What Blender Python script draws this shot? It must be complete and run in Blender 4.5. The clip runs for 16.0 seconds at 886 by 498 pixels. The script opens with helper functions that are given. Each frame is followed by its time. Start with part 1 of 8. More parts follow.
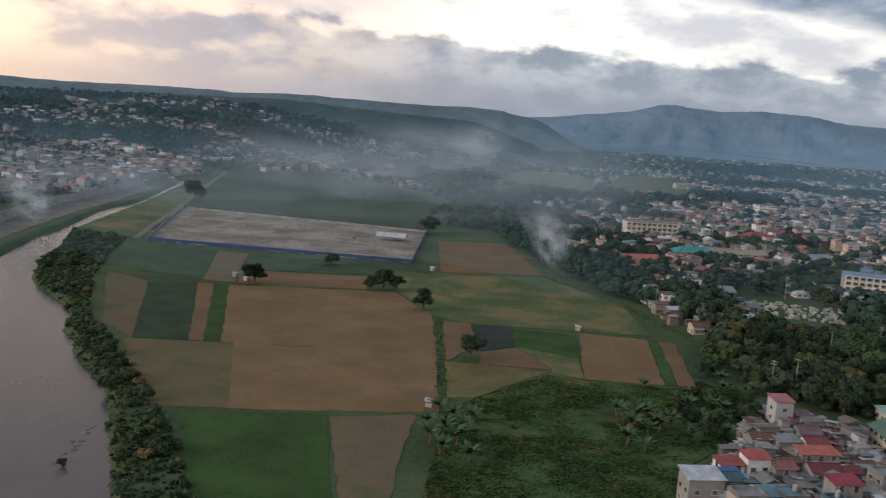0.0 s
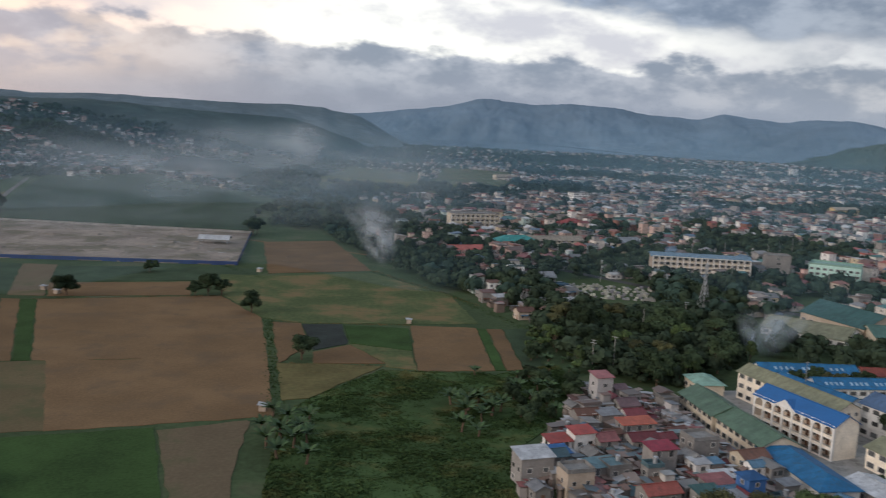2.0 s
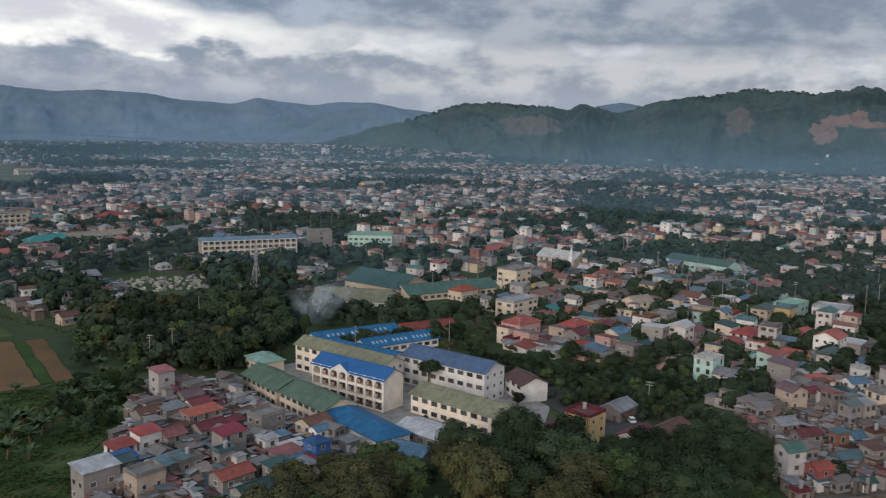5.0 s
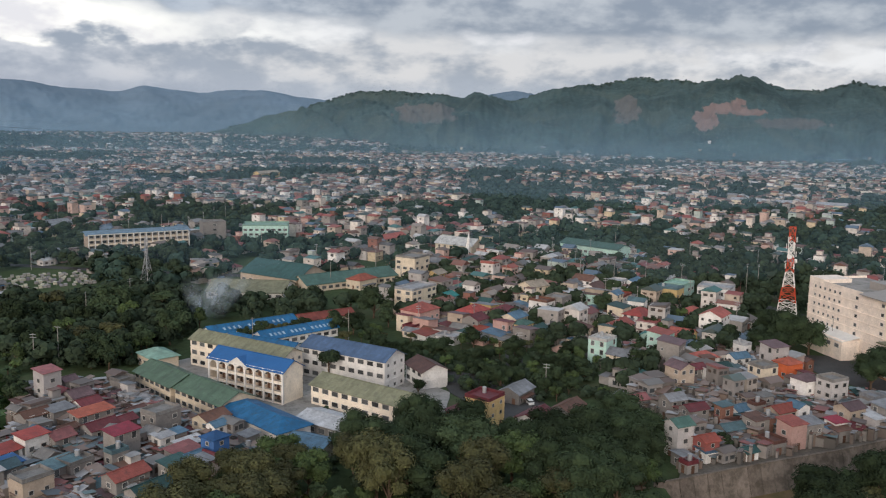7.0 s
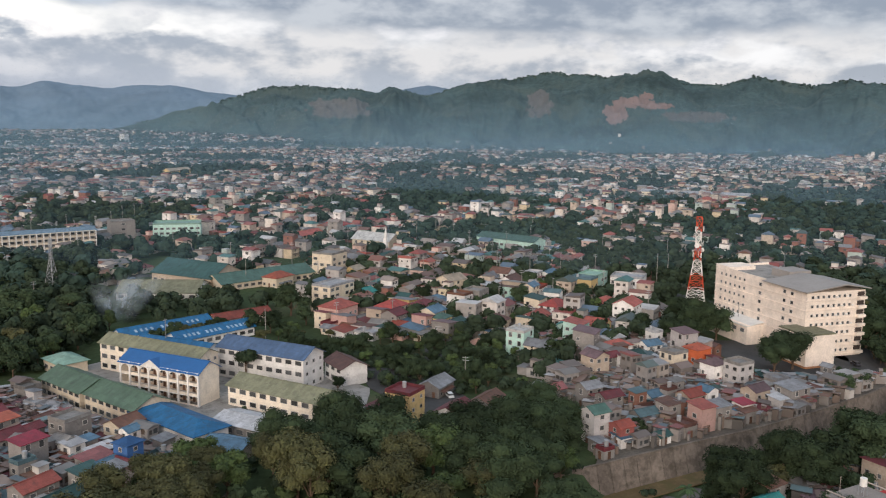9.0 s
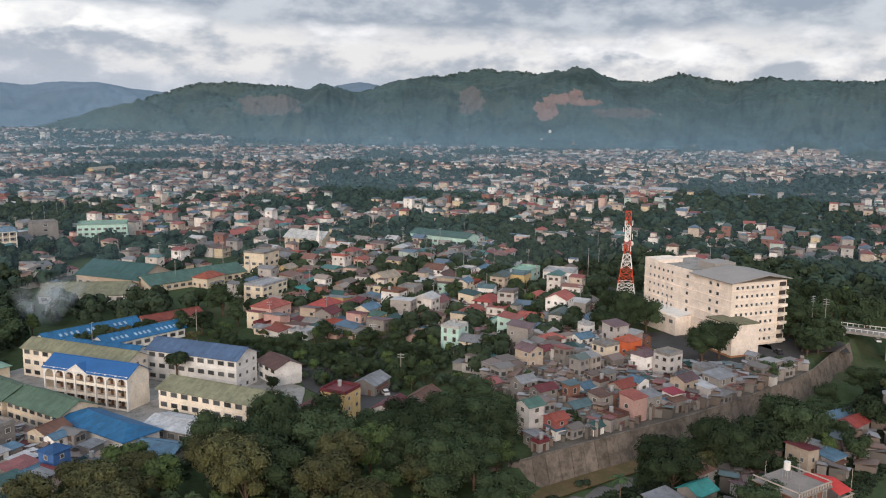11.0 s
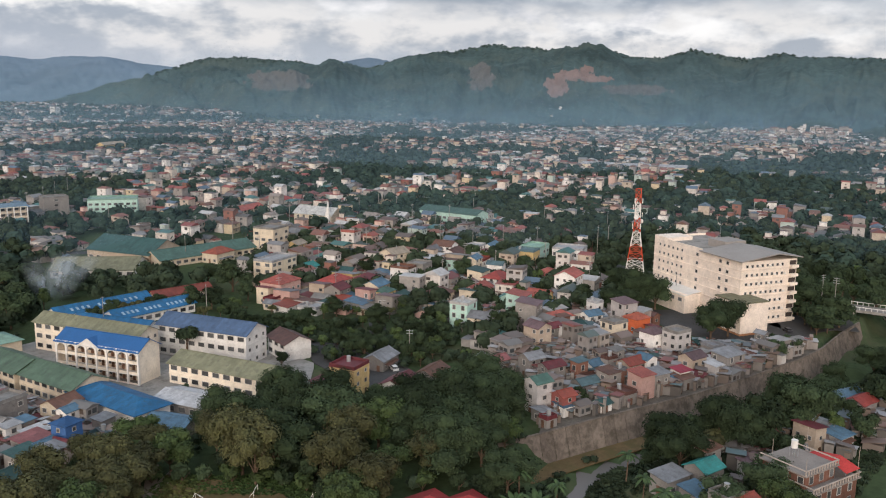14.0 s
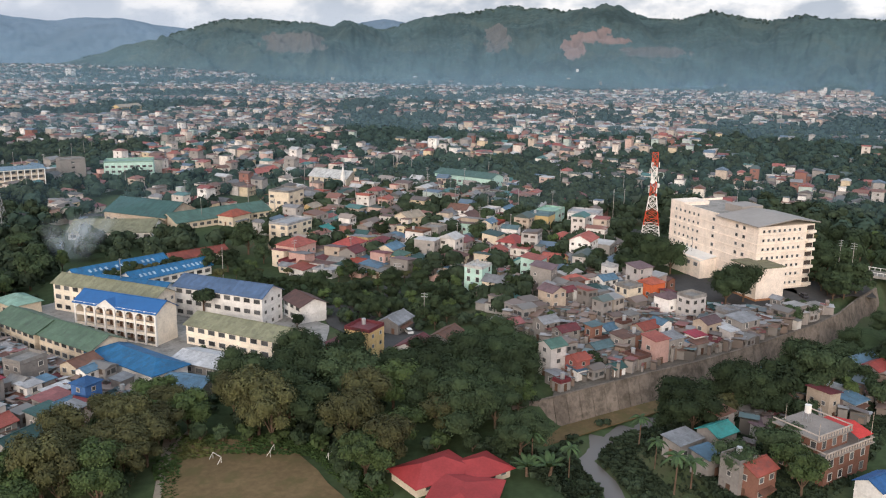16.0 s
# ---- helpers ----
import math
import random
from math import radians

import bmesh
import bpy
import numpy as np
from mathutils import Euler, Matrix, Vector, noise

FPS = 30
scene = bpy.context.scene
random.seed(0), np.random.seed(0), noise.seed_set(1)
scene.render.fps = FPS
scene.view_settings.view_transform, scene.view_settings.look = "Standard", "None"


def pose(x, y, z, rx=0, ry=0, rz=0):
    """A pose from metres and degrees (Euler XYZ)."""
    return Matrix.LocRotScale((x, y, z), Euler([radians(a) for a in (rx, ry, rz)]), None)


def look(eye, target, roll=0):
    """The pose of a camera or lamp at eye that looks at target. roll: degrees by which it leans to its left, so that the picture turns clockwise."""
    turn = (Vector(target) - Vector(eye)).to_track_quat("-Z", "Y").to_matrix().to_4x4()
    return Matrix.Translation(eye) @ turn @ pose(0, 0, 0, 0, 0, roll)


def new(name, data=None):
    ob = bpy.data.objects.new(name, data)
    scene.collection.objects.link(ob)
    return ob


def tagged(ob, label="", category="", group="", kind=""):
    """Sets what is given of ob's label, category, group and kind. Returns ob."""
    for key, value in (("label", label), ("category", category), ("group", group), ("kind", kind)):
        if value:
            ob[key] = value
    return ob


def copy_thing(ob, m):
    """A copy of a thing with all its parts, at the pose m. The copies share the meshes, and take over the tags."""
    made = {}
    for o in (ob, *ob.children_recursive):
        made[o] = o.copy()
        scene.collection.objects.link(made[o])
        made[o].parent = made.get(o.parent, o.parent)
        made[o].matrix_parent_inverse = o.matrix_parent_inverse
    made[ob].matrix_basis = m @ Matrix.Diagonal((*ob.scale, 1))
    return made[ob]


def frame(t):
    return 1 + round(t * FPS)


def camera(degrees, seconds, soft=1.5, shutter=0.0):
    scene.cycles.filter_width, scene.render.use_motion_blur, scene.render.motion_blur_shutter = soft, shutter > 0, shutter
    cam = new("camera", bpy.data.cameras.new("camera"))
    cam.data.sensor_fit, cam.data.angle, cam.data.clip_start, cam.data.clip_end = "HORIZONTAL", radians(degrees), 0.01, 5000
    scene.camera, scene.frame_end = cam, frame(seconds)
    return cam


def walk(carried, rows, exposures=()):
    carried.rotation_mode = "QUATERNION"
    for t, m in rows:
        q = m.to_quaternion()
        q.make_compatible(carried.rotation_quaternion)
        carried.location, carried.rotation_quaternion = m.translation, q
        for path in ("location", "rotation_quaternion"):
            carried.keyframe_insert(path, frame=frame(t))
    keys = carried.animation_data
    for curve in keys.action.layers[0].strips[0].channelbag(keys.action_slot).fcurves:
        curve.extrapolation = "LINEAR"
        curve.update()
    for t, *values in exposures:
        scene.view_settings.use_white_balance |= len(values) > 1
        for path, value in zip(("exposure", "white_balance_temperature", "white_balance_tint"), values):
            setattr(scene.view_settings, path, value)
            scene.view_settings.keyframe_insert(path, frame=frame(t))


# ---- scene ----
cam = camera(54.25, 16.0, soft=1.1, shutter=0.4)
EYE = 85.0
ROWS = [
    (0, 81.555, -3.855, 0.572),
    (0.5, 81.712, -3.688, -2.295),
    (1, 81.787, -3.448, -4.504),
    (1.5, 81.853, -3.107, -6.972),
    (2, 81.967, -2.717, -11.090),
    (2.5, 82.065, -2.328, -16.370),
    (3, 82.092, -1.991, -21.967),
    (3.5, 82.120, -1.617, -28.613),
    (4, 82.053, -1.245, -34.347),
    (4.5, 81.904, -1.096, -38.216),
    (4.7, 81.936, -1.065, -39.340),
    (6.8, 81.335, -0.930, -47.104),
    (7, 81.290, -0.900, -47.672),
    (7.5, 81.212, -0.808, -48.986),
    (8, 81.149, -0.696, -50.386),
    (8.5, 81.066, -0.687, -51.763),
    (9, 81.026, -0.643, -53.251),
    (9.5, 80.984, -0.570, -54.942),
    (10, 80.941, -0.558, -56.192),
    (10.2, 80.951, -0.558, -56.631),
    (12.5, 80.760, -0.566, -58.146),
    (13, 80.518, -0.594, -57.718),
    (13.5, 79.919, -0.600, -57.392),
    (14, 79.309, -0.725, -57.057),
    (14.5, 78.692, -0.795, -56.740),
    (15, 78.078, -0.862, -56.550),
    (15.5, 77.471, -0.801, -56.249),
    (16, 76.886, -0.770, -56.040),
]
walk(cam, [(t, pose(0, 0, EYE, rx, ry, rz)) for t, rx, ry, rz in ROWS],
     [(0.0, -0.33, 5780, 5), (1.5, -0.36, 5740, 5), (3.0, -0.40, 5620, 5), (4.5, -0.44, 5640, 5), (7.0, -0.12, 5860, 5), (8.0, -0.03, 5910, 6), (10.0, 0.09, 5960, 6), (12.5, 0.10, 5980, 6), (13.5, 0.08, 6000, 6), (15.0, 0.12, 5980, 6), (16.0, 0.36, 5940, 6)])

# ---- world, sun, exposure ----
world = bpy.data.worlds.new("evening_sky")
scene.world = world
world.use_nodes = True


class Nodes:
    """Short hand for building node trees."""

    def __init__(self, tree):
        self.t = tree

    def add(self, kind, **props):
        n = self.t.nodes.new(kind)
        for k, v in props.items():
            if k == "op":
                n.operation = v
            elif k == "blend":
                n.blend_type = v
            elif k == "dtype":
                n.data_type = v
            elif k == "sky":
                n.sky_type = v
        return n

    def link(self, a, b):
        self.t.links.new(a, b)

    def put(self, socket, value):
        if isinstance(value, bpy.types.NodeSocket):
            self.link(value, socket)
        else:
            socket.default_value = value

    def math(self, op, a, b=0.0, c=None):
        n = self.add("ShaderNodeMath", op=op)
        self.put(n.inputs[0], a)
        self.put(n.inputs[1], b)
        if c is not None:
            self.put(n.inputs[2], c)
        return n.outputs[0]

    def mix(self, f, a, b, blend="MIX"):
        n = self.add("ShaderNodeMix", dtype="RGBA", blend=blend)
        self.put(n.inputs[0], f)
        self.put(n.inputs[6], a if not isinstance(a, tuple) else (*a[:3], 1))
        self.put(n.inputs[7], b if not isinstance(b, tuple) else (*b[:3], 1))
        return n.outputs[2]

    def noise(self, vec, scale, detail=4.0, rough=0.55):
        n = self.add("ShaderNodeTexNoise")
        if vec is not None:
            self.link(vec, n.inputs["Vector"])
        n.inputs["Scale"].default_value = scale
        n.inputs["Detail"].default_value = detail
        n.inputs["Roughness"].default_value = rough
        return n.outputs["Fac"]

    def span(self, x, lo, hi):
        n = self.add("ShaderNodeMapRange")
        n.interpolation_type = "SMOOTHSTEP"
        self.put(n.inputs[0], x)
        n.inputs[1].default_value, n.inputs[2].default_value = lo, hi
        return n.outputs[0]


def build_sky():
    k = Nodes(world.node_tree)
    world.node_tree.nodes.clear()
    out = k.add("ShaderNodeOutputWorld")
    bg = k.add("ShaderNodeBackground")
    k.link(bg.outputs[0], out.inputs[0])
    sky = k.add("ShaderNodeTexSky", sky="NISHITA")
    sky.sun_disc, sky.sun_elevation, sky.sun_rotation = False, radians(6), radians(-35)
    co = k.add("ShaderNodeTexCoord").outputs["Generated"]
    sep = k.add("ShaderNodeSeparateXYZ")
    k.link(co, sep.inputs[0])
    x, y, z = sep.outputs
    az = k.math("ARCTAN2", x, y)
    el = k.math("ARCSINE", z)
    # layered cloud, long along the horizon, with billowed edges
    def sheet_of(kx, ky, z, scale, detail, rough):
        v = k.add("ShaderNodeCombineXYZ")
        k.put(v.inputs[0], k.math("MULTIPLY", az, kx))
        k.put(v.inputs[1], k.math("MULTIPLY", el, ky))
        v.inputs[2].default_value = z
        return k.noise(v.outputs[0], scale, detail, rough)

    big = sheet_of(2.6, 9.0, 3.7, 1.0, 3.0, 0.5)
    puff = sheet_of(8.0, 17.0, 9.1, 1.2, 9.0, 0.52)
    wisp = sheet_of(5.0, 13.0, 5.3, 1.2, 9.0, 0.52)
    fluff = sheet_of(13.0, 25.0, 2.3, 1.4, 9.0, 0.55)
    east = k.span(az, 0.30, 0.80)
    # a lumpy bank along the horizon, a bright break above it, heavy cloud over that
    bank_top = k.math("MULTIPLY_ADD", k.math("SUBTRACT", puff, 0.5), 0.085, k.math("MULTIPLY_ADD", az, -0.030, 0.088))
    bank_top = k.math("MULTIPLY_ADD", k.math("SUBTRACT", fluff, 0.5), 0.034, bank_top)
    roof_low = k.math("MAXIMUM", k.math("MULTIPLY_ADD", az, -0.105, 0.168), 0.080)
    roof_low = k.math("MULTIPLY_ADD", k.math("SUBTRACT", big, 0.5), 0.05, roof_low)
    roof_low = k.math("MULTIPLY_ADD", k.math("SUBTRACT", wisp, 0.5), 0.085, roof_low)
    roof_low = k.math("MULTIPLY_ADD", k.math("SUBTRACT", fluff, 0.5), 0.030, roof_low)
    above = k.span(k.math("SUBTRACT", el, bank_top), -0.004, 0.009)
    over = k.span(k.math("SUBTRACT", el, roof_low), -0.010, 0.012)
    opened = k.math("MULTIPLY", above, k.math("SUBTRACT", 1.0, over))
    haze = k.span(k.math("SUBTRACT", bank_top, el), 0.055, 0.006)
    lumps = k.span(k.math("ADD", k.math("MULTIPLY", puff, 0.45), k.math("MULTIPLY", fluff, 0.55)), 0.41, 0.59)
    low = k.mix(east, (0.41, 0.42, 0.49), (0.58, 0.58, 0.61))
    bank = k.mix(haze, k.mix(0.45, low, k.mix(lumps, (0.56, 0.56, 0.62), (0.36, 0.38, 0.46))), k.mix(lumps, k.mix(east, (0.68, 0.65, 0.68), (0.80, 0.73, 0.70)), k.mix(east, (0.36, 0.38, 0.45), (0.40, 0.41, 0.46))))
    heavy = k.mix(k.span(k.math("ADD", k.math("MULTIPLY", wisp, 0.5), k.math("MULTIPLY", fluff, 0.5)), 0.40, 0.58), k.mix(east, (0.58, 0.60, 0.68), (0.59, 0.575, 0.595)), k.mix(east, (0.27, 0.31, 0.40), (0.31, 0.33, 0.39)))
    col = k.mix(over, bank, heavy)
    glow = k.mix(k.span(az, -0.35, 0.1), (1.55, 1.04, 0.80), k.mix(k.span(az, 0.35, 0.75), (1.55, 1.38, 1.18), (0.98, 0.90, 0.86)))
    thin = k.mix(k.span(k.math("ADD", k.math("MULTIPLY", wisp, 0.6), k.math("MULTIPLY", fluff, 0.4)), 0.47, 0.66), glow, (0.92, 0.83, 0.82))
    breaks = k.math("MAXIMUM", k.span(az, 0.75, 0.40), k.span(k.math("ADD", k.math("MULTIPLY", puff, 0.6), k.math("MULTIPLY", big, 0.4)), 0.47, 0.58))
    col = k.mix(k.math("MULTIPLY", opened, breaks), col, thin)
    warm = k.math("MULTIPLY", k.span(az, 0.12, -0.42), 0.72)
    sunset = k.mix(k.span(k.math("ADD", k.math("MULTIPLY", puff, 0.5), k.math("MULTIPLY", wisp, 0.5)), 0.45, 0.56), (1.55, 1.06, 0.78), (0.66, 0.53, 0.58))
    sunset = k.mix(k.span(el, 0.022, 0.065), (0.66, 0.55, 0.58), sunset)
    col = k.mix(warm, col, sunset)
    col = k.mix(k.span(el, 0.25, 1.0), col, (0.66, 0.71, 0.79))
    # below the horizon the same grey as the far plain
    col = k.mix(k.span(el, 0.0, -0.03), col, (0.10, 0.12, 0.13))
    lit = k.mix(0.012, col, sky.outputs[0], "ADD")
    k.link(lit, bg.inputs[0])
    bg.inputs[1].default_value = 1.0


build_sky()

sun_data = bpy.data.lights.new("sun", "SUN")
sun_data.energy, sun_data.angle, sun_data.color = 2.25, radians(28), (1.0, 0.83, 0.68)
sun = new("sun", sun_data)
sun.matrix_world = look((0, 0, 0), (0.80, 0.36, -0.27))
scene.view_settings.exposure = 0.0

# ---- materials ----
MATS = {}


def surface(name, col, rough=0.85, vary=0.25, grain=2.5, patch=0.25, bump=0.0, metal=0.0, island=0.0, each=0.0, stain=None, stain_at=(0.55, 0.75), dirt_scale=None):
    """A weathered procedural surface: large patches, fine grain, and chance variation between things."""
    if name in MATS:
        return MATS[name]
    m = bpy.data.materials.new(name)
    m.use_nodes = True
    k = Nodes(m.node_tree)
    b = m.node_tree.nodes["Principled BSDF"]
    pos = k.add("ShaderNodeNewGeometry").outputs["Position"]
    n1 = k.noise(pos, patch, 5.0)
    n2 = k.noise(pos, grain, 3.0)
    f = k.math("ADD", k.math("MULTIPLY", n1, 0.6), k.math("MULTIPLY", n2, 0.4))
    dark = tuple(c * (1 - vary) for c in col)
    light = tuple(min(1, c * (1 + vary)) for c in col)
    c = k.mix(k.span(f, 0.3, 0.7), dark, light)
    if stain:
        c = k.mix(k.math("MULTIPLY", k.span(k.noise(pos, dirt_scale or patch * 2.3, 6.0, 0.65), *stain_at), 0.8), c, stain)
    if each:
        r = k.add("ShaderNodeObjectInfo").outputs["Random"]
        c = k.mix(1.0, c, k.mix(r, (1 - each,) * 3, (1 + each,) * 3), "MULTIPLY")
    if island:
        r = k.add("ShaderNodeNewGeometry").outputs["Random Per Island"]
        c = k.mix(1.0, c, k.mix(r, (1 - island, 1 - island, 1 - island * 0.8), (1 + island, 1 + island, 1 + island * 0.4)), "MULTIPLY")
    k.link(c, b.inputs["Base Color"])
    b.inputs["Roughness"].default_value = rough
    b.inputs["Metallic"].default_value = metal
    b.inputs["Specular IOR Level"].default_value = 0.25 if rough < 0.9 else 0.08
    if bump:
        bn = k.add("ShaderNodeBump")
        bn.inputs["Strength"].default_value = bump
        bn.inputs["Distance"].default_value = 0.3
        k.link(n2, bn.inputs["Height"])
        k.link(bn.outputs[0], b.inputs["Normal"])
    MATS[name] = m
    return m


ROOFS = dict(red=(0.40, 0.085, 0.072), rust=(0.20, 0.105, 0.075), zinc=(0.30, 0.31, 0.33), mauve=(0.20, 0.13, 0.14), maroon=(0.21, 0.055, 0.065),
             orange=(0.50, 0.14, 0.085), rose=(0.38, 0.15, 0.15), teal=(0.07, 0.32, 0.30), whitezinc=(0.62, 0.63, 0.65), blue=(0.045, 0.135, 0.34),
             crimson=(0.34, 0.045, 0.075), tealzinc=(0.15, 0.24, 0.27), darkteal=(0.05, 0.115, 0.11), salmon=(0.48, 0.14, 0.11), green=(0.10, 0.19, 0.16),
             brownred=(0.34, 0.09, 0.065), bluezinc=(0.14, 0.25, 0.36), brown=(0.17, 0.09, 0.075), cream=(0.42, 0.36, 0.28), tan=(0.38, 0.30, 0.21),
             flat=(0.30, 0.29, 0.275), white=(0.6, 0.6, 0.58), mint=(0.35, 0.55, 0.45), khaki=(0.27, 0.27, 0.17), moss=(0.12, 0.19, 0.13), skyblue=(0.27, 0.40, 0.52), slate=(0.10, 0.16, 0.28), schoolblue=(0.045, 0.165, 0.44))
WALLS = dict(white=(0.74, 0.72, 0.69), concrete=(0.25, 0.235, 0.22), cream=(0.62, 0.54, 0.42), tan=(0.42, 0.35, 0.28), blue=(0.06, 0.13, 0.30), maroon=(0.25, 0.09, 0.08),
             pink=(0.50, 0.33, 0.29), grey=(0.43, 0.41, 0.40), orange=(0.55, 0.14, 0.06), teal=(0.08, 0.30, 0.30), mint=(0.40, 0.56, 0.50), yellow=(0.60, 0.45, 0.22), brick=(0.20, 0.105, 0.078), school=(0.78, 0.70, 0.58), hospital=(0.82, 0.72, 0.62))


for _k in ROOFS:
    _m = sum(ROOFS[_k]) / 3
    ROOFS[_k] = tuple(max(0.01, (_m + (v - _m) * 1.02) * 0.64) for v in ROOFS[_k])


def roof_mat(c):
    if "roof_" + c in MATS:
        return MATS["roof_" + c]
    m = surface("roof_" + c, ROOFS[c], 0.55, 0.22, 3.0, 0.35, 0.15, each=0.22, stain=tuple(v * 0.45 + 0.03 for v in ROOFS[c]), stain_at=(0.50, 0.72))
    # overlapping sheets, each weathered a little differently, with ribs
    k = Nodes(m.node_tree)
    b = m.node_tree.nodes["Principled BSDF"]
    old = b.inputs["Base Color"].links[0].from_socket
    sep = k.add("ShaderNodeSeparateXYZ")
    k.link(k.add("ShaderNodeTexCoord").outputs["Object"], sep.inputs[0])
    cell = k.add("ShaderNodeCombineXYZ")
    k.put(cell.inputs[0], k.math("FLOOR", k.math("DIVIDE", sep.outputs[0], 0.95)))
    k.put(cell.inputs[1], k.math("FLOOR", k.math("DIVIDE", sep.outputs[1], 2.3)))
    wn = k.add("ShaderNodeTexWhiteNoise")
    k.link(cell.outputs[0], wn.inputs["Vector"])
    sheets = k.mix(wn.outputs["Value"], (0.86, 0.855, 0.85), (1.12, 1.115, 1.11))
    k.link(k.mix(1.0, old, sheets, "MULTIPLY"), b.inputs["Base Color"])
    return m


def wall_mat(c):
    return surface("wall_" + c, WALLS[c], 0.9, 0.16, 2.0, 0.3, 0.1, each=0.14, stain=tuple(v * 0.5 for v in WALLS[c]), stain_at=(0.55, 0.8))


GLASS = surface("window_glass", (0.085, 0.088, 0.09), 0.12, 0.3, 1.0, 0.2, each=0.6)
FRAME = surface("window_frame", (0.45, 0.43, 0.40), 0.7, 0.15, 3.0, 0.5, each=0.3)
DOOR = surface("door_wood", (0.13, 0.075, 0.05), 0.7, 0.25, 4.0, 0.5, each=0.4)
TRIM = surface("white_trim", (0.74, 0.72, 0.68), 0.8, 0.1, 2.0, 0.3)
DARK = surface("open_room", (0.06, 0.05, 0.045), 0.95, 0.3, 1.0, 0.3)
CREEK_CONC = surface("stained_creek_concrete", (0.178, 0.148, 0.124), 0.95, 0.25, 1.2, 0.15, 0.2, each=0.12, stain=(0.09, 0.078, 0.062), stain_at=(0.44, 0.66), dirt_scale=0.4)
CONC = surface("bare_concrete", (0.30, 0.285, 0.265), 0.95, 0.2, 1.5, 0.12, 0.2, stain=(0.12, 0.115, 0.10), stain_at=(0.48, 0.72))
STEEL = surface("galvanised_steel", (0.42, 0.43, 0.44), 0.5, 0.15, 3.0, 0.5, metal=0.5)
MAST_RED = surface("mast_red_paint", (0.50, 0.07, 0.03), 0.6, 0.15, 3.0, 0.5)
BARK = surface("bark", (0.12, 0.085, 0.06), 0.95, 0.3, 4.0, 0.8, 0.4)
LEAF = surface("leaf_dark", (0.037, 0.054, 0.029), 0.9, 0.35, 0.5, 0.12, island=0.18, each=0.4)
LEAF_OLIVE = surface("leaf_olive", (0.068, 0.070, 0.030), 0.85, 0.3, 0.8, 0.15, island=0.22, each=0.25)
LEAF_FRESH = surface("leaf_fresh", (0.052, 0.078, 0.027), 0.8, 0.3, 0.8, 0.15, island=0.25, each=0.25)
WOOD_LEAF = surface("wood_leaf", (0.038, 0.054, 0.034), 0.95, 0.40, 0.35, 0.07, island=0.14)
FROND = surface("frond", (0.040, 0.068, 0.029), 0.7, 0.3, 1.5, 0.3, island=0.35, each=0.2)
GRASS = surface("wild_grass", (0.046, 0.075, 0.028), 0.95, 0.3, 0.25, 0.03, island=0.2, stain=(0.13, 0.115, 0.045), stain_at=(0.5, 0.72), dirt_scale=0.05)
SCRUB = surface("ground_scrub", (0.055, 0.078, 0.036), 0.95, 0.35, 0.5, 0.02, 0.3, stain=(0.095, 0.085, 0.055), stain_at=(0.5, 0.7), dirt_scale=0.02)
SOIL = surface("ploughed_soil", (0.150, 0.097, 0.051), 0.95, 0.22, 1.3, 0.035, 0.4, each=0.1, stain=(0.112, 0.080, 0.050), stain_at=(0.46, 0.72), dirt_scale=0.06)
SOIL_DARK = surface("damp_soil", (0.125, 0.096, 0.060), 0.95, 0.2, 0.9, 0.05, 0.3, each=0.1, stain=(0.075, 0.080, 0.040), stain_at=(0.48, 0.66), dirt_scale=0.05)
SOIL_WEEDY = surface("weedy_soil", (0.118, 0.092, 0.050), 0.95, 0.2, 1.1, 0.04, 0.3, stain=(0.080, 0.085, 0.040), stain_at=(0.45, 0.66), dirt_scale=0.07)
BERM = surface("silty_berm", (0.155, 0.140, 0.125), 0.9, 0.25, 0.6, 0.05, 0.3, stain=(0.095, 0.085, 0.070), stain_at=(0.45, 0.62), dirt_scale=0.06)
LEAF_SHRUB = surface("shrub_leaf", (0.048, 0.066, 0.034), 0.9, 0.35, 0.5, 0.10, island=0.16, each=0.3)
DRY_STALK = surface("dry_stalks", (0.150, 0.115, 0.058), 0.95, 0.3, 0.6, 0.1, island=0.2)
CROP = surface("young_crop", (0.036, 0.066, 0.019), 0.9, 0.35, 1.2, 0.06, 0.3, each=0.12)
CROP_DARK = surface("leafy_crop", (0.042, 0.062, 0.034), 0.9, 0.3, 1.2, 0.08, 0.4, each=0.2)
CROP_BLACK = surface("netted_crop", (0.034, 0.040, 0.036), 0.9, 0.3, 1.0, 0.1, 0.2)
MEADOW = surface("dry_meadow", (0.080, 0.100, 0.042), 0.95, 0.3, 0.5, 0.03, 0.3, stain=(0.175, 0.120, 0.062), stain_at=(0.47, 0.62), dirt_scale=0.03)
DRYGRASS = surface("burnt_grass", (0.115, 0.098, 0.042), 0.95, 0.3, 0.6, 0.06, 0.3, stain=(0.10, 0.10, 0.04), stain_at=(0.5, 0.7))
RUBBLE = surface("rubble_fill", (0.245, 0.205, 0.170), 0.95, 0.38, 0.5, 0.03, 0.5, stain=(0.135, 0.122, 0.085), stain_at=(0.47, 0.60), dirt_scale=0.04)
MUD = surface("river_mud", (0.22, 0.195, 0.165), 0.8, 0.2, 0.5, 0.04, 0.3)
ASPHALT = surface("asphalt", (0.075, 0.074, 0.073), 0.9, 0.2, 1.5, 0.1, 0.1)
DUST = surface("path_dust", (0.24, 0.205, 0.16), 0.95, 0.2, 0.9, 0.15, 0.1)
PACKED = surface("packed_dirt", (0.125, 0.110, 0.093), 0.95, 0.3, 1.2, 0.12, 0.15, stain=(0.07, 0.065, 0.055))
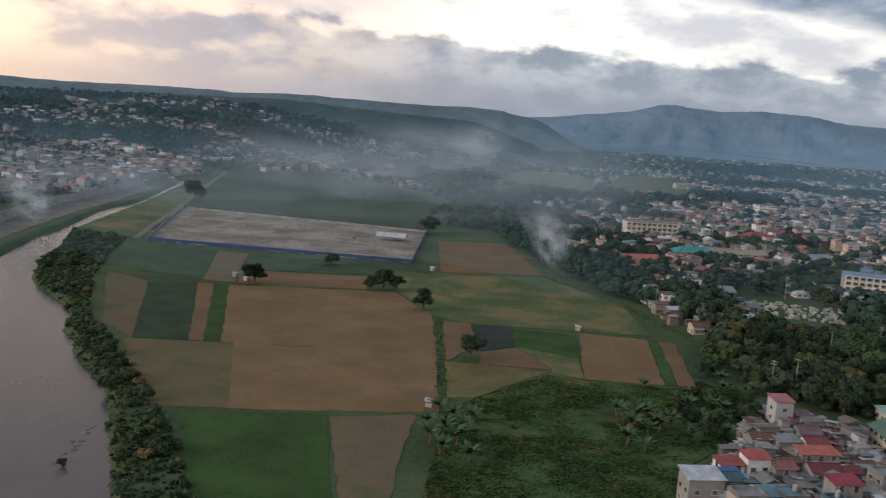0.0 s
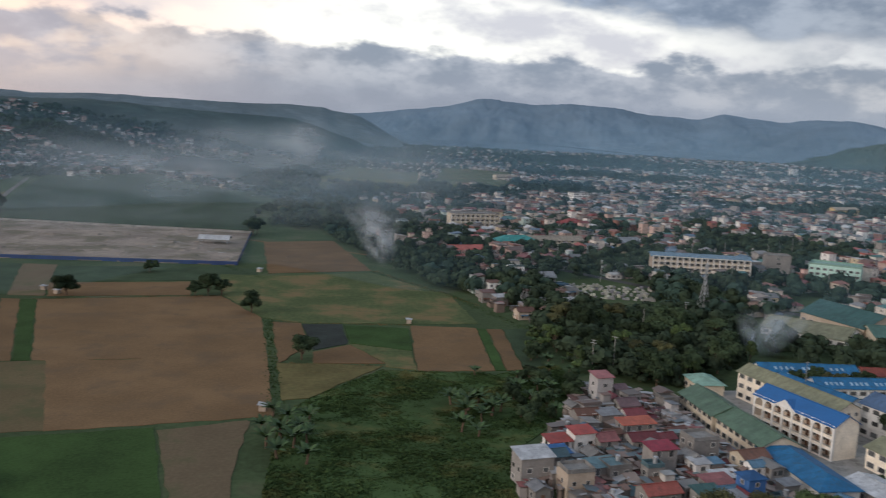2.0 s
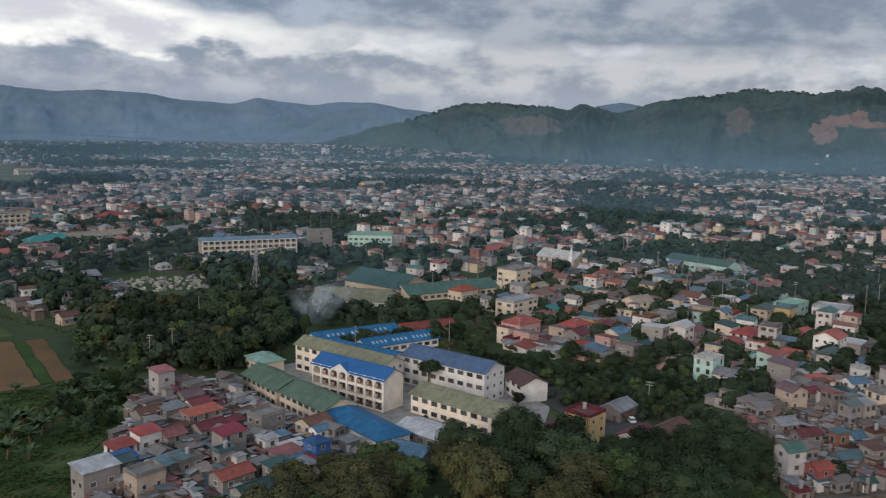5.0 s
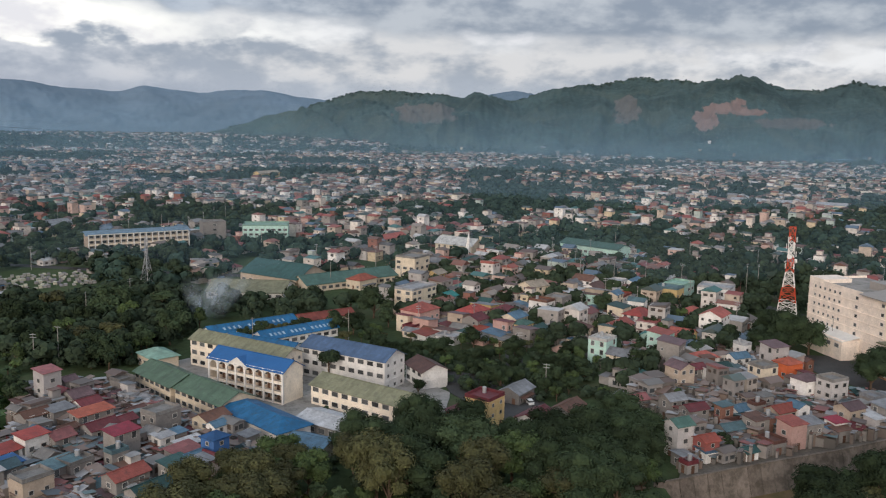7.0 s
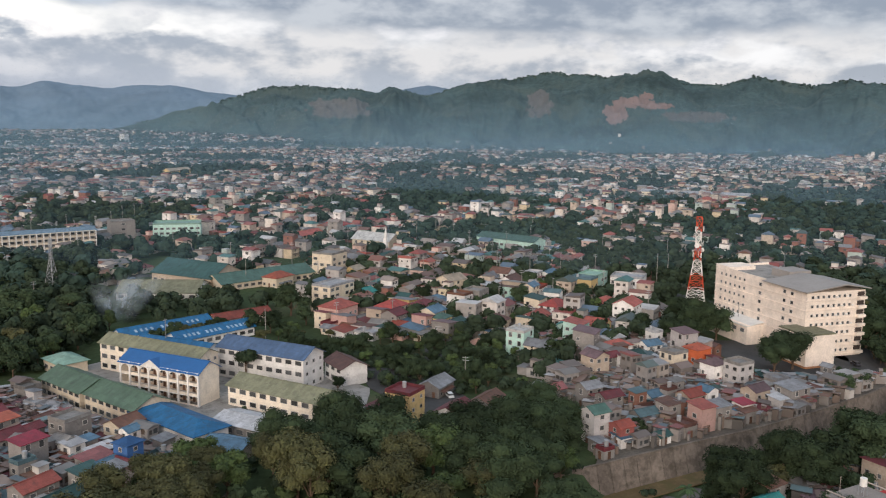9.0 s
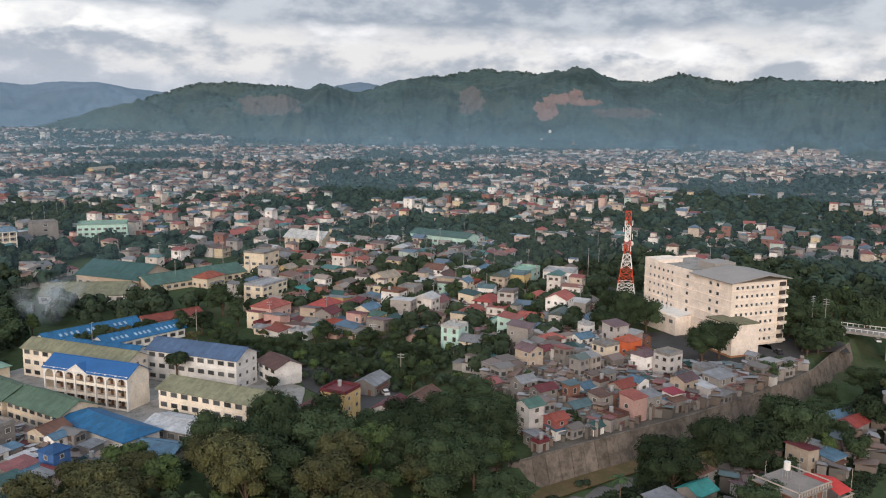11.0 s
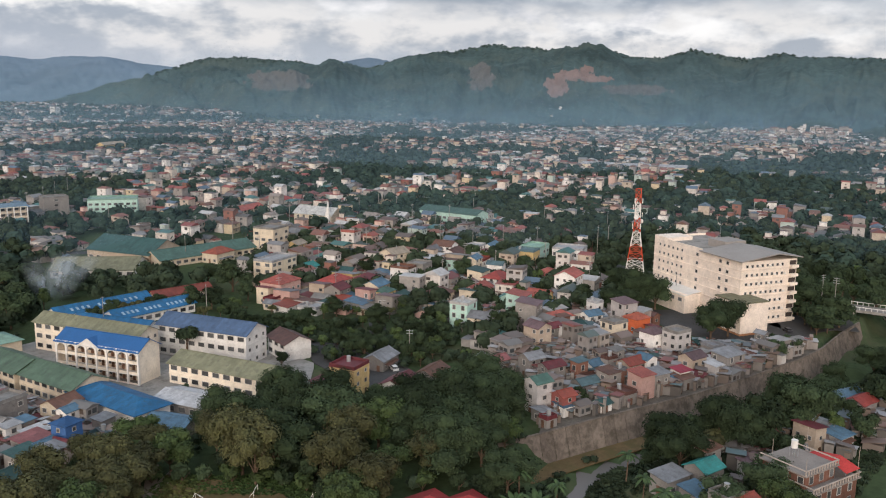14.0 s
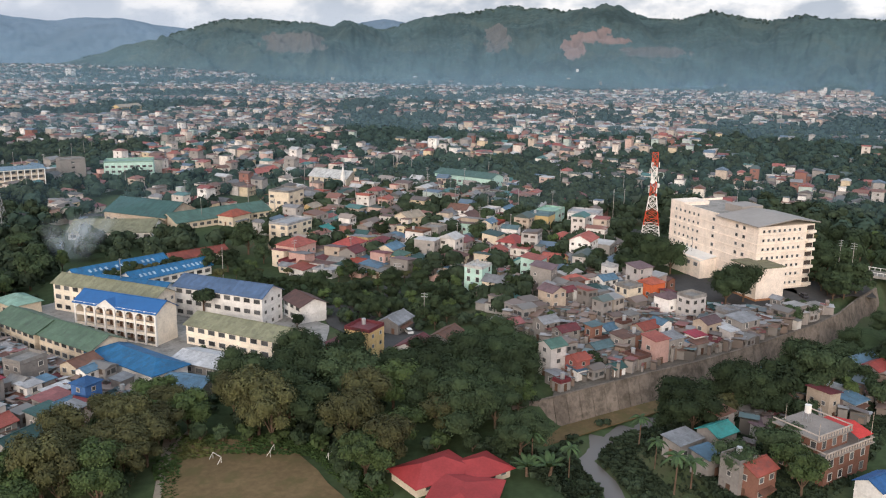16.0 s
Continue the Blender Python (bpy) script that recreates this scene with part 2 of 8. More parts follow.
EARTH = surface("trodden_earth", (0.150, 0.108, 0.058), 0.95, 0.25, 0.7, 0.08, 0.2, stain=(0.105, 0.092, 0.042), stain_at=(0.46, 0.66))
# The bluish part of this green is haze put into the base colour.
FOREST = surface("hazed_hill_forest", (0.058, 0.088, 0.086), 0.95, 0.40, 0.05, 0.0035, 0.6, stain=(0.084, 0.108, 0.094), stain_at=(0.48, 0.66), dirt_scale=0.004)
# Blue-grey base colour has the distance haze painted in.
FOREST_FAR = surface("hazed_far_mountain", (0.150, 0.205, 0.265), 0.95, 0.14, 0.01, 0.002, 0.3)
FOREST_LEFT = surface("ridge_forest", (0.050, 0.070, 0.066), 0.95, 0.5, 0.06, 0.006, 0.6, stain=(0.042, 0.058, 0.056), stain_at=(0.42, 0.60), dirt_scale=0.02)
QUARRY = surface("bare_hillside", (0.230, 0.165, 0.145), 0.95, 0.15, 0.05, 0.01, 0.4, stain=(0.24, 0.20, 0.175))
# Forest made paler and bluer than the front slope to paint haze.
FOREST_FAR_LEFT = surface("hazed_plateau_forest", (0.120, 0.148, 0.165), 0.95, 0.35, 0.04, 0.004, 0.5, stain=(0.100, 0.126, 0.140), stain_at=(0.42, 0.60), dirt_scale=0.015)
THIN_SCRUB = surface("thin_hill_scrub", (0.125, 0.122, 0.115), 0.95, 0.15, 0.05, 0.01, 0.4)


def water_mat(name="muddy_water", paleness=1.0):
    m = bpy.data.materials.new(name)
    m.use_nodes = True
    k = Nodes(m.node_tree)
    b = m.node_tree.nodes["Principled BSDF"]
    pos = k.add("ShaderNodeNewGeometry").outputs["Position"]
    c = k.mix(k.span(k.noise(pos, 0.02, 4.0), 0.35, 0.65), tuple(v * paleness for v in (0.042, 0.039, 0.037)), tuple(v * paleness for v in (0.060, 0.055, 0.052)))
    k.link(c, b.inputs["Base Color"])
    b.inputs["Roughness"].default_value = 0.25
    b.inputs["Specular IOR Level"].default_value = 0.25
    bn = k.add("ShaderNodeBump")
    bn.inputs["Strength"].default_value = 0.02
    k.link(k.noise(pos, 0.6, 3.0), bn.inputs["Height"])
    k.link(bn.outputs[0], b.inputs["Normal"])
    return m


WATER = water_mat()
# Muddy creek colour raised well above the river's to paint mirrored sky.
CREEK_WATER = water_mat("sky_paled_creek_water", 2.8)


# ---- mesh tools ----
class Build:
    """Collects boxes, slabs and strips into one mesh."""

    def __init__(self):
        self.v, self.f, self.m = [], [], []

    def poly(self, pts, mi=0):
        i = len(self.v)
        self.v += [tuple(p) for p in pts]
        self.f.append(tuple(range(i, i + len(pts))))
        self.m.append(mi)
        return self

    def box(self, x0, x1, y0, y1, z0, z1, mi=0):
        i = len(self.v)
        self.v += [(x0, y0, z0), (x1, y0, z0), (x1, y1, z0), (x0, y1, z0), (x0, y0, z1), (x1, y0, z1), (x1, y1, z1), (x0, y1, z1)]
        for q in ((0, 3, 2, 1), (4, 5, 6, 7), (0, 1, 5, 4), (1, 2, 6, 5), (2, 3, 7, 6), (3, 0, 4, 7)):
            self.f.append(tuple(i + a for a in q))
            self.m.append(mi)
        return self

    def slab(self, pts, t, mi=0):
        """A closed slab: the polygon pts, t thick downwards."""
        n, i = len(pts), len(self.v)
        self.v += [tuple(p) for p in pts] + [(p[0], p[1], p[2] - t) for p in pts]
        self.f.append(tuple(range(i, i + n)))
        self.f.append(tuple(range(i + 2 * n - 1, i + n - 1, -1)))
        for a in range(n):
            b = (a + 1) % n
            self.f.append((i + a, i + n + a, i + n + b, i + b))
        self.m += [mi] * (n + 2)
        return self

    def beam(self, a, b, r, mi=0, n=4, r2=None):
        """A round or square bar from a to b."""
        a, b = Vector(a), Vector(b)
        q = (b - a).to_track_quat("Z", "Y")
        i = len(self.v)
        for p, rr in ((a, r), (b, r if r2 is None else r2)):
            for j in range(n):
                w = 2 * math.pi * (j + 0.5) / n
                self.v.append(tuple(p + q @ Vector((math.cos(w) * rr, math.sin(w) * rr, 0))))
        for j in range(n):
            k = (j + 1) % n
            self.f.append((i + j, i + k, i + n + k, i + n + j))
            self.m.append(mi)
        self.f.append(tuple(range(i + n - 1, i - 1, -1)))
        self.f.append(tuple(range(i + n, i + 2 * n)))
        self.m += [mi, mi]
        return self

    def mesh(self, name, *mats):
        me = bpy.data.meshes.new(name)
        me.from_pydata(self.v, [], self.f)
        for m in mats:
            me.materials.append(m)
        if len(mats) > 1:
            me.polygons.foreach_set("material_index", self.m)
        me.update()
        return me


def part(name, build, mats, parent, label=""):
    """One mesh object under a thing or a part."""
    me = build if isinstance(build, bpy.types.Mesh) else build.mesh(name, *(mats if isinstance(mats, tuple) else (mats,)))
    ob = new(name, me)
    ob.parent = parent
    if label:
        tagged(ob, label)
    return ob


def thing(name, m, label, category, group="", kind=""):
    ob = new(name)
    ob.empty_display_size = 0.5
    ob.matrix_world = m
    return tagged(ob, label, category, group, kind)


def sheet(name, verts, faces, mat, label="", category="", kind="structure", smooth=False):
    """One mesh from arrays."""
    me = bpy.data.meshes.new(name)
    me.from_pydata(verts, [], faces)
    for m in (mat if isinstance(mat, tuple) else (mat,)):
        me.materials.append(m)
    if smooth:
        me.shade_smooth()
    me.update()
    return tagged(new(name, me), label, category, "", kind)


def inside(px, py, poly):
    """Which of the points lie in the polygon."""
    r = np.zeros(np.shape(px), bool)
    j = len(poly) - 1
    for i in range(len(poly)):
        (xi, yi), (xj, yj) = poly[i], poly[j]
        cut = ((yi > py) != (yj > py)) & (px < (xj - xi) * (py - yi) / (yj - yi + 1e-9) + xi)
        r ^= cut
        j = i
    return r


def distance(px, py, line):
    """Distance from points to a polyline."""
    best = np.full(np.shape(px), 1e9)
    for (x0, y0), (x1, y1) in zip(line, line[1:]):
        dx, dy = x1 - x0, y1 - y0
        s = np.clip(((px - x0) * dx + (py - y0) * dy) / (dx * dx + dy * dy), 0, 1)
        best = np.minimum(best, np.hypot(px - x0 - s * dx, py - y0 - s * dy))
    return best


# ---- ground, river, hills ----
RIVER = [(-30, 90), (-52, 140), (-67.5, 181), (-81, 214), (-91, 239), (-100, 258), (-112, 274), (-123, 289), (-130, 306), (-139, 317), (-145, 339), (-152, 352), (-180, 386), (-195, 409), (-211, 454), (-215, 482), (-240, 553),
         (-246, 608), (-251, 668), (-257, 730), (-277, 890), (-284, 960), (-330, 1040), (-345, 1030), (-293, 930), (-289, 888), (-277, 817), (-268, 739), (-272, 676), (-254, 566), (-252, 524), (-247, 502), (-239, 458), (-240, 400), (-240, 330), (-200, 200), (-170, 90)]
CREEK = [(110, 20), (140, 44), (158, 60), (171, 74), (184, 76), (200, 69), (214, 62), (230, 54), (252, 45), (280, 35), (305, 31), (330, 28), (352, 22), (430, 10)]


def ground_height(x, y):
    d_in = distance(x, y, RIVER + RIVER[:1])
    wet = inside(x, y, RIVER)
    z = np.where(wet, -np.clip(d_in / 3.0, 0, 1) * 4.5, 0.0)
    c = distance(x, y, CREEK)
    z = np.minimum(z, -6.6 * np.clip((15.0 - c) / 2.6, 0, 1) - 1.4 * np.clip((3.2 - c) / 1.5, 0, 1))
    return z


def axis(lo, hi, step, far):
    a = list(np.arange(lo, hi + 0.1, step))
    s, p = step, a[-1]
    while p < far:
        s *= 1.35
        p += s
        a.append(min(p, far))
    s, p = step, a[0]
    while p > -far:
        s *= 1.35
        p -= s
        a.insert(0, max(p, -far))
    return np.array(a)


gx, gy = axis(-320, 400, 3.0, 4950), axis(10, 1050, 4.0, 4950)
GX, GY = np.meshgrid(gx, gy)
GZ = ground_height(GX, GY)
nx, ny = len(gx), len(gy)
idx = np.arange(nx * ny).reshape(ny, nx)
quads = np.stack([idx[:-1, :-1], idx[:-1, 1:], idx[1:, 1:], idx[1:, :-1]], -1).reshape(-1, 4)
sheet("ground", np.stack([GX, GY, GZ], -1).reshape(-1, 3).tolist(), quads.tolist(), SCRUB, "flat scrubby green valley floor with bare patches", "ground", smooth=True)
sheet("water", [(-480, 60, -2.6), (-20, 60, -2.6), (-20, 1100, -2.6), (-480, 1100, -2.6)], [(0, 1, 2, 3)], WATER, "still grey muddy river reflecting the sky", "water")
sheet("water", [(100, 0, -7.4), (205, 0, -7.4), (205, 90, -7.4), (100, 90, -7.4)], [(0, 1, 2, 3)], CREEK_WATER, "shallow brown creek water", "water")


def bumps(a, base, rows):
    e = np.full(np.shape(a), base, float)
    for c, h, w in rows:
        e += h * np.exp(-((a - c) / w) ** 2)
    return e


def hill_range(name, az0, az1, crest, foot, ridge, back, mat, label, rough, na=420, nr=46, bare=()):
    """A ridge round the valley: crest gives degrees above the eye by bearing, foot and ridge the distances."""
    a = np.linspace(az0, az1, na)
    s = np.linspace(0, 1, nr)
    verts = []
    top = np.maximum(0, EYE + ridge(a) * np.tan(np.radians(crest(a))))
    for i, q in enumerate(a):
        f, r = float(foot(q)), float(ridge(q))
        for u in s:
            if u < 0.8:
                w = u / 0.8
                dist, h = f + (r - f) * w, w ** 1.15
            else:
                w = (u - 0.8) / 0.2
                dist, h = r + back * w, 1 - 0.5 * w * w
            p = Vector((q * 0.13, u * 1.6, 1.7))
            spur = noise.fractal(p, 1.0, 2.1, 5) * rough * min(1, u * 5) * (1.0 if u < 0.7 else max(0.12, 1 - (u - 0.7) / 0.1))
            spur += noise.fractal(Vector((q * 0.6, u * 5.0, 7.7)), 1.0, 2.1, 4) * rough * 0.32 * min(1, u * 5) * max(0.1, min(1, (0.9 - u) * 5))
            bendy = q * 0.42 + 1.6 * u * math.sin(q * 0.31 + 1.0) + 0.9 * noise.noise(Vector((q * 0.11, u * 1.3, 3.1)))
            gully = abs(noise.noise(Vector((bendy, u * 0.7, 5.5)))) + 0.25 * abs(noise.noise(Vector((bendy * 2.3, u * 3.4, 9.4))))
            spur += (gully - 0.36) * rough * 0.95 * min(1, u * 4) * max(0.0, min(1, (0.70 - u) * 3.2))
            spur *= min(1.0, float(top[i]) / 110.0)
            fine = noise.fractal(Vector((q * 4.0, u * 20, 4.2)), 0.8, 2.2, 3) * rough * 0.11 * min(1, u * 6) * min(1.0, float(top[i]) / 110.0)
            z = max(-6.0, float(top[i]) * h + spur + fine) if u > 0 else -6.0
            verts.append((dist * math.sin(radians(q)), dist * math.cos(radians(q)), z))
    n = np.arange(na * nr).reshape(na, nr)
    q4 = np.stack([n[:-1, :-1], n[:-1, 1:], n[1:, 1:], n[1:, :-1]], -1).reshape(-1, 4)
    ob = sheet(name, verts, q4.tolist(), (mat, QUARRY, THIN_SCRUB), label, "hills", smooth=True)
    if bare:
        c = np.array(verts)[q4].mean(1)
        az, el = np.degrees(np.arctan2(c[:, 0], c[:, 1])), np.degrees(np.arctan2(c[:, 2] - EYE, np.hypot(c[:, 0], c[:, 1])))
        mi = np.zeros(len(c), np.int32)
        for ca, ce, ra, re_, which in bare:
            n_ = np.array([noise.fractal(Vector((p * 1.6, q_ * 3.0, 2.2)), 0.9, 2.0, 4) for p, q_ in zip(az, el)])
            mi[((az - ca) / ra) ** 2 + ((el - ce) / re_) ** 2 + n_ * 0.7 < 0.9] = which
        ob.data.polygons.foreach_set("material_index", mi)
    return ob


def const(v):
    return lambda a: np.zeros(np.shape(a)) + v


def crest_line(points):
    """Degrees above the eye by bearing, rounded through the given points."""
    a, e = zip(*points)
    fine = np.linspace(a[0], a[-1], 900)
    line = np.interp(fine, a, e)
    step = (a[-1] - a[0]) / 899
    k = max(1, int(0.7 / step))
    w = np.hanning(2 * k + 1)
    line = np.convolve(np.pad(line, k, mode="edge"), w / w.sum(), "valid")
    return lambda q: np.interp(q, fine, line)


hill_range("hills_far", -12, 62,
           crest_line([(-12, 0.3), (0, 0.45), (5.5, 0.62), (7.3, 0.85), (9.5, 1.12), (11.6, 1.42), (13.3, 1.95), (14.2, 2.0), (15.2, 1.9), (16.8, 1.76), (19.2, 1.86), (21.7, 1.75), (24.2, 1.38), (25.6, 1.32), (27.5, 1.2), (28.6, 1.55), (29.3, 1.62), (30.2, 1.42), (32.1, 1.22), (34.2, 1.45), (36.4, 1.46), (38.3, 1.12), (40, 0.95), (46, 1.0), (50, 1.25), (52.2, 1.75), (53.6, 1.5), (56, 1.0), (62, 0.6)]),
           const(3700.0), const(4720.0), 180.0, FOREST_FAR, "distant mountain range under low cloud, blue-grey with painted haze", 30.0, 620, 60)
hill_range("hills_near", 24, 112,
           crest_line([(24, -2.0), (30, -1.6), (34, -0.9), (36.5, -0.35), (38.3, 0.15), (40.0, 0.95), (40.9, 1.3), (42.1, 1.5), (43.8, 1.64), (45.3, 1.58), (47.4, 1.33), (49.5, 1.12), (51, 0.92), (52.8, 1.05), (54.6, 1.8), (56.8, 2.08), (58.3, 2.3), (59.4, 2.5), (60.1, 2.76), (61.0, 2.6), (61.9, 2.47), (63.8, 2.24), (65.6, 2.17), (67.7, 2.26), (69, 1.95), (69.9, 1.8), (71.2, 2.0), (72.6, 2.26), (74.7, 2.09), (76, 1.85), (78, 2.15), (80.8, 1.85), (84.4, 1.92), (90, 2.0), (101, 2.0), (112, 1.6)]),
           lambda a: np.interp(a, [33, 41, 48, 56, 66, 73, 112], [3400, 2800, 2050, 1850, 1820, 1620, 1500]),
           lambda a: np.interp(a, [33, 40, 50, 112], [3900, 3700, 3600, 3400]), 500.0, FOREST, "steep wooded dark green hills, tinted blue by painted haze", 72.0, 1000, 100, ((46.6, 0.2, 2.2, 0.7, 2), (65.6, 0.75, 1.3, 0.42, 1), (64.4, 0.15, 0.75, 0.75, 1), (66.8, 0.55, 1.6, 0.22, 1), (66.2, 1.05, 0.5, 0.4, 1), (69.5, -0.1, 2.2, 0.35, 2), (59.5, 0.6, 0.9, 0.9, 2)))
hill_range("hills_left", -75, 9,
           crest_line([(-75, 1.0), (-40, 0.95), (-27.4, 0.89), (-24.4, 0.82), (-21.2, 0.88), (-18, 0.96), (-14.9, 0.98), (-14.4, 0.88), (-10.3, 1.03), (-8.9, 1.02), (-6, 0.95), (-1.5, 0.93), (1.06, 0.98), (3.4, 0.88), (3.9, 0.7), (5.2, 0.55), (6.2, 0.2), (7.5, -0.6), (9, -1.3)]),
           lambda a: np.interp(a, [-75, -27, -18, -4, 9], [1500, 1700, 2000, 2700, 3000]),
           lambda a: np.interp(a, [-75, -27, 0, 9], [2900, 3100, 3600, 3700]), 400.0, FOREST_FAR_LEFT, "long low wooded plateau ridge paled by painted haze", 14.0, 420, 46)
hill_range("hills_front", -75, 7,
           crest_line([(-75, 0.1), (-27.4, 0.02), (-22, 0.3), (-18, 0.55), (-11, 0.64), (-8, 0.5), (-5.9, 0.33), (-0.7, 0.2), (1.5, 0.05), (2.6, -0.25), (3.8, -0.67), (5.3, -1.1), (7, -2.0)]),
           lambda a: np.interp(a, [-75, -27, -18, -4, 7], [900, 1050, 1250, 1750, 2000]),
           lambda a: np.interp(a, [-75, -27, 0, 7], [1900, 2000, 2350, 2450]), 300.0, FOREST_LEFT, "wooded lower slope with houses beyond the river", 15.0, 420, 46)

# ---- fields ----
LIFT = [0.0]


EDGE_CHANCE = random.Random(31)


def ragged(corners, step=5.0, off=0.55):
    """The outline with crooked, trodden edges."""
    out = []
    for (x0, y0), (x1, y1) in zip(corners, corners[1:] + corners[:1]):
        n = max(1, int(math.hypot(x1 - x0, y1 - y0) / step))
        for i in range(n):
            k = off if i else 0.0
            out.append((x0 + (x1 - x0) * i / n + EDGE_CHANCE.uniform(-k, k), y0 + (y1 - y0) * i / n + EDGE_CHANCE.uniform(-k, k)))
    return out


def field(corners, mat, label, z=0.12):
    corners = ragged(corners)
    LIFT[0] += 0.005
    z += LIFT[0]
    b = Build().slab([(x, y, z) for x, y in corners][::-1] if area(corners) < 0 else [(x, y, z) for x, y in corners], 0.45)
    ob = new("field", b.mesh("field", mat))
    return tagged(ob, label, "field", "", "structure")


def area(c):
    return sum(a[0] * b[1] - b[0] * a[1] for a, b in zip(c, c[1:] + c[:1]))


field([(-101.5, 407.7), (-22, 418.7), (-2.7, 371), (0, 308), (-78.3, 306.3)], SOIL, "bare brown ploughed field")
field([(-112, 302.5), (-71.5, 305.5), (-55.5, 236.5), (-80, 235), (-92, 252)], SOIL_WEEDY, "olive brown weedy field")
field([(-74, 306.0), (0, 307.9), (2, 244.3), (-58, 236.2)], SOIL, "bare brown harrowed field")
field([(-69.2, 231.7), (-29.9, 237.2), (-21, 183), (-14, 140), (-45, 140), (-53.9, 177.7)], CROP, "field of young bright green crop")
field([(-29, 235), (-4.3, 241.5), (-7.9, 201.7), (-8.1, 184.9), (-6, 150), (-13, 150), (-19.4, 183)], SOIL_DARK, "small brown field with weedy edges")
field([(-138.3, 401.5), (-117.3, 409.2), (-90.2, 305.6), (-109.7, 303.5)], CROP_DARK, "field of leafy dark green vegetables")
field([(-117, 409.4), (-108.7, 408.1), (-85, 305.4), (-89.9, 305.6)], SOIL, "narrow brown field in strips")
field([(-108.4, 408.1), (-101.8, 407.7), (-78.8, 306.1), (-84.7, 305.3)], CROP, "narrow green vegetable strip")
field([(-165.7, 421.9), (-139, 404.1), (-110.3, 303.3), (-128.7, 322.8)], SOIL_DARK, "weedy brown field by the river bank")
field([(-166.7, 510.2), (-132.8, 503.1), (-116.7, 417.1), (-150.9, 427.8)], CROP_DARK, "field of dark green bushy crop")
field([(-132.4, 503.1), (-113.6, 500.6), (-100.7, 415.4), (-116.5, 416.9)], SOIL_DARK, "brown fallow field")
field([(-112.7, 496.7), (-23.9, 501.4), (-7.1, 494.4), (-4.8, 467.6), (-39.7, 457.7), (-106.5, 450.6)], CROP_DARK, "green strip below the walled lot")
field([(-105.7, 447.4), (-39.3, 454.4), (-36.5, 419.8), (-99.1, 414.9)], SOIL, "brown ploughed strip")
field([(-4, 607.7), (45, 620), (58.7, 495.6), (-0.4, 481.9)], SOIL, "brown ploughed field beside the village")
field([(-25.7, 477.4), (-0.3, 474.6), (57.9, 487.9), (91, 424.8), (90.8, 361.4), (61.5, 360.2), (14.5, 362), (-2.4, 371.5), (-21.8, 421.5)], MEADOW, "green meadow with dry patches")
field([(1.9, 363.3), (13.8, 361.8), (15.1, 322.8), (3.9, 300.4)], SOIL, "small brown plot", 0.14)
field([(14.4, 359.7), (31.1, 359.2), (30.4, 326.9), (16.7, 317.5)], CROP_BLACK, "small plot under dark netting", 0.14)
field([(31.4, 357.2), (58, 352.4), (54, 316.6), (31.4, 328)], CROP, "small bright green plot", 0.14)
field([(16.6, 315), (31.2, 325.4), (41.3, 298.6), (16.1, 299.9)], SOIL, "rounded brown plot", 0.14)
field([(3.5, 300), (16.1, 299.4), (39.8, 294.8), (13, 260.8), (4.6, 259)], DRYGRASS, "patch of dry orange grass")
field([(31.3, 326.5), (54, 315.8), (51.5, 290), (41, 295), (41.8, 299)], MEADOW, "grassy plot with dry edges")
field([(60, 357.4), (87.5, 352.9), (79.5, 288.6), (51.9, 288.8)], SOIL, "reddish brown ploughed plot")
field([(87.8, 352.9), (91.8, 351.2), (83.9, 289), (79.8, 288.6)], CROP, "green strip between two ploughed plots")
field([(92.1, 351.2), (98.6, 350.3), (90.2, 289.1), (84.2, 289)], SOIL, "long narrow brown plot")
field([(98.9, 350.3), (110.7, 350.7), (97.5, 288.1), (90.6, 289.1)], CROP_DARK, "long dark green plot")
field([(-222, 745), (-276, 1130), (-165, 1265), (-64, 1080), (-10, 900), (-14, 668), (-205, 706)], CROP_DARK, "wide hazy green field")
field([(60, 1250), (190, 1150), (260, 1500), (150, 1700)], MEADOW, "far pale green field")
field([(230, 1250), (330, 1200), (480, 1700), (360, 1800)], MEADOW, "far pale green field")
field([(92, 124), (99, 132), (109, 141.5), (115, 143), (120, 138), (124, 129), (124, 119), (121, 111), (116, 100), (110, 86), (88, 96)], EARTH, "trodden grassy yard under the trees")
field([(94.5, 128), (101, 136), (108.3, 143), (119, 148), (120, 146), (110, 141), (103, 134.2), (96.3, 127)], DUST, "pale trodden dirt path", 0.06)

field([(-270, 440), (-292, 563), (-302, 621), (-309, 696), (-306, 790), (-313, 882), (-288, 850), (-279, 753), (-274, 647), (-264, 548), (-256, 490), (-246, 440)], BERM, "bare silty berm below the flood wall", 0.05)
field([(-236, 556), (-243, 608), (-248, 668), (-254, 730), (-273, 890), (-259, 944), (-236, 809), (-212, 656), (-202, 590), (-193, 534)], MEADOW, "bare weedy strip along the water", 0.06)
field([(-207, 466), (-181, 462), (-173, 420), (-192, 418)], BERM, "bare sandy clearing on the river bank", 0.06)
field([(13, 260), (39, 290), (79, 283), (106, 295), (99, 250), (66, 214), (57, 180), (60, 130), (-5, 130), (-1, 180), (5, 244)], GRASS, "rough ground under tall wild grass", 0.06)
# walled rubble lot
LOT = [(-182.1, 525.2), (-213, 699), (-13.2, 650.7), (-18, 508)]
field(LOT, RUBBLE, "walled lot filled with rubble and bare earth", 0.3)
BLUE_SHEET = surface("blue_fence_sheet", (0.035, 0.06, 0.16), 0.6, 0.2, 1.0, 0.1)


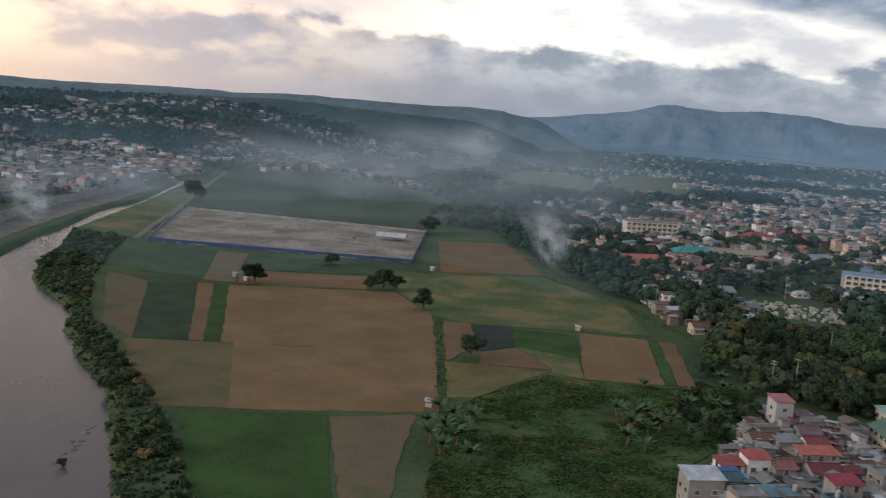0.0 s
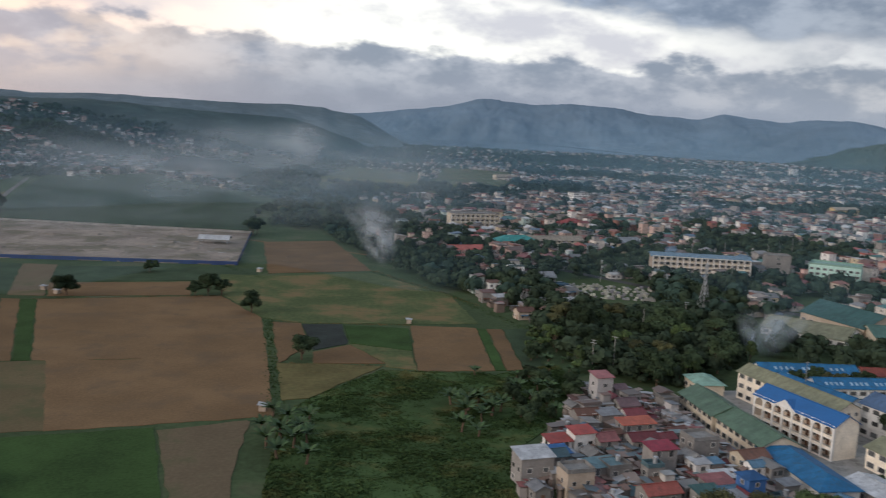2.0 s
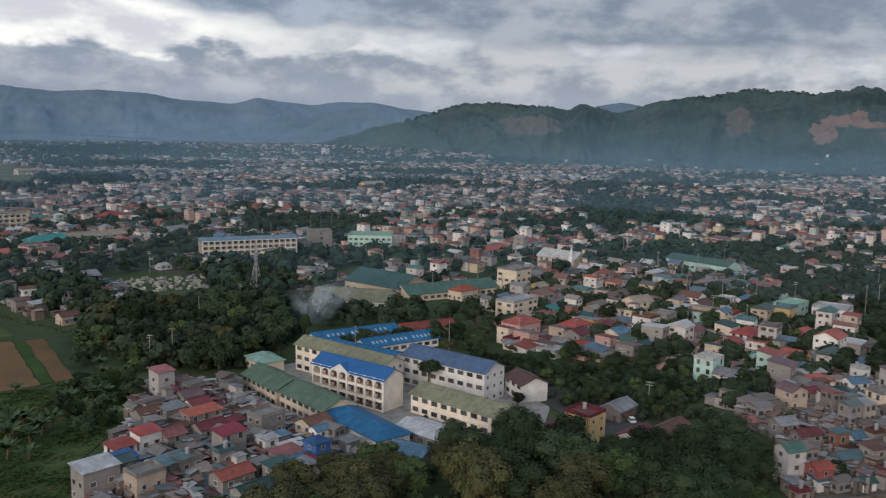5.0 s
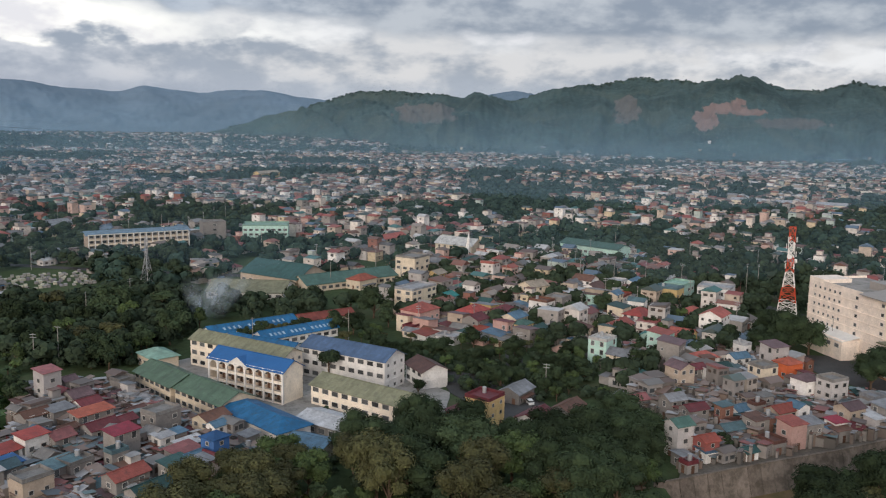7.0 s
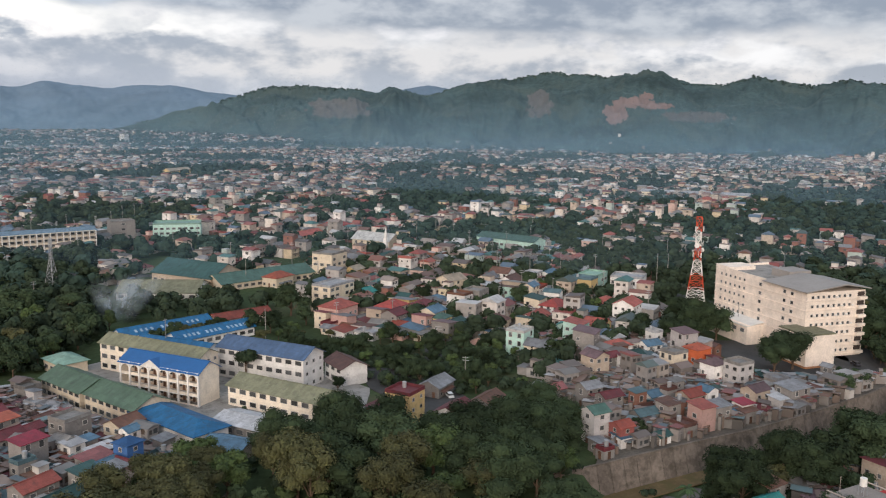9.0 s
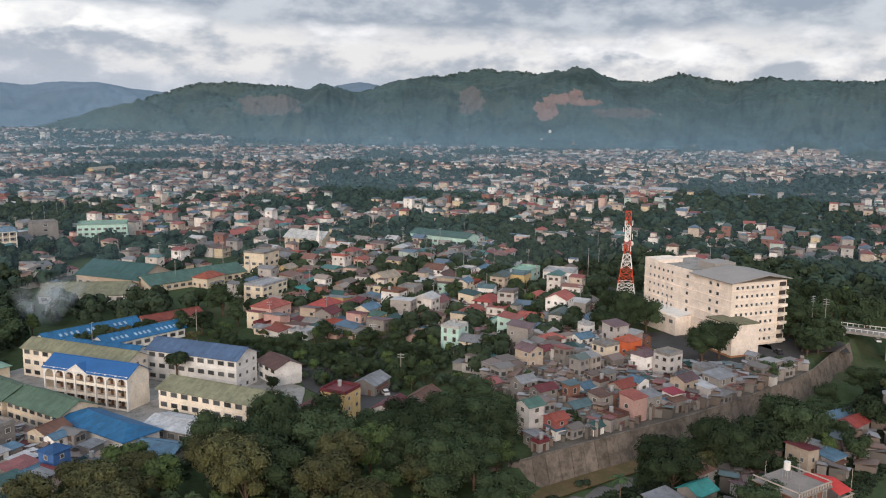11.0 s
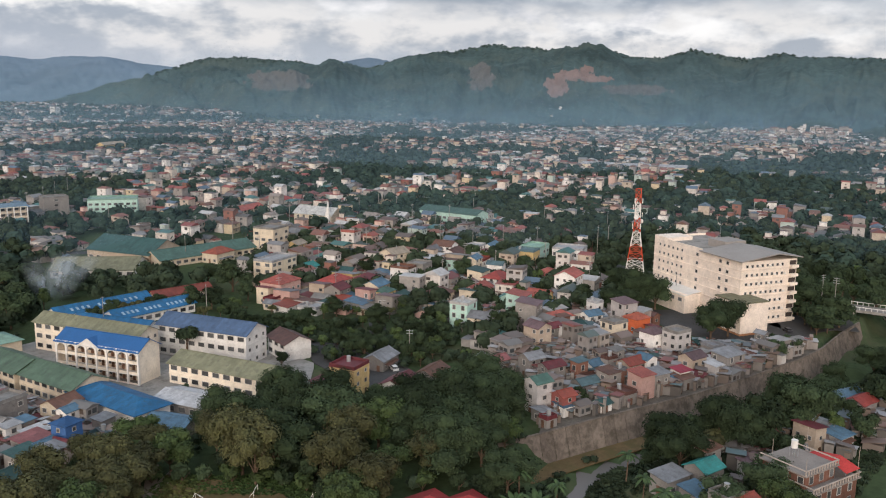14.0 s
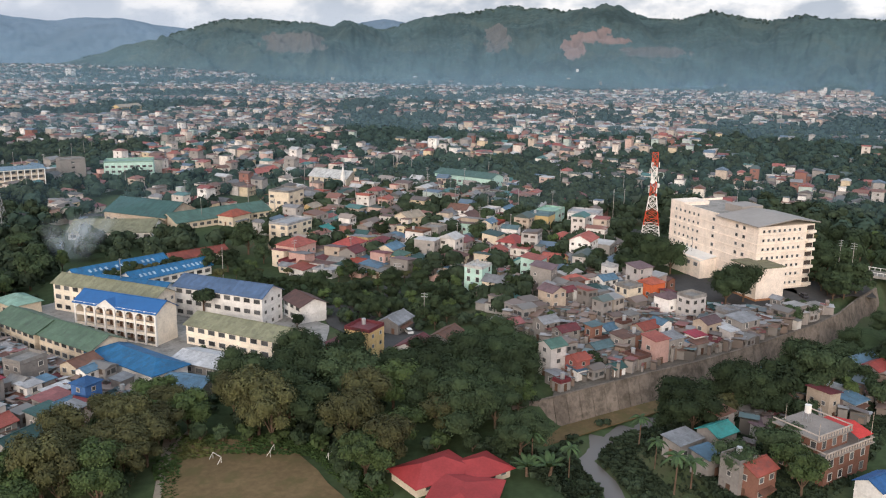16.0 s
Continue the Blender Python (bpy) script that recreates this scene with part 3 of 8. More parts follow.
def fence(a, b, h, mat, label, name="fence", step=6.0, thick=0.25):
    a, b = Vector((*a, 0)), Vector((*b, 0))
    n = max(1, round((b - a).length / step))
    ang = math.degrees(math.atan2(b.y - a.y, b.x - a.x))
    t = thing(name, pose(a.x, a.y, 0, 0, 0, ang), label, "fence")
    w = (b - a).length / n
    panel = Build().box(0.06, w - 0.06, -thick / 2, thick / 2, 0, h).mesh("panel", mat)
    post = Build().box(-0.12, 0.12, -thick * 0.8, thick * 0.8, 0, h + 0.15).mesh("post", mat)
    for i in range(n):
        part("panel", panel, None, t).location.x = i * w
        part("post", post, None, t).location.x = i * w
    return t


fence(LOT[0], LOT[3], 2.2, BLUE_SHEET, "blue sheet metal fence round the rubble lot", thick=0.1)
fence(LOT[3], LOT[2], 2.2, BLUE_SHEET, "blue sheet metal fence round the rubble lot", thick=0.1)
fence(LOT[1], LOT[2], 2.0, CONC, "grey concrete perimeter wall of the lot", "boundary_wall")
fence(LOT[0], LOT[1], 2.5, CONC, "grey concrete perimeter wall of the lot", "boundary_wall")

# concrete flood wall on the far river bank, and the creek wall
def retaining(name, line, z0, z1, lean, side, label, step=9.0, mat=CONC):
    t = thing(name, pose(0, 0, 0), label, "retaining wall", kind="structure")
    for (x0, y0), (x1, y1) in zip(line, line[1:]):
        a, b = Vector((x0, y0)), Vector((x1, y1))
        n = max(1, round((b - a).length / step))
        u = (b - a).normalized()
        s = Vector((-u.y, u.x)) * side
        for i in range(n):
            p, q = a.lerp(b, i / n) + u * 0.05, a.lerp(b, (i + 1) / n) - u * 0.05
            c = Build()
            c.slab([(p.x, p.y, z1), (q.x, q.y, z1), (q.x - s.x * 0.7, q.y - s.y * 0.7, z1), (p.x - s.x * 0.7, p.y - s.y * 0.7, z1)][::int(side)], 0.4)
            c.poly([(p.x, p.y, z1 - 0.4), (q.x, q.y, z1 - 0.4), (q.x + s.x * lean, q.y + s.y * lean, z0), (p.x + s.x * lean, p.y + s.y * lean, z0)][::-int(side)])
            c.poly([(p.x - s.x * 0.7, p.y - s.y * 0.7, z1 - 0.4), (q.x - s.x * 0.7, q.y - s.y * 0.7, z1 - 0.4), (q.x - s.x * 0.7, q.y - s.y * 0.7, z0), (p.x - s.x * 0.7, p.y - s.y * 0.7, z0)][::int(side)])
            part("slab", c, mat, t)
    return t


retaining("flood_wall", [(-262, 400), (-282, 505), (-291, 560), (-299.4, 616), (-305, 683), (-306, 787), (-312.6, 882)], -3.0, 6.0, 3.0, -1, "long pale concrete flood wall along the river")
retaining("creek_wall", [(170, 94.5), (182.5, 88.6), (198, 81.8), (212.6, 75.1), (230, 66.8), (251.1, 58.2), (262.8, 54.5), (284.5, 47.2), (301.8, 43.3), (323.6, 41.3), (345, 38)], -8.0, 0.8, 2.6, -1, "tall stained concrete creek wall with a coping", 4.5, CREEK_CONC)

# ---- houses ----
R = random.Random(7)


def window_mesh(w, h, pane=True):
    """Frame and set-back pane in one skin, or the frame alone."""
    b = Build()
    ring = []
    for x, z0, z1, y in ((w / 2 + 0.1, -0.1, h + 0.1, 0.05), (w / 2 + 0.1, -0.1, h + 0.1, -0.1), (w / 2, 0, h, -0.1), (w / 2, 0, h, -0.02)):
        ring.append(len(b.v))
        b.v += [(-x, y, z0), (x, y, z0), (x, y, z1), (-x, y, z1)]
    for p, q in zip(ring, ring[1:]):
        for j in range(4):
            k = (j + 1) % 4
            b.f.append((p + j, p + k, q + k, q + j))
            b.m.append(0)
    if pane:
        b.f.append(tuple(ring[-1] + j for j in range(4)))
        b.m.append(1)
    return b.mesh("window", FRAME, GLASS)


WIN = {"small": window_mesh(0.9, 0.9), "mid": window_mesh(1.3, 1.1), "wide": window_mesh(2.2, 1.3), "tall": window_mesh(1.2, 1.6)}
SIZES = {"small": (0.9, 0.9), "mid": (1.3, 1.1), "wide": (2.2, 1.3), "tall": (1.2, 1.6)}
FRAMES = {k: window_mesh(w, h, False) for k, (w, h) in SIZES.items()}
PANES = {k: Build().box(-w / 2, w / 2, -0.035, -0.02, 0, h).mesh("pane", GLASS) for k, (w, h) in SIZES.items()}


def sash(style, parent, m):
    """A larger building's window: frame with its own pane."""
    o = part("window", FRAMES[style], None, parent)
    o.matrix_basis = m
    part("pane", PANES[style], None, o)


DOOR_MESH = Build().box(-0.5, 0.5, -0.08, 0.05, 0, 2.05, 0).mesh("door", DOOR)


def roof_build(kind, w, d, h, over=0.5, rise=None):
    """Roof of a block w by d at height h; returns the roof and the wall pieces that close it."""
    b, g = Build(), Build()
    W, D = w / 2 + over, d / 2 + over
    if kind == "gable":
        r = rise if rise else 0.24 * d
        e = h - r * over / (d / 2)
        b.slab([(-W, -D, e), (W, -D, e), (W, 0, h + r), (-W, 0, h + r)], 0.14)
        b.slab([(W, D, e), (-W, D, e), (-W, 0, h + r), (W, 0, h + r)], 0.14)
        b.box(-W, W, -0.18, 0.18, h + r - 0.05, h + r + 0.06)
        for s in (-1, 1):
            x = s * w / 2
            g.poly([(x, -d / 2, h), (x, d / 2, h), (x, 0, h + r - 0.12)][::s])
    elif kind == "hip":
        r = rise if rise else 0.26 * d
        e, k = h - 0.12, max(0.2, (w - d) / 2)
        A, B, C, E_ = (-W, -D, e), (W, -D, e), (W, D, e), (-W, D, e)
        P, Q = (-k, 0, h + r), (k, 0, h + r)
        for pts in ((A, B, Q, P), (C, E_, P, Q), (B, C, Q), (E_, A, P)):
            b.slab(pts, 0.14)
    elif kind == "shed":
        r = rise if rise else 0.13 * d
        b.slab([(-W, -D, h + 0.1), (W, -D, h + 0.1), (W, D, h + r + 0.1), (-W, D, h + r + 0.1)], 0.12)
        for s in (-1, 1):
            x = s * w / 2
            g.poly([(x, -d / 2, h), (x, d / 2, h), (x, d / 2, h + r)][::s])
        g.poly([(w / 2, d / 2, h), (-w / 2, d / 2, h), (-w / 2, d / 2, h + r), (w / 2, d / 2, h + r)])
    else:
        b.box(-w / 2 - 0.15, w / 2 + 0.15, -d / 2 - 0.15, d / 2 + 0.15, h, h + 0.18)
        for x0, x1, y0, y1 in ((-w / 2, w / 2, -d / 2, -d / 2 + 0.18), (-w / 2, w / 2, d / 2 - 0.18, d / 2), (-w / 2, -w / 2 + 0.18, -d / 2 + 0.18, d / 2 - 0.18), (w / 2 - 0.18, w / 2, -d / 2 + 0.18, d / 2 - 0.18)):
            b.box(x0, x1, y0, y1, h + 0.18, h + 0.95)
    return b, g


STYLE = dict(gable="gabled", hip="hipped", shed="sloping", flat="flat")
SAY_R = dict(red="red", rust="rusty brown", zinc="grey corrugated", mauve="mauve grey", maroon="maroon", orange="orange red", rose="faded rose", teal="teal", whitezinc="pale zinc", blue="blue", crimson="crimson",
             tealzinc="blue-green zinc", darkteal="dark teal", salmon="salmon red", green="green", brownred="brownish red", bluezinc="pale blue zinc", brown="brown", cream="cream", tan="tan", flat="bare concrete", white="white", mint="mint green")
TAKEN = []


def house(x, y, w, d, n, rot, wall, roof, kind, storey=2.9, name="house", windows=True, group=""):
    """A house: walls with floor bands, windows and door on the open sides, roof with thickness and eaves."""
    if d > w and kind in ("gable", "hip"):
        w, d, rot = d, w, rot + 90
    h = n * storey
    if n < 2.2 and R.random() < 0.5:
        h += R.uniform(-0.3, 0.5)
    rot += R.uniform(-3, 3)
    storeys = max(1, round(n))
    size = {1: "low", 2: "two-storey", 3: "three-storey", 4: "four-storey"}.get(storeys, "tall")
    t = thing(name, pose(x, y, 0, 0, 0, rot), f"{size} {'bare concrete' if wall == 'concrete' else wall} house with a {STYLE[kind]} {SAY_R.get(roof, roof)} roof", "house", group)
    TAKEN.append((x, y, max(w, d) * 0.55))
    b = Build().box(-w / 2, w / 2, -d / 2, d / 2, -0.4, h)
    rb, g = roof_build(kind, w, d, h, 0.45 if w < 14 else 0.8)
    b.v, off = b.v + g.v, len(b.v)
    b.f += [tuple(i + off for i in f) for f in g.f]
    b.m += g.m
    for s in range(1, storeys):
        z = s * storey
        b.box(-w / 2 - 0.06, w / 2 + 0.06, -d / 2 - 0.06, d / 2 + 0.06, z - 0.12, z + 0.08)
    part("wall", b, wall_mat(wall), t)
    part("roof", rb, roof_mat(roof), t)
    if not windows:
        return t
    style = R.choice(("small", "mid", "mid", "tall")) if w < 14 else "wide"
    ca, sa = math.cos(radians(rot)), math.sin(radians(rot))
    for side, (nx_, ny_), length in ((0, (0, -1), w), (90, (1, 0), d), (180, (0, 1), w), (270, (-1, 0), d)):
        wx, wy = nx_ * ca - ny_ * sa, nx_ * sa + ny_ * ca
        if wx * x + wy * y > 0.25 * math.hypot(x, y):
            continue
        cnt = max(1, int(length / (2.9 if w < 14 else 3.6)))
        off = (d if side in (0, 180) else w) / 2
        for s in range(storeys):
            for i in range(cnt):
                if R.random() < 0.14:
                    continue
                u = (i + 0.5 - cnt / 2) * length / cnt
                if s == 0 and i == cnt // 2 and side in (0, 270):
                    o = part("door", DOOR_MESH, None, t)
                    o.matrix_basis = pose(0, 0, 0, 0, 0, side) @ pose(u, -off, 0.02)
                    continue
                z = s * storey + 1.0
                if z + 1.6 > h:
                    continue
                o = part("window", WIN[style], None, t)
                o.matrix_basis = pose(0, 0, 0, 0, 0, side) @ pose(u, -off, z)
    if kind == "flat" and w < 14 and R.random() < 0.6:
        tank = Build().beam((w * 0.2, d * 0.15, h + 0.2), (w * 0.2, d * 0.15, h + 1.9), 0.6, 0, 10)
        part("water_tank", tank, STEEL, t, "steel rooftop water tank")
    if kind != "flat" and R.random() < 0.25:
        part("awning", Build().slab([(-w * 0.4, -d / 2 - 1.3, 2.1), (w * 0.3, -d / 2 - 1.3, 2.1), (w * 0.3, -d / 2, 2.5), (-w * 0.4, -d / 2, 2.5)], 0.06), roof_mat(R.choice(("zinc", "rust", "bluezinc"))), t)
    return t


# the dense quarter below the school
house(103.6, 249.4, 5.5, 5.5, 3.4, 8, "grey", "rose", "shed")
house(90.7, 228.1, 7, 4.7, 2, 8, "concrete", "rust", "gable")
house(96.8, 226.5, 6.2, 4.7, 2, 8, "concrete", "zinc", "shed")
house(105.8, 235.0, 6.2, 6.2, 2, 8, "concrete", "mauve", "gable")
house(104.5, 226.5, 6.2, 4.7, 2, 8, "white", "maroon", "gable")
house(101.7, 218.0, 10.1, 4.7, 2, 8, "concrete", "orange", "shed")
house(98.4, 206.7, 7.8, 5.5, 2, 8, "concrete", "maroon", "gable")
house(81.9, 208.1, 6.2, 4.7, 2.5, 8, "white", "red", "shed")
house(88.2, 207.4, 5.5, 5.5, 2, 8, "concrete", "rose", "gable")
house(77.0, 209.6, 3.9, 3.9, 1, 8, "concrete", "teal", "shed")
house(63.9, 192.6, 8.6, 6.2, 2.6, 8, "concrete", "whitezinc", "shed")
house(72.6, 198.5, 4.7, 4.7, 2, 8, "concrete", "blue", "shed")
house(96.6, 191.8, 7, 4.7, 3, 8, "concrete", "crimson", "shed")
house(72.6, 186.7, 7, 5.5, 2, 8, "tan", "flat", "flat")
house(80.1, 189.4, 8.6, 4.7, 2, 8, "concrete", "tealzinc", "shed")
house(110.6, 198.1, 7.8, 6.2, 3, 8, "concrete", "flat", "flat")
house(121.9, 192.3, 7.8, 6.2, 2, 8, "cream", "rust", "gable")
house(110.5, 173.0, 4.7, 4.7, 3, 8, "blue", "blue", "hip")
house(104.4, 177.3, 7, 4.7, 2, 8, "concrete", "rose", "shed")
house(98.5, 171.1, 6.2, 3.9, 2, 8, "concrete", "darkteal", "shed")
house(110.4, 184.2, 7, 3.9, 1.4, 8, "concrete", "whitezinc", "shed")
house(88.0, 173.7, 8.6, 5.5, 2, 8, "concrete", "salmon", "gable")
house(89.7, 166.1, 9.4, 5.5, 1.6, 8, "concrete", "darkteal", "gable")
house(83.7, 189.0, 6.2, 5.5, 2, 8, "concrete", "flat", "flat")
house(72.0, 184.1, 7, 5.5, 2.4, 8, "tan", "flat", "flat")
house(75.0, 207.0, 6.2, 4.7, 2, 8, "white", "red", "shed")
house(70.6, 197.1, 6.2, 4.7, 2, 8, "concrete", "tealzinc", "gable")
# houses above the creek wall
house(198.4, 97.2, 5.3, 5.3, 3, -22, "grey", "green", "gable")
house(200.6, 90.7, 4.6, 4.6, 2, -22, "maroon", "brownred", "gable")
house(199.9, 89.9, 4.6, 3.8, 1, -22, "white", "bluezinc", "shed")
house(222.7, 111.5, 6.1, 5.3, 2, -22, "concrete", "zinc", "gable")
house(220.9, 104.1, 6.8, 4.6, 2, -22, "concrete", "maroon", "gable")
house(218.0, 92.0, 6.8, 4.6, 1.3, -22, "concrete", "tealzinc", "gable")
house(224.0, 87.6, 5.3, 4.6, 2, -22, "concrete", "rust", "shed")
house(224.2, 78.1, 5.3, 5.3, 2.4, -22, "pink", "salmon", "shed")
house(229.8, 75.7, 6.1, 4.6, 2, -22, "concrete", "zinc", "shed")
house(238.2, 70.8, 5.3, 4.6, 1.3, -22, "concrete", "rust", "shed")
house(240.6, 72.1, 4.6, 3.8, 1.6, -22, "white", "crimson", "shed")
house(250.3, 65.2, 3.8, 3.8, 1.6, -22, "grey", "whitezinc", "shed")
house(261.0, 64.1, 8.4, 6.1, 2, -22, "concrete", "zinc", "shed")
house(250.8, 71.9, 6.8, 5.3, 2.2, -22, "tan", "mauve", "gable")
house(236.5, 85.7, 7.6, 5.3, 2, -22, "tan", "brownred", "gable")
house(233.9, 96.4, 5.3, 4.6, 1.4, -22, "white", "bluezinc", "gable")
house(218.5, 121.8, 7.6, 4.6, 1.6, -22, "concrete", "rose", "gable")
house(215.6, 124.0, 5.3, 4.6, 1.4, -22, "white", "darkteal", "gable")
house(266.2, 81.9, 6.8, 6.1, 3, -22, "grey", "flat", "flat")
house(265.9, 89.4, 6.8, 6.1, 2.6, -22, "white", "mauve", "hip")
house(277.8, 99.6, 6.8, 6.1, 2.8, -22, "orange", "orange", "hip")
house(281.7, 105.8, 6.8, 6.1, 4, -22, "grey", "mauve", "shed")
house(265.1, 102.7, 6.8, 6.1, 3, -22, "cream", "flat", "flat")
house(281.0, 117.8, 6.8, 5.3, 2, -22, "white", "bluezinc", "gable")
house(273.7, 126.6, 7.6, 6.8, 2, -22, "white", "salmon", "hip")
house(268.9, 118.9, 6.8, 5.3, 1.4, -22, "teal", "darkteal", "gable")
house(246.3, 121.6, 6.1, 6.8, 3, -22, "tan", "mauve", "gable")
house(257.9, 122.2, 6.1, 4.6, 2, -22, "concrete", "maroon", "gable")
# the old town
house(257.6, 157.0, 8, 7, 3, 8, "mint", "white", "flat")
house(315.1, 175.6, 12, 9, 2, 8, "white", "red", "hip")
house(296.9, 174.5, 14, 8, 1.3, 8, "white", "salmon", "gable")
house(340.0, 163.9, 11, 9, 1.5, 8, "concrete", "salmon", "hip")
house(293.2, 156.8, 10, 8, 1.3, 8, "mint", "teal", "gable")
house(280.0, 182.8, 12, 9, 1.6, 8, "cream", "brown", "hip")
house(266.1, 198.6, 7, 6, 2, 8, "yellow", "green", "hip")
house(266.3, 191.8, 9, 7, 1.4, 8, "cream", "darkteal", "gable")
house(269.9, 227.1, 12, 9, 2, 8, "cream", "red", "hip")
house(320.5, 233.3, 11, 9, 3, -8, "cream", "cream", "gable")
house(305.1, 208.9, 9, 8, 3, 8, "concrete", "flat", "flat")
house(249.9, 238.6, 13, 10, 2.6, 8, "pink", "salmon", "hip")
house(276.2, 266.7, 18, 10, 3, 8, "cream", "whitezinc", "flat")
house(319.4, 310.8, 14, 12, 4.4, 8, "cream", "flat", "flat")
house(286.9, 314.5, 13, 9, 1.6, 8, "cream", "orange", "hip")
house(286.3, 256.6, 8, 7, 1.6, 8, "mint", "teal", "gable")
house(322.1, 296.0, 9, 7, 2, 8, "yellow", "cream", "gable")
house(280.9, 219.2, 9, 7, 2, 8, "tan", "maroon", "hip")
house(313.1, 278.3, 11, 8, 1.5, 8, "concrete", "darkteal", "gable")
house(179.3, 146.0, 8, 8, 3, 8, "yellow", "maroon", "flat")
house(182.1, 130.7, 10, 9, 2, 8, "white", "maroon", "gable")
house(174.0, 150.8, 6, 5, 1.5, 8, "maroon", "maroon", "shed")
house(203.5, 153.3, 10, 7, 1.2, 8, "concrete", "zinc", "gable")
house(201.7, 133.3, 10, 6, 1.2, 8, "concrete", "rust", "gable")
house(448.3, 431.0, 22, 14, 1.5, 8, "cream", "red", "hip")
house(411.6, 422.5, 26, 9, 1, 8, "cream", "salmon", "gable")
house(411.6, 293.8, 12, 9, 2, 8, "mint", "white", "flat")
house(377.6, 300.6, 14, 10, 1.5, 8, "white", "zinc", "gable")
house(372.3, 317.1, 14, 9, 1.3, 8, "concrete", "darkteal", "gable")
house(354.4, 235.3, 12, 8, 1.5, 8, "cream", "zinc", "gable")
house(370.6, 219.4, 10, 7, 2, 8, "white", "whitezinc", "flat")
house(383.6, 217.4, 12, 8, 1.4, 8, "white", "bluezinc", "gable")
house(382.3, 191.8, 14, 10, 2.4, 8, "mint", "mint", "flat")
house(468.1, 299.1, 12, 9, 1.5, 8, "cream", "red", "gable")
# houses beyond the creek
house(178.4, 47.0, 6.4, 5.6, 1.6, -22, "concrete", "teal", "gable")
house(163.8, 35.3, 6.4, 5.6, 2, -22, "brick", "brownred", "gable")
house(163.0, 38.3, 4.8, 4.8, 2.4, -22, "concrete", "flat", "flat")
house(173.4, 14.2, 7.2, 5.6, 1.6, -22, "white", "blue", "gable")
house(245.9, 29.2, 11.2, 6.4, 1.5, -22, "white", "bluezinc", "gable")
house(243.7, 24.8, 7.2, 5.6, 1.6, -22, "concrete", "red", "gable")
house(206.2, 40.1, 5.6, 4.8, 1.4, -22, "concrete", "maroon", "gable")
house(172.5, 52.5, 7.2, 4.8, 1.2, -22, "concrete", "zinc", "shed")
house(223.7, 46.8, 4.8, 4.8, 1.4, -22, "white", "bluezinc", "shed")
house(167.4, 45.4, 4.8, 4.8, 1.4, -22, "concrete", "bluezinc", "shed")
# the roadside town past the fields
house(264.9, 733.1, 24, 18, 1.6, 10, "white", "red", "hip")
house(175.7, 603.5, 30, 14, 2, 10, "mint", "teal", "hip")
house(209.0, 615.1, 44, 12, 1.8, 10, "cream", "cream", "gable")
house(126.6, 570.9, 34, 10, 1.3, 10, "cream", "salmon", "gable")
house(267.4, 623.4, 26, 14, 1.4, 10, "concrete", "zinc", "gable")
house(149.0, 462.4, 18, 10, 1.5, 10, "concrete", "zinc", "gable")
house(394.8, 1438.1, 40, 16, 2, 10, "cream", "tan", "gable")
house(377.6, 1025.1, 22, 16, 4, 10, "white", "flat", "flat")
house(329.5, 762.1, 28, 18, 1.6, 10, "concrete", "green", "gable")
house(108.5, 416.4, 6, 5, 1.3, 10, "tan", "rust", "gable")
house(111.1, 400.9, 6.5, 5, 1.6, 10, "concrete", "whitezinc", "shed")
house(141.2, 390.1, 11, 8, 1.6, 10, "white", "whitezinc", "gable")
house(129.3, 380.2, 7, 5.5, 1.4, 10, "tan", "rust", "gable")
house(114.8, 372.4, 8, 6, 1.4, 10, "tan", "rust", "gable")
house(714.2, 975.2, 40, 12, 2, 10, "yellow", "cream", "gable")
house(1266.3, 1936.8, 16, 16, 8, 10, "white", "flat", "flat")

# ---- school campus ----
field([(126, 252), (150, 262), (172, 262), (190, 235), (196, 200), (194, 172), (178, 160), (150, 160), (128, 172)], CONC, "worn grey concrete school yard", 0.1)
field([(194, 172), (210, 190), (216, 176), (205, 146), (190, 124), (182, 130), (186, 150)], ASPHALT, "grey asphalt street beside the school", 0.09)

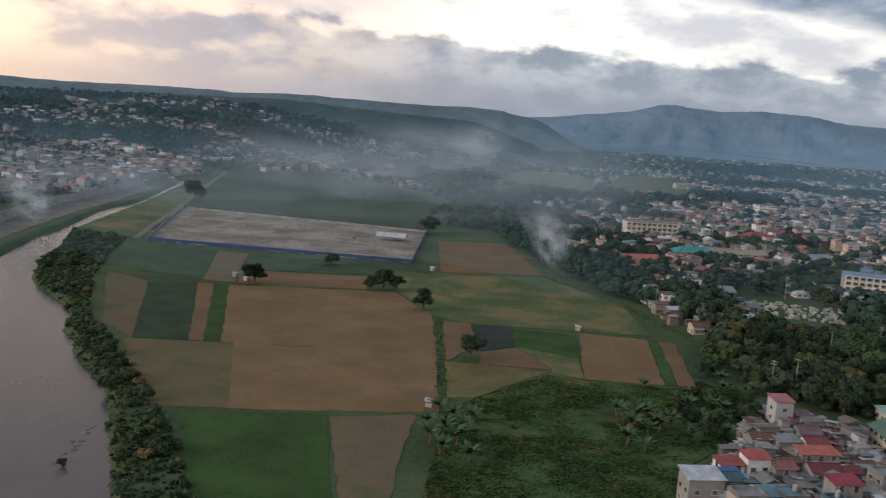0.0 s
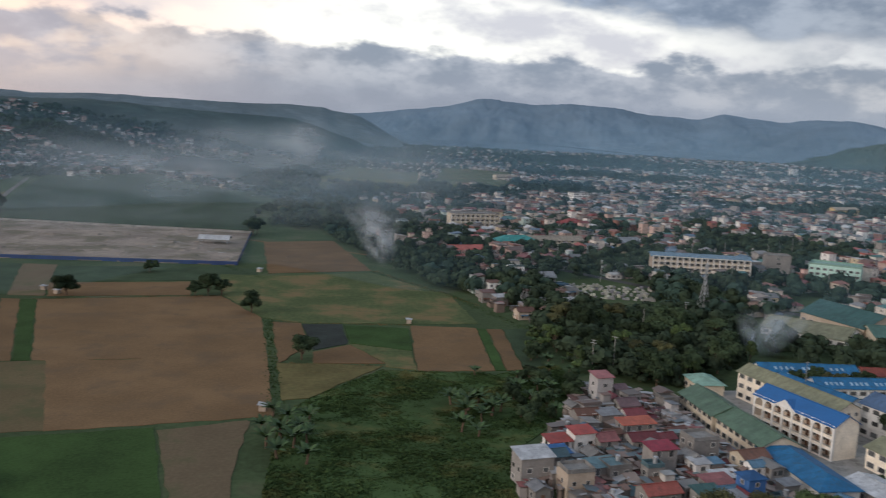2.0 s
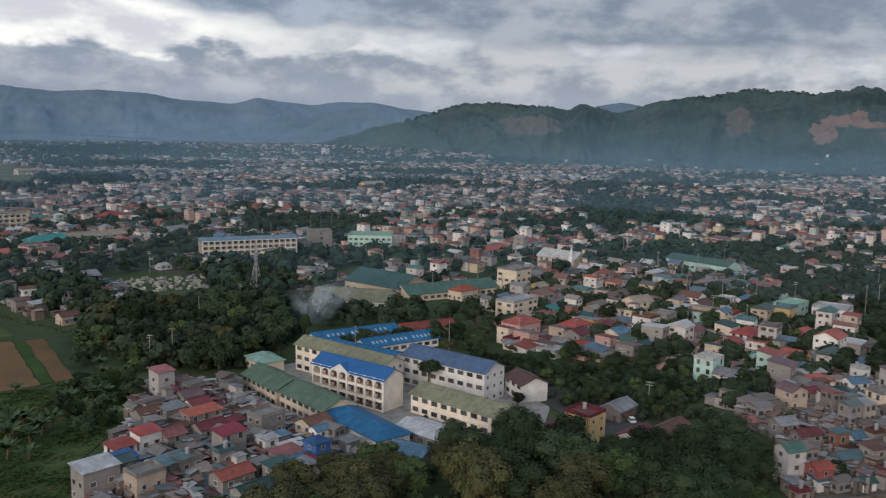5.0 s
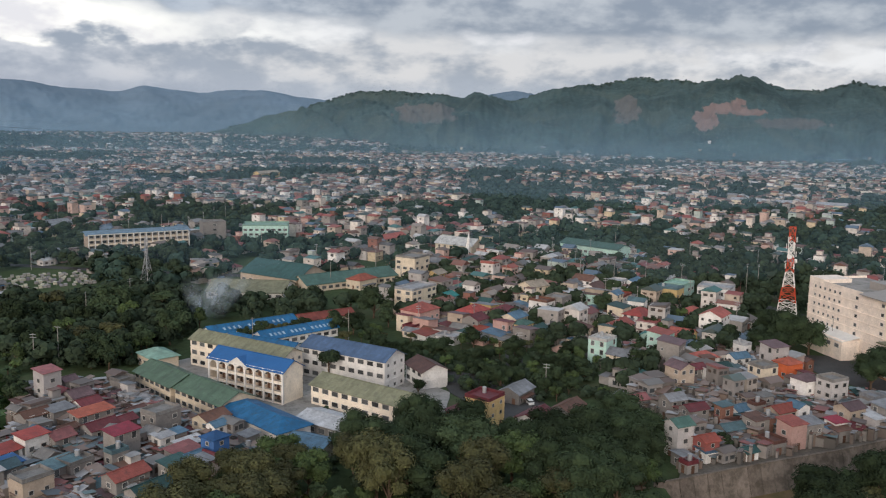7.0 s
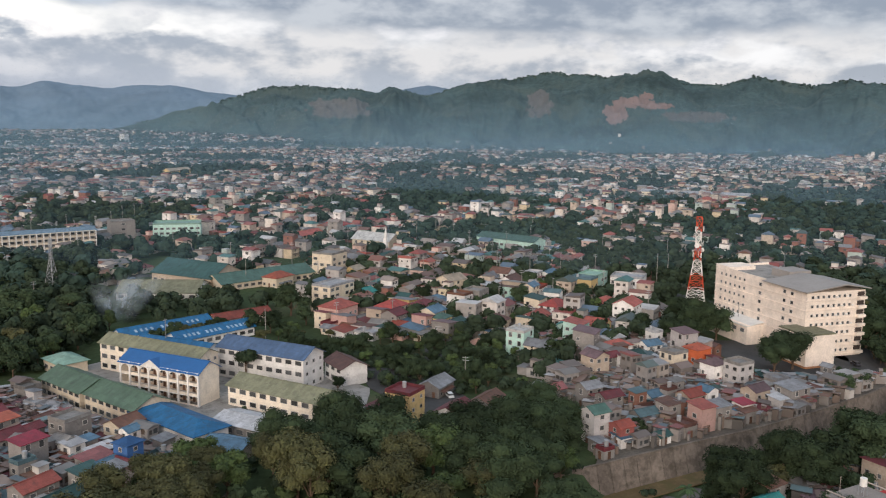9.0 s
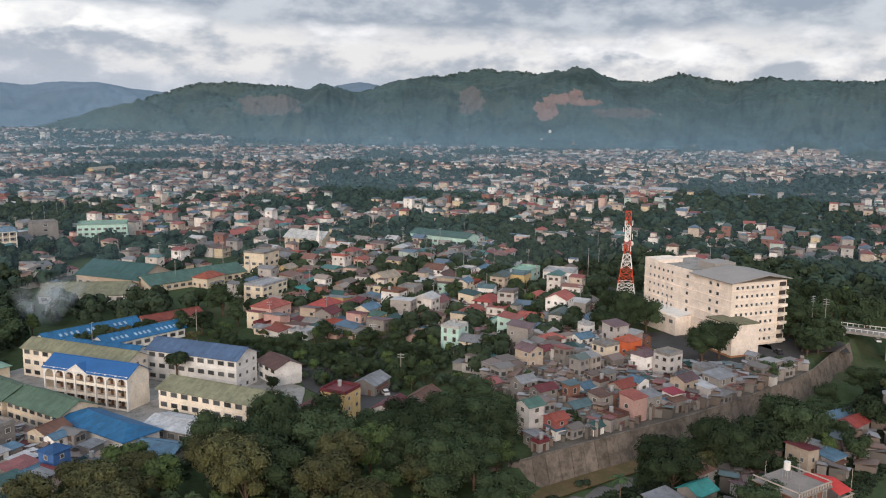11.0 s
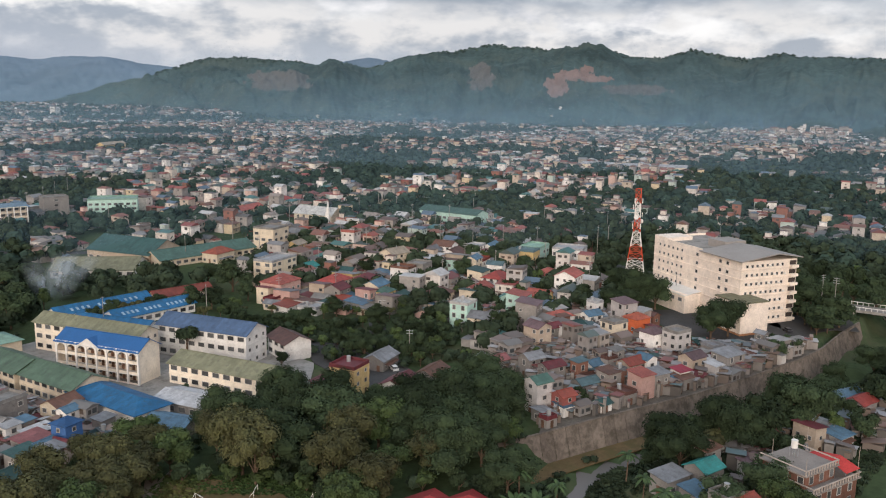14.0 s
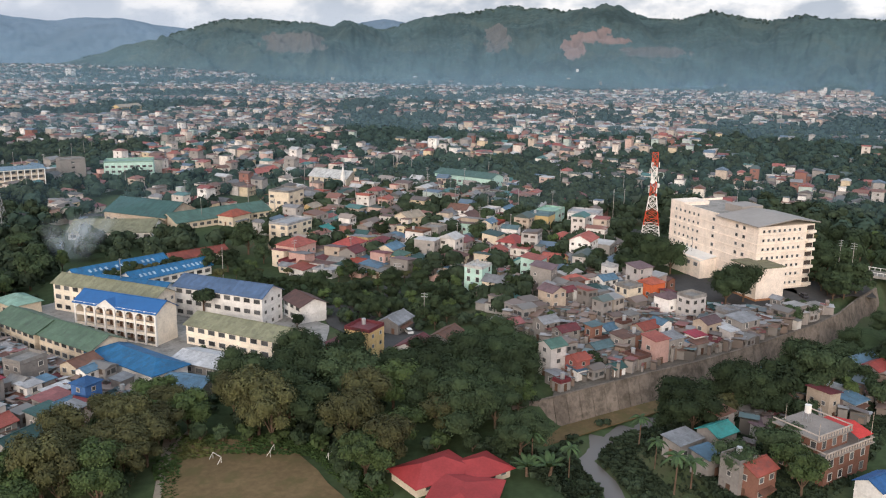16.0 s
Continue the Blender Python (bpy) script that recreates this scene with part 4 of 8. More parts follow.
def block(name, label, cx, cy, L, d, rot, storeys, storey, wall, roof, kind, rise=None, over=0.7, bays=None, ends=0, style="wide", category="school building", gallery=False):
    """A long institutional block with a window row on its front and ends."""
    h = storeys * storey
    t = thing(name, pose(cx, cy, 0, 0, 0, rot), label, category)
    TAKEN.append((cx, cy, d * 0.8))
    for q in (-0.35, 0.35):
        a = radians(rot)
        TAKEN.append((cx + math.cos(a) * L * q, cy + math.sin(a) * L * q, d * 0.75))
    b = Build().box(-L / 2, L / 2, -d / 2, d / 2, -0.4, h)
    rb, g = roof_build(kind, L, d, h, over, rise)
    off = len(b.v)
    b.v += g.v
    b.f += [tuple(i + off for i in f) for f in g.f]
    b.m += g.m
    for s in range(1, int(storeys)):
        b.box(-L / 2 - 0.12, L / 2 + 0.12, -d / 2 - 0.12, d / 2 + 0.12, s * storey - 0.15, s * storey + 0.1)
    part("wall", b, wall_mat(wall), t)
    part("roof", rb, roof_mat(roof), t)
    n = bays or int(L / 3.6)
    if gallery:
        for s in range(int(storeys)):
            part("gallery_floor", Build().box(-L / 2, L / 2, -d / 2 - 2.0, -d / 2, (s + 1) * storey - 0.25, (s + 1) * storey).box(-L / 2, L / 2, -d / 2 - 2.05, -d / 2 - 1.9, s * storey, s * storey + 0.8), wall_mat("cream"), t)
        for i in range(n + 1):
            x = -L / 2 + i * L / n
            part("column", Build().box(x - 0.25, x + 0.25, -d / 2 - 2.15, -d / 2 - 1.75, 0, h), TRIM, t)
    for s in range(int(storeys)):
        for i in range(n):
            u = (i + 0.5 - n / 2) * L / n
            sash(style, t, pose(u, -d / 2, s * storey + 1.1))
        for i in range(ends):
            u = (i + 0.5 - ends / 2) * d / ends
            sash("small", t, pose(0, 0, 0, 0, 0, 90) @ pose(u, -L / 2, s * storey + 1.1))
    return t


def arcade_school():
    """Three-storey school wing with open galleries, arches and a pediment."""
    L, d, rot, st = 29.8, 9.0, -78.6, 3.2
    h = st * 3 + 0.7
    t = thing("school_building", pose(151.7, 214.3, 0, 0, 0, rot), "three-storey white school wing with arched galleries and a bright blue roof", "school building")
    for q in (-10, 0, 10):
        TAKEN.append((151.7 + q * 0.2, 214.3 - q * 0.98, 7))
    back = -d / 2 + 3.0
    part("wall", Build().box(-L / 2, L / 2, back, d / 2, -0.4, h).box(L / 2 - 0.3, L / 2, -d / 2, back, -0.4, h).box(-L / 2, -L / 2 + 0.3, -d / 2, back, -0.4, h), wall_mat("school"), t)
    # Tan sheet over the back wall paints the shadow inside the galleries.
    part("gallery_wall", Build().box(-L / 2 + 0.3, L / 2 - 0.3, back - 0.03, back - 0.01, 0, h), wall_mat("tan"), t)
    for s in range(1, 4):
        part("gallery_floor", Build().box(-L / 2 + 0.3, L / 2 - 0.3, -d / 2 - 0.1, back, s * st - 0.2, s * st), TRIM, t)
    n = 8
    bay = L / n
    for i in range(n + 1):
        x = -L / 2 + i * bay
        part("column", Build().box(x - 0.28, x + 0.28, -d / 2 - 0.35, -d / 2 + 0.2, 0, h), TRIM, t)
    for i in range(n):
        x = -L / 2 + (i + 0.5) * bay
        for s in range(3):
            part("balustrade", Build().box(x - bay / 2 + 0.22, x + bay / 2 - 0.22, -d / 2 - 0.08, -d / 2 + 0.04, s * st, s * st + 0.75), wall_mat("school"), t)
            sash("wide", t, pose(x - 0.5, back, s * st + 1.0))
            part("door", DOOR_MESH, None, t).matrix_basis = pose(x + 1.25, back, s * st + 0.02)
        a, r, z0 = Build(), bay / 2 - 0.22, 2 * st + 1.35
        y0, y1 = -d / 2 - 0.15, -d / 2 + 0.1
        pts = [(x + r * math.cos(w), z0 + r * math.sin(w)) for w in np.linspace(0, math.pi, 11)]
        for (xa, za), (xb, zb) in zip(pts, pts[1:]):
            for y in (y0, y1):
                a.poly([(xa, y, za), (xa, y, h), (xb, y, h), (xb, y, zb)])
            a.poly([(xa, y0, za), (xb, y0, zb), (xb, y1, zb), (xa, y1, za)])
        part("arch", a, TRIM, t)
    rb, g = roof_build("gable", L, d, h, 0.7, 2.6)
    part("roof", rb, surface("roof_schoolblue", ROOFS["schoolblue"], 0.45, 0.12, 2.0, 0.2), t, "bright blue ribbed metal roof")
    part("gable_wall", g, wall_mat("school"), t)
    p = Build()
    p.poly([(-5.6 + 2, -d / 2 - 0.75, h - 0.5), (5.6 - 2, -d / 2 - 0.75, h - 0.5), (0, -d / 2 - 0.75, h + 1.8)])
    p.slab([(-3.9, -d / 2 - 1.0, h - 0.55), (0, -d / 2 - 1.0, h + 1.9), (0, -d / 2 - 0.7, h + 1.9), (-3.9, -d / 2 - 0.7, h - 0.55)], 0.22)
    p.slab([(3.9, -d / 2 - 0.7, h - 0.55), (0, -d / 2 - 0.7, h + 1.9), (0, -d / 2 - 1.0, h + 1.9), (3.9, -d / 2 - 1.0, h - 0.55)], 0.22)
    dormer = Build()
    dormer.poly([(-3.8, -d / 2 - 0.72, h - 0.45), (0, -d / 2 - 0.72, h + 1.92), (0, -0.9, h + 1.92), (-3.8, -d / 2 - 0.6, h - 0.42)])
    dormer.poly([(3.8, -d / 2 - 0.72, h - 0.45), (3.8, -d / 2 - 0.6, h - 0.42), (0, -0.9, h + 1.92), (0, -d / 2 - 0.72, h + 1.92)])
    part("dormer_roof", dormer, surface("roof_schoolblue", ROOFS["schoolblue"]), t).location.x = -2.5
    o = part("pediment", p, TRIM, t, "white triangular pediment")
    o.location.x = -2.5


arcade_school()
block("school_building", "long cream school wing with a khaki roof", 162, 234.5, 42, 9, -80, 3, 3.2, "school", "khaki", "gable", 2.2, bays=11, ends=3)
block("school_building", "white three-storey school wing with a slate blue roof", 181.8, 203.5, 33, 11, -79, 3, 3.4, "white", "slate", "gable", 2.6, bays=9, ends=3)
block("school_building", "cream two-storey classroom block with a khaki green roof", 164.9, 178.1, 33.7, 11.5, -82.3, 2, 3.2, "school", "khaki", "gable", 2.2, bays=9, ends=2)
block("school_building", "long cream classroom row with a moss green roof", 133.5, 233, 22, 11.5, -92, 2, 2.9, "cream", "moss", "gable", 2.6, bays=7, ends=2)
block("school_building", "long cream classroom row with a moss green roof", 134, 209.5, 23.5, 11.5, -90, 2, 2.9, "cream", "moss", "gable", 2.6, bays=7, ends=2)
ROOFS["metalblue"] = (0.022, 0.115, 0.25)
block("school_building", "low white hall with a wide blue metal roof", 133.5, 185.7, 28.6, 10.5, -92, 1.6, 3.0, "white", "metalblue", "hip", 2.0, bays=8, ends=2)
block("covered_court", "low shed with worn pale corrugated roof", 147, 170, 22, 10, -82, 1, 3.6, "concrete", "whitezinc", "gable", 1.2, bays=6)
block("covered_court", "low shed with blue corrugated roof", 133.6, 164.9, 11, 8, -76, 1, 3.2, "white", "bluezinc", "gable", 1.4, bays=3)
block("school_building", "small hall with pale teal roof", 146, 262, 12, 9, -95, 1.4, 3.0, "cream", "mint", "hip", 2.0, bays=3)
block("school_building", "low classrooms under a long blue roof with white lettering bars", 193, 275, 36, 8, -8, 1.2, 3.2, "white", "metalblue", "gable", 2.0, bays=10)
block("school_building", "low classrooms under a long blue roof with white lettering bars", 200, 256, 32, 9, -6, 1.2, 3.2, "white", "metalblue", "gable", 2.2, bays=9)
block("school_building", "long low classrooms with blue roof", 180, 249, 30, 9, -76, 1.3, 3.2, "white", "metalblue", "gable", 2.0, bays=8)
block("school_building", "low cream hall with a faded red roof", 224, 268, 24, 7, -12, 1.3, 3.0, "cream", "brownred", "gable", 1.8, bays=7)
block("house", "white walled house with brown roof beside the school", 196, 184, 12, 9, -110, 2, 3.0, "white", "brown", "gable", 2.0, bays=3, category="house")
PALE_BLUE = surface("faded_lettering", (0.30, 0.40, 0.50), 0.8, 0.3, 1.5, 0.3)
for (cx, cy, rot), n in (((193, 275, -8), 13), ((200, 256, -6), 15)):
    t = thing("roof_lettering", pose(cx, cy, 0, 0, 0, rot), "white painted bars of lettering on a blue roof", "lettering")
    for i in range(n):
        if i in (4, 9):
            continue
        x = -13 + i * 27 / n
        part("bar", Build().slab([(x, -3.7, 3.84 + 0.5), (x + 0.9, -3.7, 3.84 + 0.5), (x + 0.9, -2.2, 3.84 + 1.2), (x, -2.2, 3.84 + 1.2)], 0.03), PALE_BLUE, t)

# ---- hospital ----
def hospital():
    L, d, rot, st = 52.9, 25.4, -125.5, 3.3
    h = 24.0
    t = thing("hospital", pose(339.8, 88.8, 0, 0, 0, rot), "large cream seven-storey hospital with small windows and grey roof", "hospital")
    for q in (-20, 0, 20):
        TAKEN.append((339.8 + q * math.cos(radians(rot)), 88.8 + q * math.sin(radians(rot)), 18))
    wall = wall_mat("hospital")
    b = Build().box(-L / 2, L / 2, -d / 2, d / 2, -0.4, h)
    part("stair_head", Build().box(-L / 2, -L / 2 + 9, -d / 2, -d / 2 + 12, h, h + 1.6), wall, t)
    for x0, x1, y0, y1 in ((-L / 2 + 9, 4, -d / 2, -d / 2 + 0.3), (-L / 2, -L / 2 + 0.3, -d / 2 + 12, d / 2)):
        part("parapet", Build().box(x0, x1, y0, y1, h, h + 1.0), wall, t)
    part("wall", b, wall, t)
    part("roof_deck", Build().box(-L / 2 + 0.3, 4, -d / 2 + 0.3, d / 2 - 0.3, h, h + 0.15), CONC, t)
    grey = surface("hospital_roof", (0.29, 0.27, 0.25), 0.6, 0.12, 1.0, 0.1)
    part("roof", Build().slab([(4, -d / 2 - 1.4, h + 0.5), (L / 2 + 1.4, -d / 2 - 1.4, h + 0.5), (L / 2 + 1.4, 3, h + 2.6), (4, 3, h + 2.6)], 0.35).slab([(L / 2 + 1.4, d / 2 + 1.4, h + 0.8), (4, d / 2 + 1.4, h + 0.8), (4, 3, h + 2.6), (L / 2 + 1.4, 3, h + 2.6)], 0.35).box(-6, 4, -2, 8, h + 0.15, h + 3.0), grey, t, "wide grey sheet metal roof")
    for s in range(1, 8):
        z = h - s * st + 0.1
        if z < 1:
            break
        part("ledge", Build().box(-L / 2 - 0.25, L / 2 + 0.25, -d / 2 - 0.25, -d / 2, z, z + 0.22), wall, t)
        part("ledge", Build().box(L / 2, L / 2 + 0.3, -d / 2, d / 2, z, z + 0.22), wall, t)
    ac = Build().box(-0.4, 0.4, -0.5, 0, 0, 0.55).mesh("air_conditioner", TRIM)
    for s in range(7):
        z = h - (s + 1) * st + 1.1
        for i in range(6):
            sash("small", t, pose(-L / 2 + 4 + i * 2.9, -d / 2, z))
        for u in (1.5, 15, 19):
            sash("mid", t, pose(u, -d / 2, z))
        for i in range(8):
            u = -d / 2 + 2.5 + i * 2.3
            sash("small", t, pose(0, 0, 0, 0, 0, 90) @ pose(u, -L / 2, z))
            if (i + s) % 2 == 0:
                part("air_conditioner", ac, None, t).matrix_basis = pose(0, 0, 0, 0, 0, 90) @ pose(u + 1.15, -L / 2, z)
        part("balcony", Build().box(L / 2, L / 2 + 1.4, d / 2 - 3.6, d / 2 - 0.2, z - 1.0, z + 0.0).box(L / 2 + 0.01, L / 2 + 0.1, d / 2 - 3.4, d / 2 - 0.4, z, z + 1.6, 1), (wall, DARK), t)
    part("antenna", Build().beam((-4, 2, h), (-4, 2, h + 8), 0.06), STEEL, t)
    a = thing("hospital_annex", pose(311, 73, 0, 0, 0, -125.5), "plain white three-storey annex block beside the hospital", "building")
    part("wall", Build().box(-7, 7, -6, 6, -0.4, 11.5), wall, a)
    part("roof", Build().box(-7.15, 7.15, -6.15, 6.15, 11.5, 11.9), roof_mat("khaki"), a)
    for z in (2.2, 5.4, 8.6):
        sash("mid", a, pose(4.2, -6, z))
    part("plinth", Build().box(-7.1, 7.1, -6.1, 6.1, -0.3, 0.8), surface("ochre_plinth", (0.4, 0.2, 0.1)), a)
    TAKEN.append((311, 73, 12))
    lo = thing("hospital_podium", pose(331, 104, 0, 0, 0, -125.5), "low white podium with wide windows in front of the hospital", "building")
    part("wall", Build().box(-12, 12, -4, 4, -0.4, 7.5), wall, lo)
    part("roof", Build().slab([(-12.3, -4.4, 7.2), (12.3, -4.4, 7.2), (12.3, 4, 8.6), (-12.3, 4, 8.6)], 0.2), TRIM, lo)
    for i in range(5):
        sash("wide", lo, pose(-9.5 + i * 4.7, -4, 4.6))


hospital()


# ---- mast, pylons, church, bridge ----
def lattice(name, x, y, h, base, top, levels, mats, label, category, leg=0.16):
    t = thing(name, pose(x, y, 0, 0, 0, 20), label, category)
    corner = ((-1, -1), (1, -1), (1, 1), (-1, 1))
    for s in range(levels):
        z0, z1 = h * s / levels, h * (s + 1) / levels
        w0, w1 = base + (top - base) * min(1, z0 / (h * 0.62)), base + (top - base) * min(1, z1 / (h * 0.62))
        paint = mats[s % len(mats)]
        for i in range(4):
            (ax, ay), (bx, by) = corner[i], corner[(i + 1) % 4]
            part("leg", Build().beam((ax * w0, ay * w0, z0), (ax * w1, ay * w1, z1), leg), paint, t)
            part("brace", Build().beam((ax * w0, ay * w0, z0), (bx * w1, by * w1, z1), leg * 0.6), paint, t)
            part("brace", Build().beam((bx * w0, by * w0, z0), (ax * w1, ay * w1, z1), leg * 0.6), paint, t)
            part("rung", Build().beam((ax * w1, ay * w1, z1), (bx * w1, by * w1, z1), leg * 0.6), paint, t)
    return t


mast = lattice("telecom_mast", 352.9, 128.7, 43, 4.8, 1.15, 14, (MAST_RED, MAST_RED, TRIM, TRIM), "red and white lattice telecom mast with dishes", "mast", 0.2)
for z in (27, 32, 35, 38):
    for k in range(3):
        w = k * 2.1 + z
        part("antenna_panel", Build().box(-0.25, 0.25, -0.12, 0.12, -1.1, 1.1), TRIM, mast).matrix_basis = pose(1.9 * math.cos(w), 1.9 * math.sin(w), z, 0, 0, math.degrees(w) + 90)
for z, a in ((29, -1.2), (31, 2.9)):
    part("dish", Build().beam((1.5 * math.cos(a), 1.5 * math.sin(a), z), (2.3 * math.cos(a), 2.3 * math.sin(a), z), 0.95, 0, 14), TRIM, mast, "white microwave dish")
lattice("transmission_pylon", 213.7, 391.2, 24, 2.6, 0.5, 8, (STEEL,), "grey steel lattice power pylon", "pylon", 0.12)

church = thing("church", pose(416, 363, 0, 0, 0, 97), "pale church with a low white roof and a slim spire", "church")
part("wall", Build().box(-14, 14, -7, 7, -0.3, 4.6), wall_mat("cream"), church)
rb, g = roof_build("gable", 28, 14, 4.6, 0.8, 4)
part("roof", rb, roof_mat("white"), church)
part("gable_wall", g, wall_mat("cream"), church)
for k in range(6):
    part("window", Build().box(-11.9 + k * 4.4, -10.5 + k * 4.4, 6.9, 7.06, 1.2, 3.4), GLASS, church)
part("steeple", Build().box(-13.6, -11.4, 7.05, 9.2, -0.3, 6.6), wall_mat("white"), church)
part("belfry", Build().box(-13.3, -11.7, 7.35, 8.9, 6.6, 8.2), TRIM, church, "white belfry stage")
part("spire", Build().beam((-12.5, 8.12, 8.2), (-12.5, 8.12, 14.2), 1.0, 0, 6, 0.06), TRIM, church, "slender white spire")
TAKEN.append((405, 362, 18))


def pole(x, y, h=10, arms=2):
    t = thing("power_pole", pose(x, y, 0, 0, 0, R.uniform(0, 180)), "grey concrete power pole with cross arms", "power pole", "street power poles")
    part("post", Build().beam((0, 0, -0.3), (0, 0, h), 0.17, 0, 6, 0.11), CONC, t)
    for i in range(arms):
        part("cross_arm", Build().box(-1.1, 1.1, -0.07, 0.07, h - 0.5 - i * 0.9, h - 0.36 - i * 0.9), STEEL, t)
    return t


for x, y, h in ((386, 212, 15), (379, 226, 15), (393, 196, 15), (371, 241, 15), (365, 255, 14), (410, 170, 16), (414, 166, 16), (340, 265, 13), (430, 300, 14), (441, 280, 14), (300, 300, 12), (330, 320, 12), (190, 470, 13), (265, 455, 13), (301, 520, 14), (322, 530, 14), (345, 548, 14), (283, 540, 14), (240, 180, 10), (214, 150, 10), (310, 200, 11), (288, 170, 10), (320, 232, 12), (345, 210, 12), (300, 262, 12), (352, 292, 13), (398, 262, 14), (420, 238, 14), (455, 330, 14), (478, 362, 14), (360, 330, 13), (330, 350, 13), (262, 220, 11), (242, 232, 11), (365, 565, 15), (385, 580, 15), (405, 600, 15), (310, 545, 15), (180, 520, 13), (205, 560, 13), (235, 600, 13), (280, 640, 14), (310, 690, 14), (360, 175, 14), (150, 590, 12), (470, 230, 15)):
    pole(x, y, h)

for i in range(34):
    r, w = R.uniform(300, 620), radians(R.uniform(20, 74))
    pole(r * math.sin(w), r * math.cos(w), R.uniform(11, 14), 1 + i % 2)

bridge = thing("bridge", pose(358.5, 44, 0, 0, 0, -90), "grey concrete road bridge with railings over the creek", "bridge")
part("deck", Build().box(-6, 50, -4.5, 4.5, 2.2, 3.2), CONC, bridge)
for y in (-4.4, 4.4):
    for i in range(28):
        part("railing_post", Build().box(-5.6 + i * 2, -5.4 + i * 2, y - 0.1, y + 0.1, 3.2, 4.2), TRIM, bridge)
    part("rail", Build().box(-6, 50, y - 0.12, y + 0.12, 4.2, 4.4), TRIM, bridge)
for x in (2, 18, 34):
    part("pier", Build().box(x - 0.8, x + 0.8, -3.5, 3.5, -8.2, 2.2), CONC, bridge)
for x, y in ((343, 47), (346, 52)):
    pole(x, y, 17, 3)


def road(line, w, mat=ASPHALT, label="narrow grey asphalt street", z=0.1):
    b = Build()
    for (x0, y0), (x1, y1) in zip(line, line[1:]):
        u = Vector((x1 - x0, y1 - y0)).normalized()
        s = Vector((-u.y, u.x)) * w / 2
        b.slab([(x0 - s.x, y0 - s.y, z), (x1 - s.x, y1 - s.y, z), (x1 + s.x, y1 + s.y, z), (x0 + s.x, y0 + s.y, z)], 0.25)
        z += 0.005
    tagged(new("road", b.mesh("road", mat)), label, "road", "", "structure")


road([(195, 128), (206, 150), (222, 168), (262, 200), (330, 256), (430, 340), (560, 450)], 6)
road([(300, 58), (322, 62), (340, 52), (344, 40)], 22, label="grey hospital forecourt")
road([(345, 46), (392, 150), (372, 240), (300, 330), (220, 440), (150, 560)], 7)
road([(-191, 531), (-201, 590), (-210.6, 656), (-236, 809), (-259, 944), (-290, 1132)], 4.5, BERM, "pale dirt track along the river dike", 0.3)
road([(-30, 630), (60, 560), (110, 500), (160, 440)], 4, EARTH, "dusty track beside the fields")
road([(172, 87.5), (192.5, 79.2), (208.5, 72.0), (228, 62.8), (250, 54.0), (284, 42.8)], 7.0, EARTH, "bare brown ledge at the foot of the creek wall", -6.45)
road([(84, 112), (95.5, 128.5), (103, 136.5), (110, 144), (118, 153)], 2.6, DUST, "pale footpath beside the yard", 0.24)


def car(x, y, rot, col, name="car"):
    t = thing(name, pose(x, y, 0.14, 0, 0, rot), f"parked {name} in {col} paint", "car", "parked cars")
    paint = surface("paint_" + col, dict(white=(0.75, 0.75, 0.74), silver=(0.4, 0.41, 0.43), dark=(0.05, 0.05, 0.06), red=(0.35, 0.04, 0.04))[col], 0.3, 0.05)
    part("body", Build().slab([(-2.1, -0.85, 0.95), (2.1, -0.85, 0.85), (2.1, 0.85, 0.85), (-2.1, 0.85, 0.95)], 0.65).slab([(-1.5, -0.72, 1.5), (0.6, -0.72, 1.5), (0.6, 0.72, 1.5), (-1.5, 0.72, 1.5)], 0.06), paint, t)
    part("windows", Build().slab([(-1.75, -0.76, 1.44), (0.95, -0.76, 1.40), (0.95, 0.76, 1.40), (-1.75, 0.76, 1.44)], 0.5), GLASS, t)
    for a in (-1.3, 1.3):
        for b_ in (-0.86, 0.86):
            part("wheel", Build().beam((a, b_ - 0.1, 0.32), (a, b_ + 0.1, 0.32), 0.32, 0, 10), DARK, t)


for x, y, r_, c in ((199, 141, 60, "white"), (187, 129, 40, "white"), (193, 134, 60, "silver"), (203, 148, 55, "white"), (235, 122, 10, "white"), (240, 126, 10, "silver"), (228, 118, 20, "dark"), (262, 63, -22, "white"), (300, 61, 30, "dark"), (306, 56, 30, "silver"), (318, 58, 40, "dark"), (333, 66, 60, "silver"), (338, 78, 60, "white"), (250, 188, 40, "white"), (290, 222, 40, "white"), (356, 30, 22, "white")):
    car(x, y, r_, c)

# ---- larger town buildings ----
block("apartment_block", "four-storey cream building with open galleries and a pale blue roof", 264, 494, 59, 14, -15.9, 4, 3.1, "tan", "skyblue", "gable", 1.6, over=1.6, bays=16, category="building", gallery=True)
block("apartment_block", "weathered yellow four-storey building with open galleries", 168, 707, 42, 14, 2, 4, 3.6, "cream", "flat", "flat", bays=10, category="building", gallery=True)
block("sports_hall", "large gym hall with a dark teal curved roof", 268, 352, 38, 24, -80, 1.6, 3.3, "tan", "darkteal", "gable", 5.5, bays=8, ends=5, category="hall")
block("warehouse", "long low warehouse with a grey green roof", 238, 338, 36, 24, -51, 1.2, 3.0, "white", "khaki", "gable", 3.6, bays=8, category="warehouse")
block("market_hall", "long building with a dusty green roof", 286, 326, 52, 17, -10.7, 1.3, 3.0, "cream", "green", "gable", 3.4, bays=14, category="hall")
block("office_building", "mint green four-storey building", 352, 482, 30, 18, -40, 3.4, 3.1, "mint", "mint", "flat", bays=8, ends=4, category="building")
block("office_building", "plain grey windowless block", 323, 502, 15, 12, -20, 4, 3.2, "concrete", "flat", "flat", bays=1, category="building")
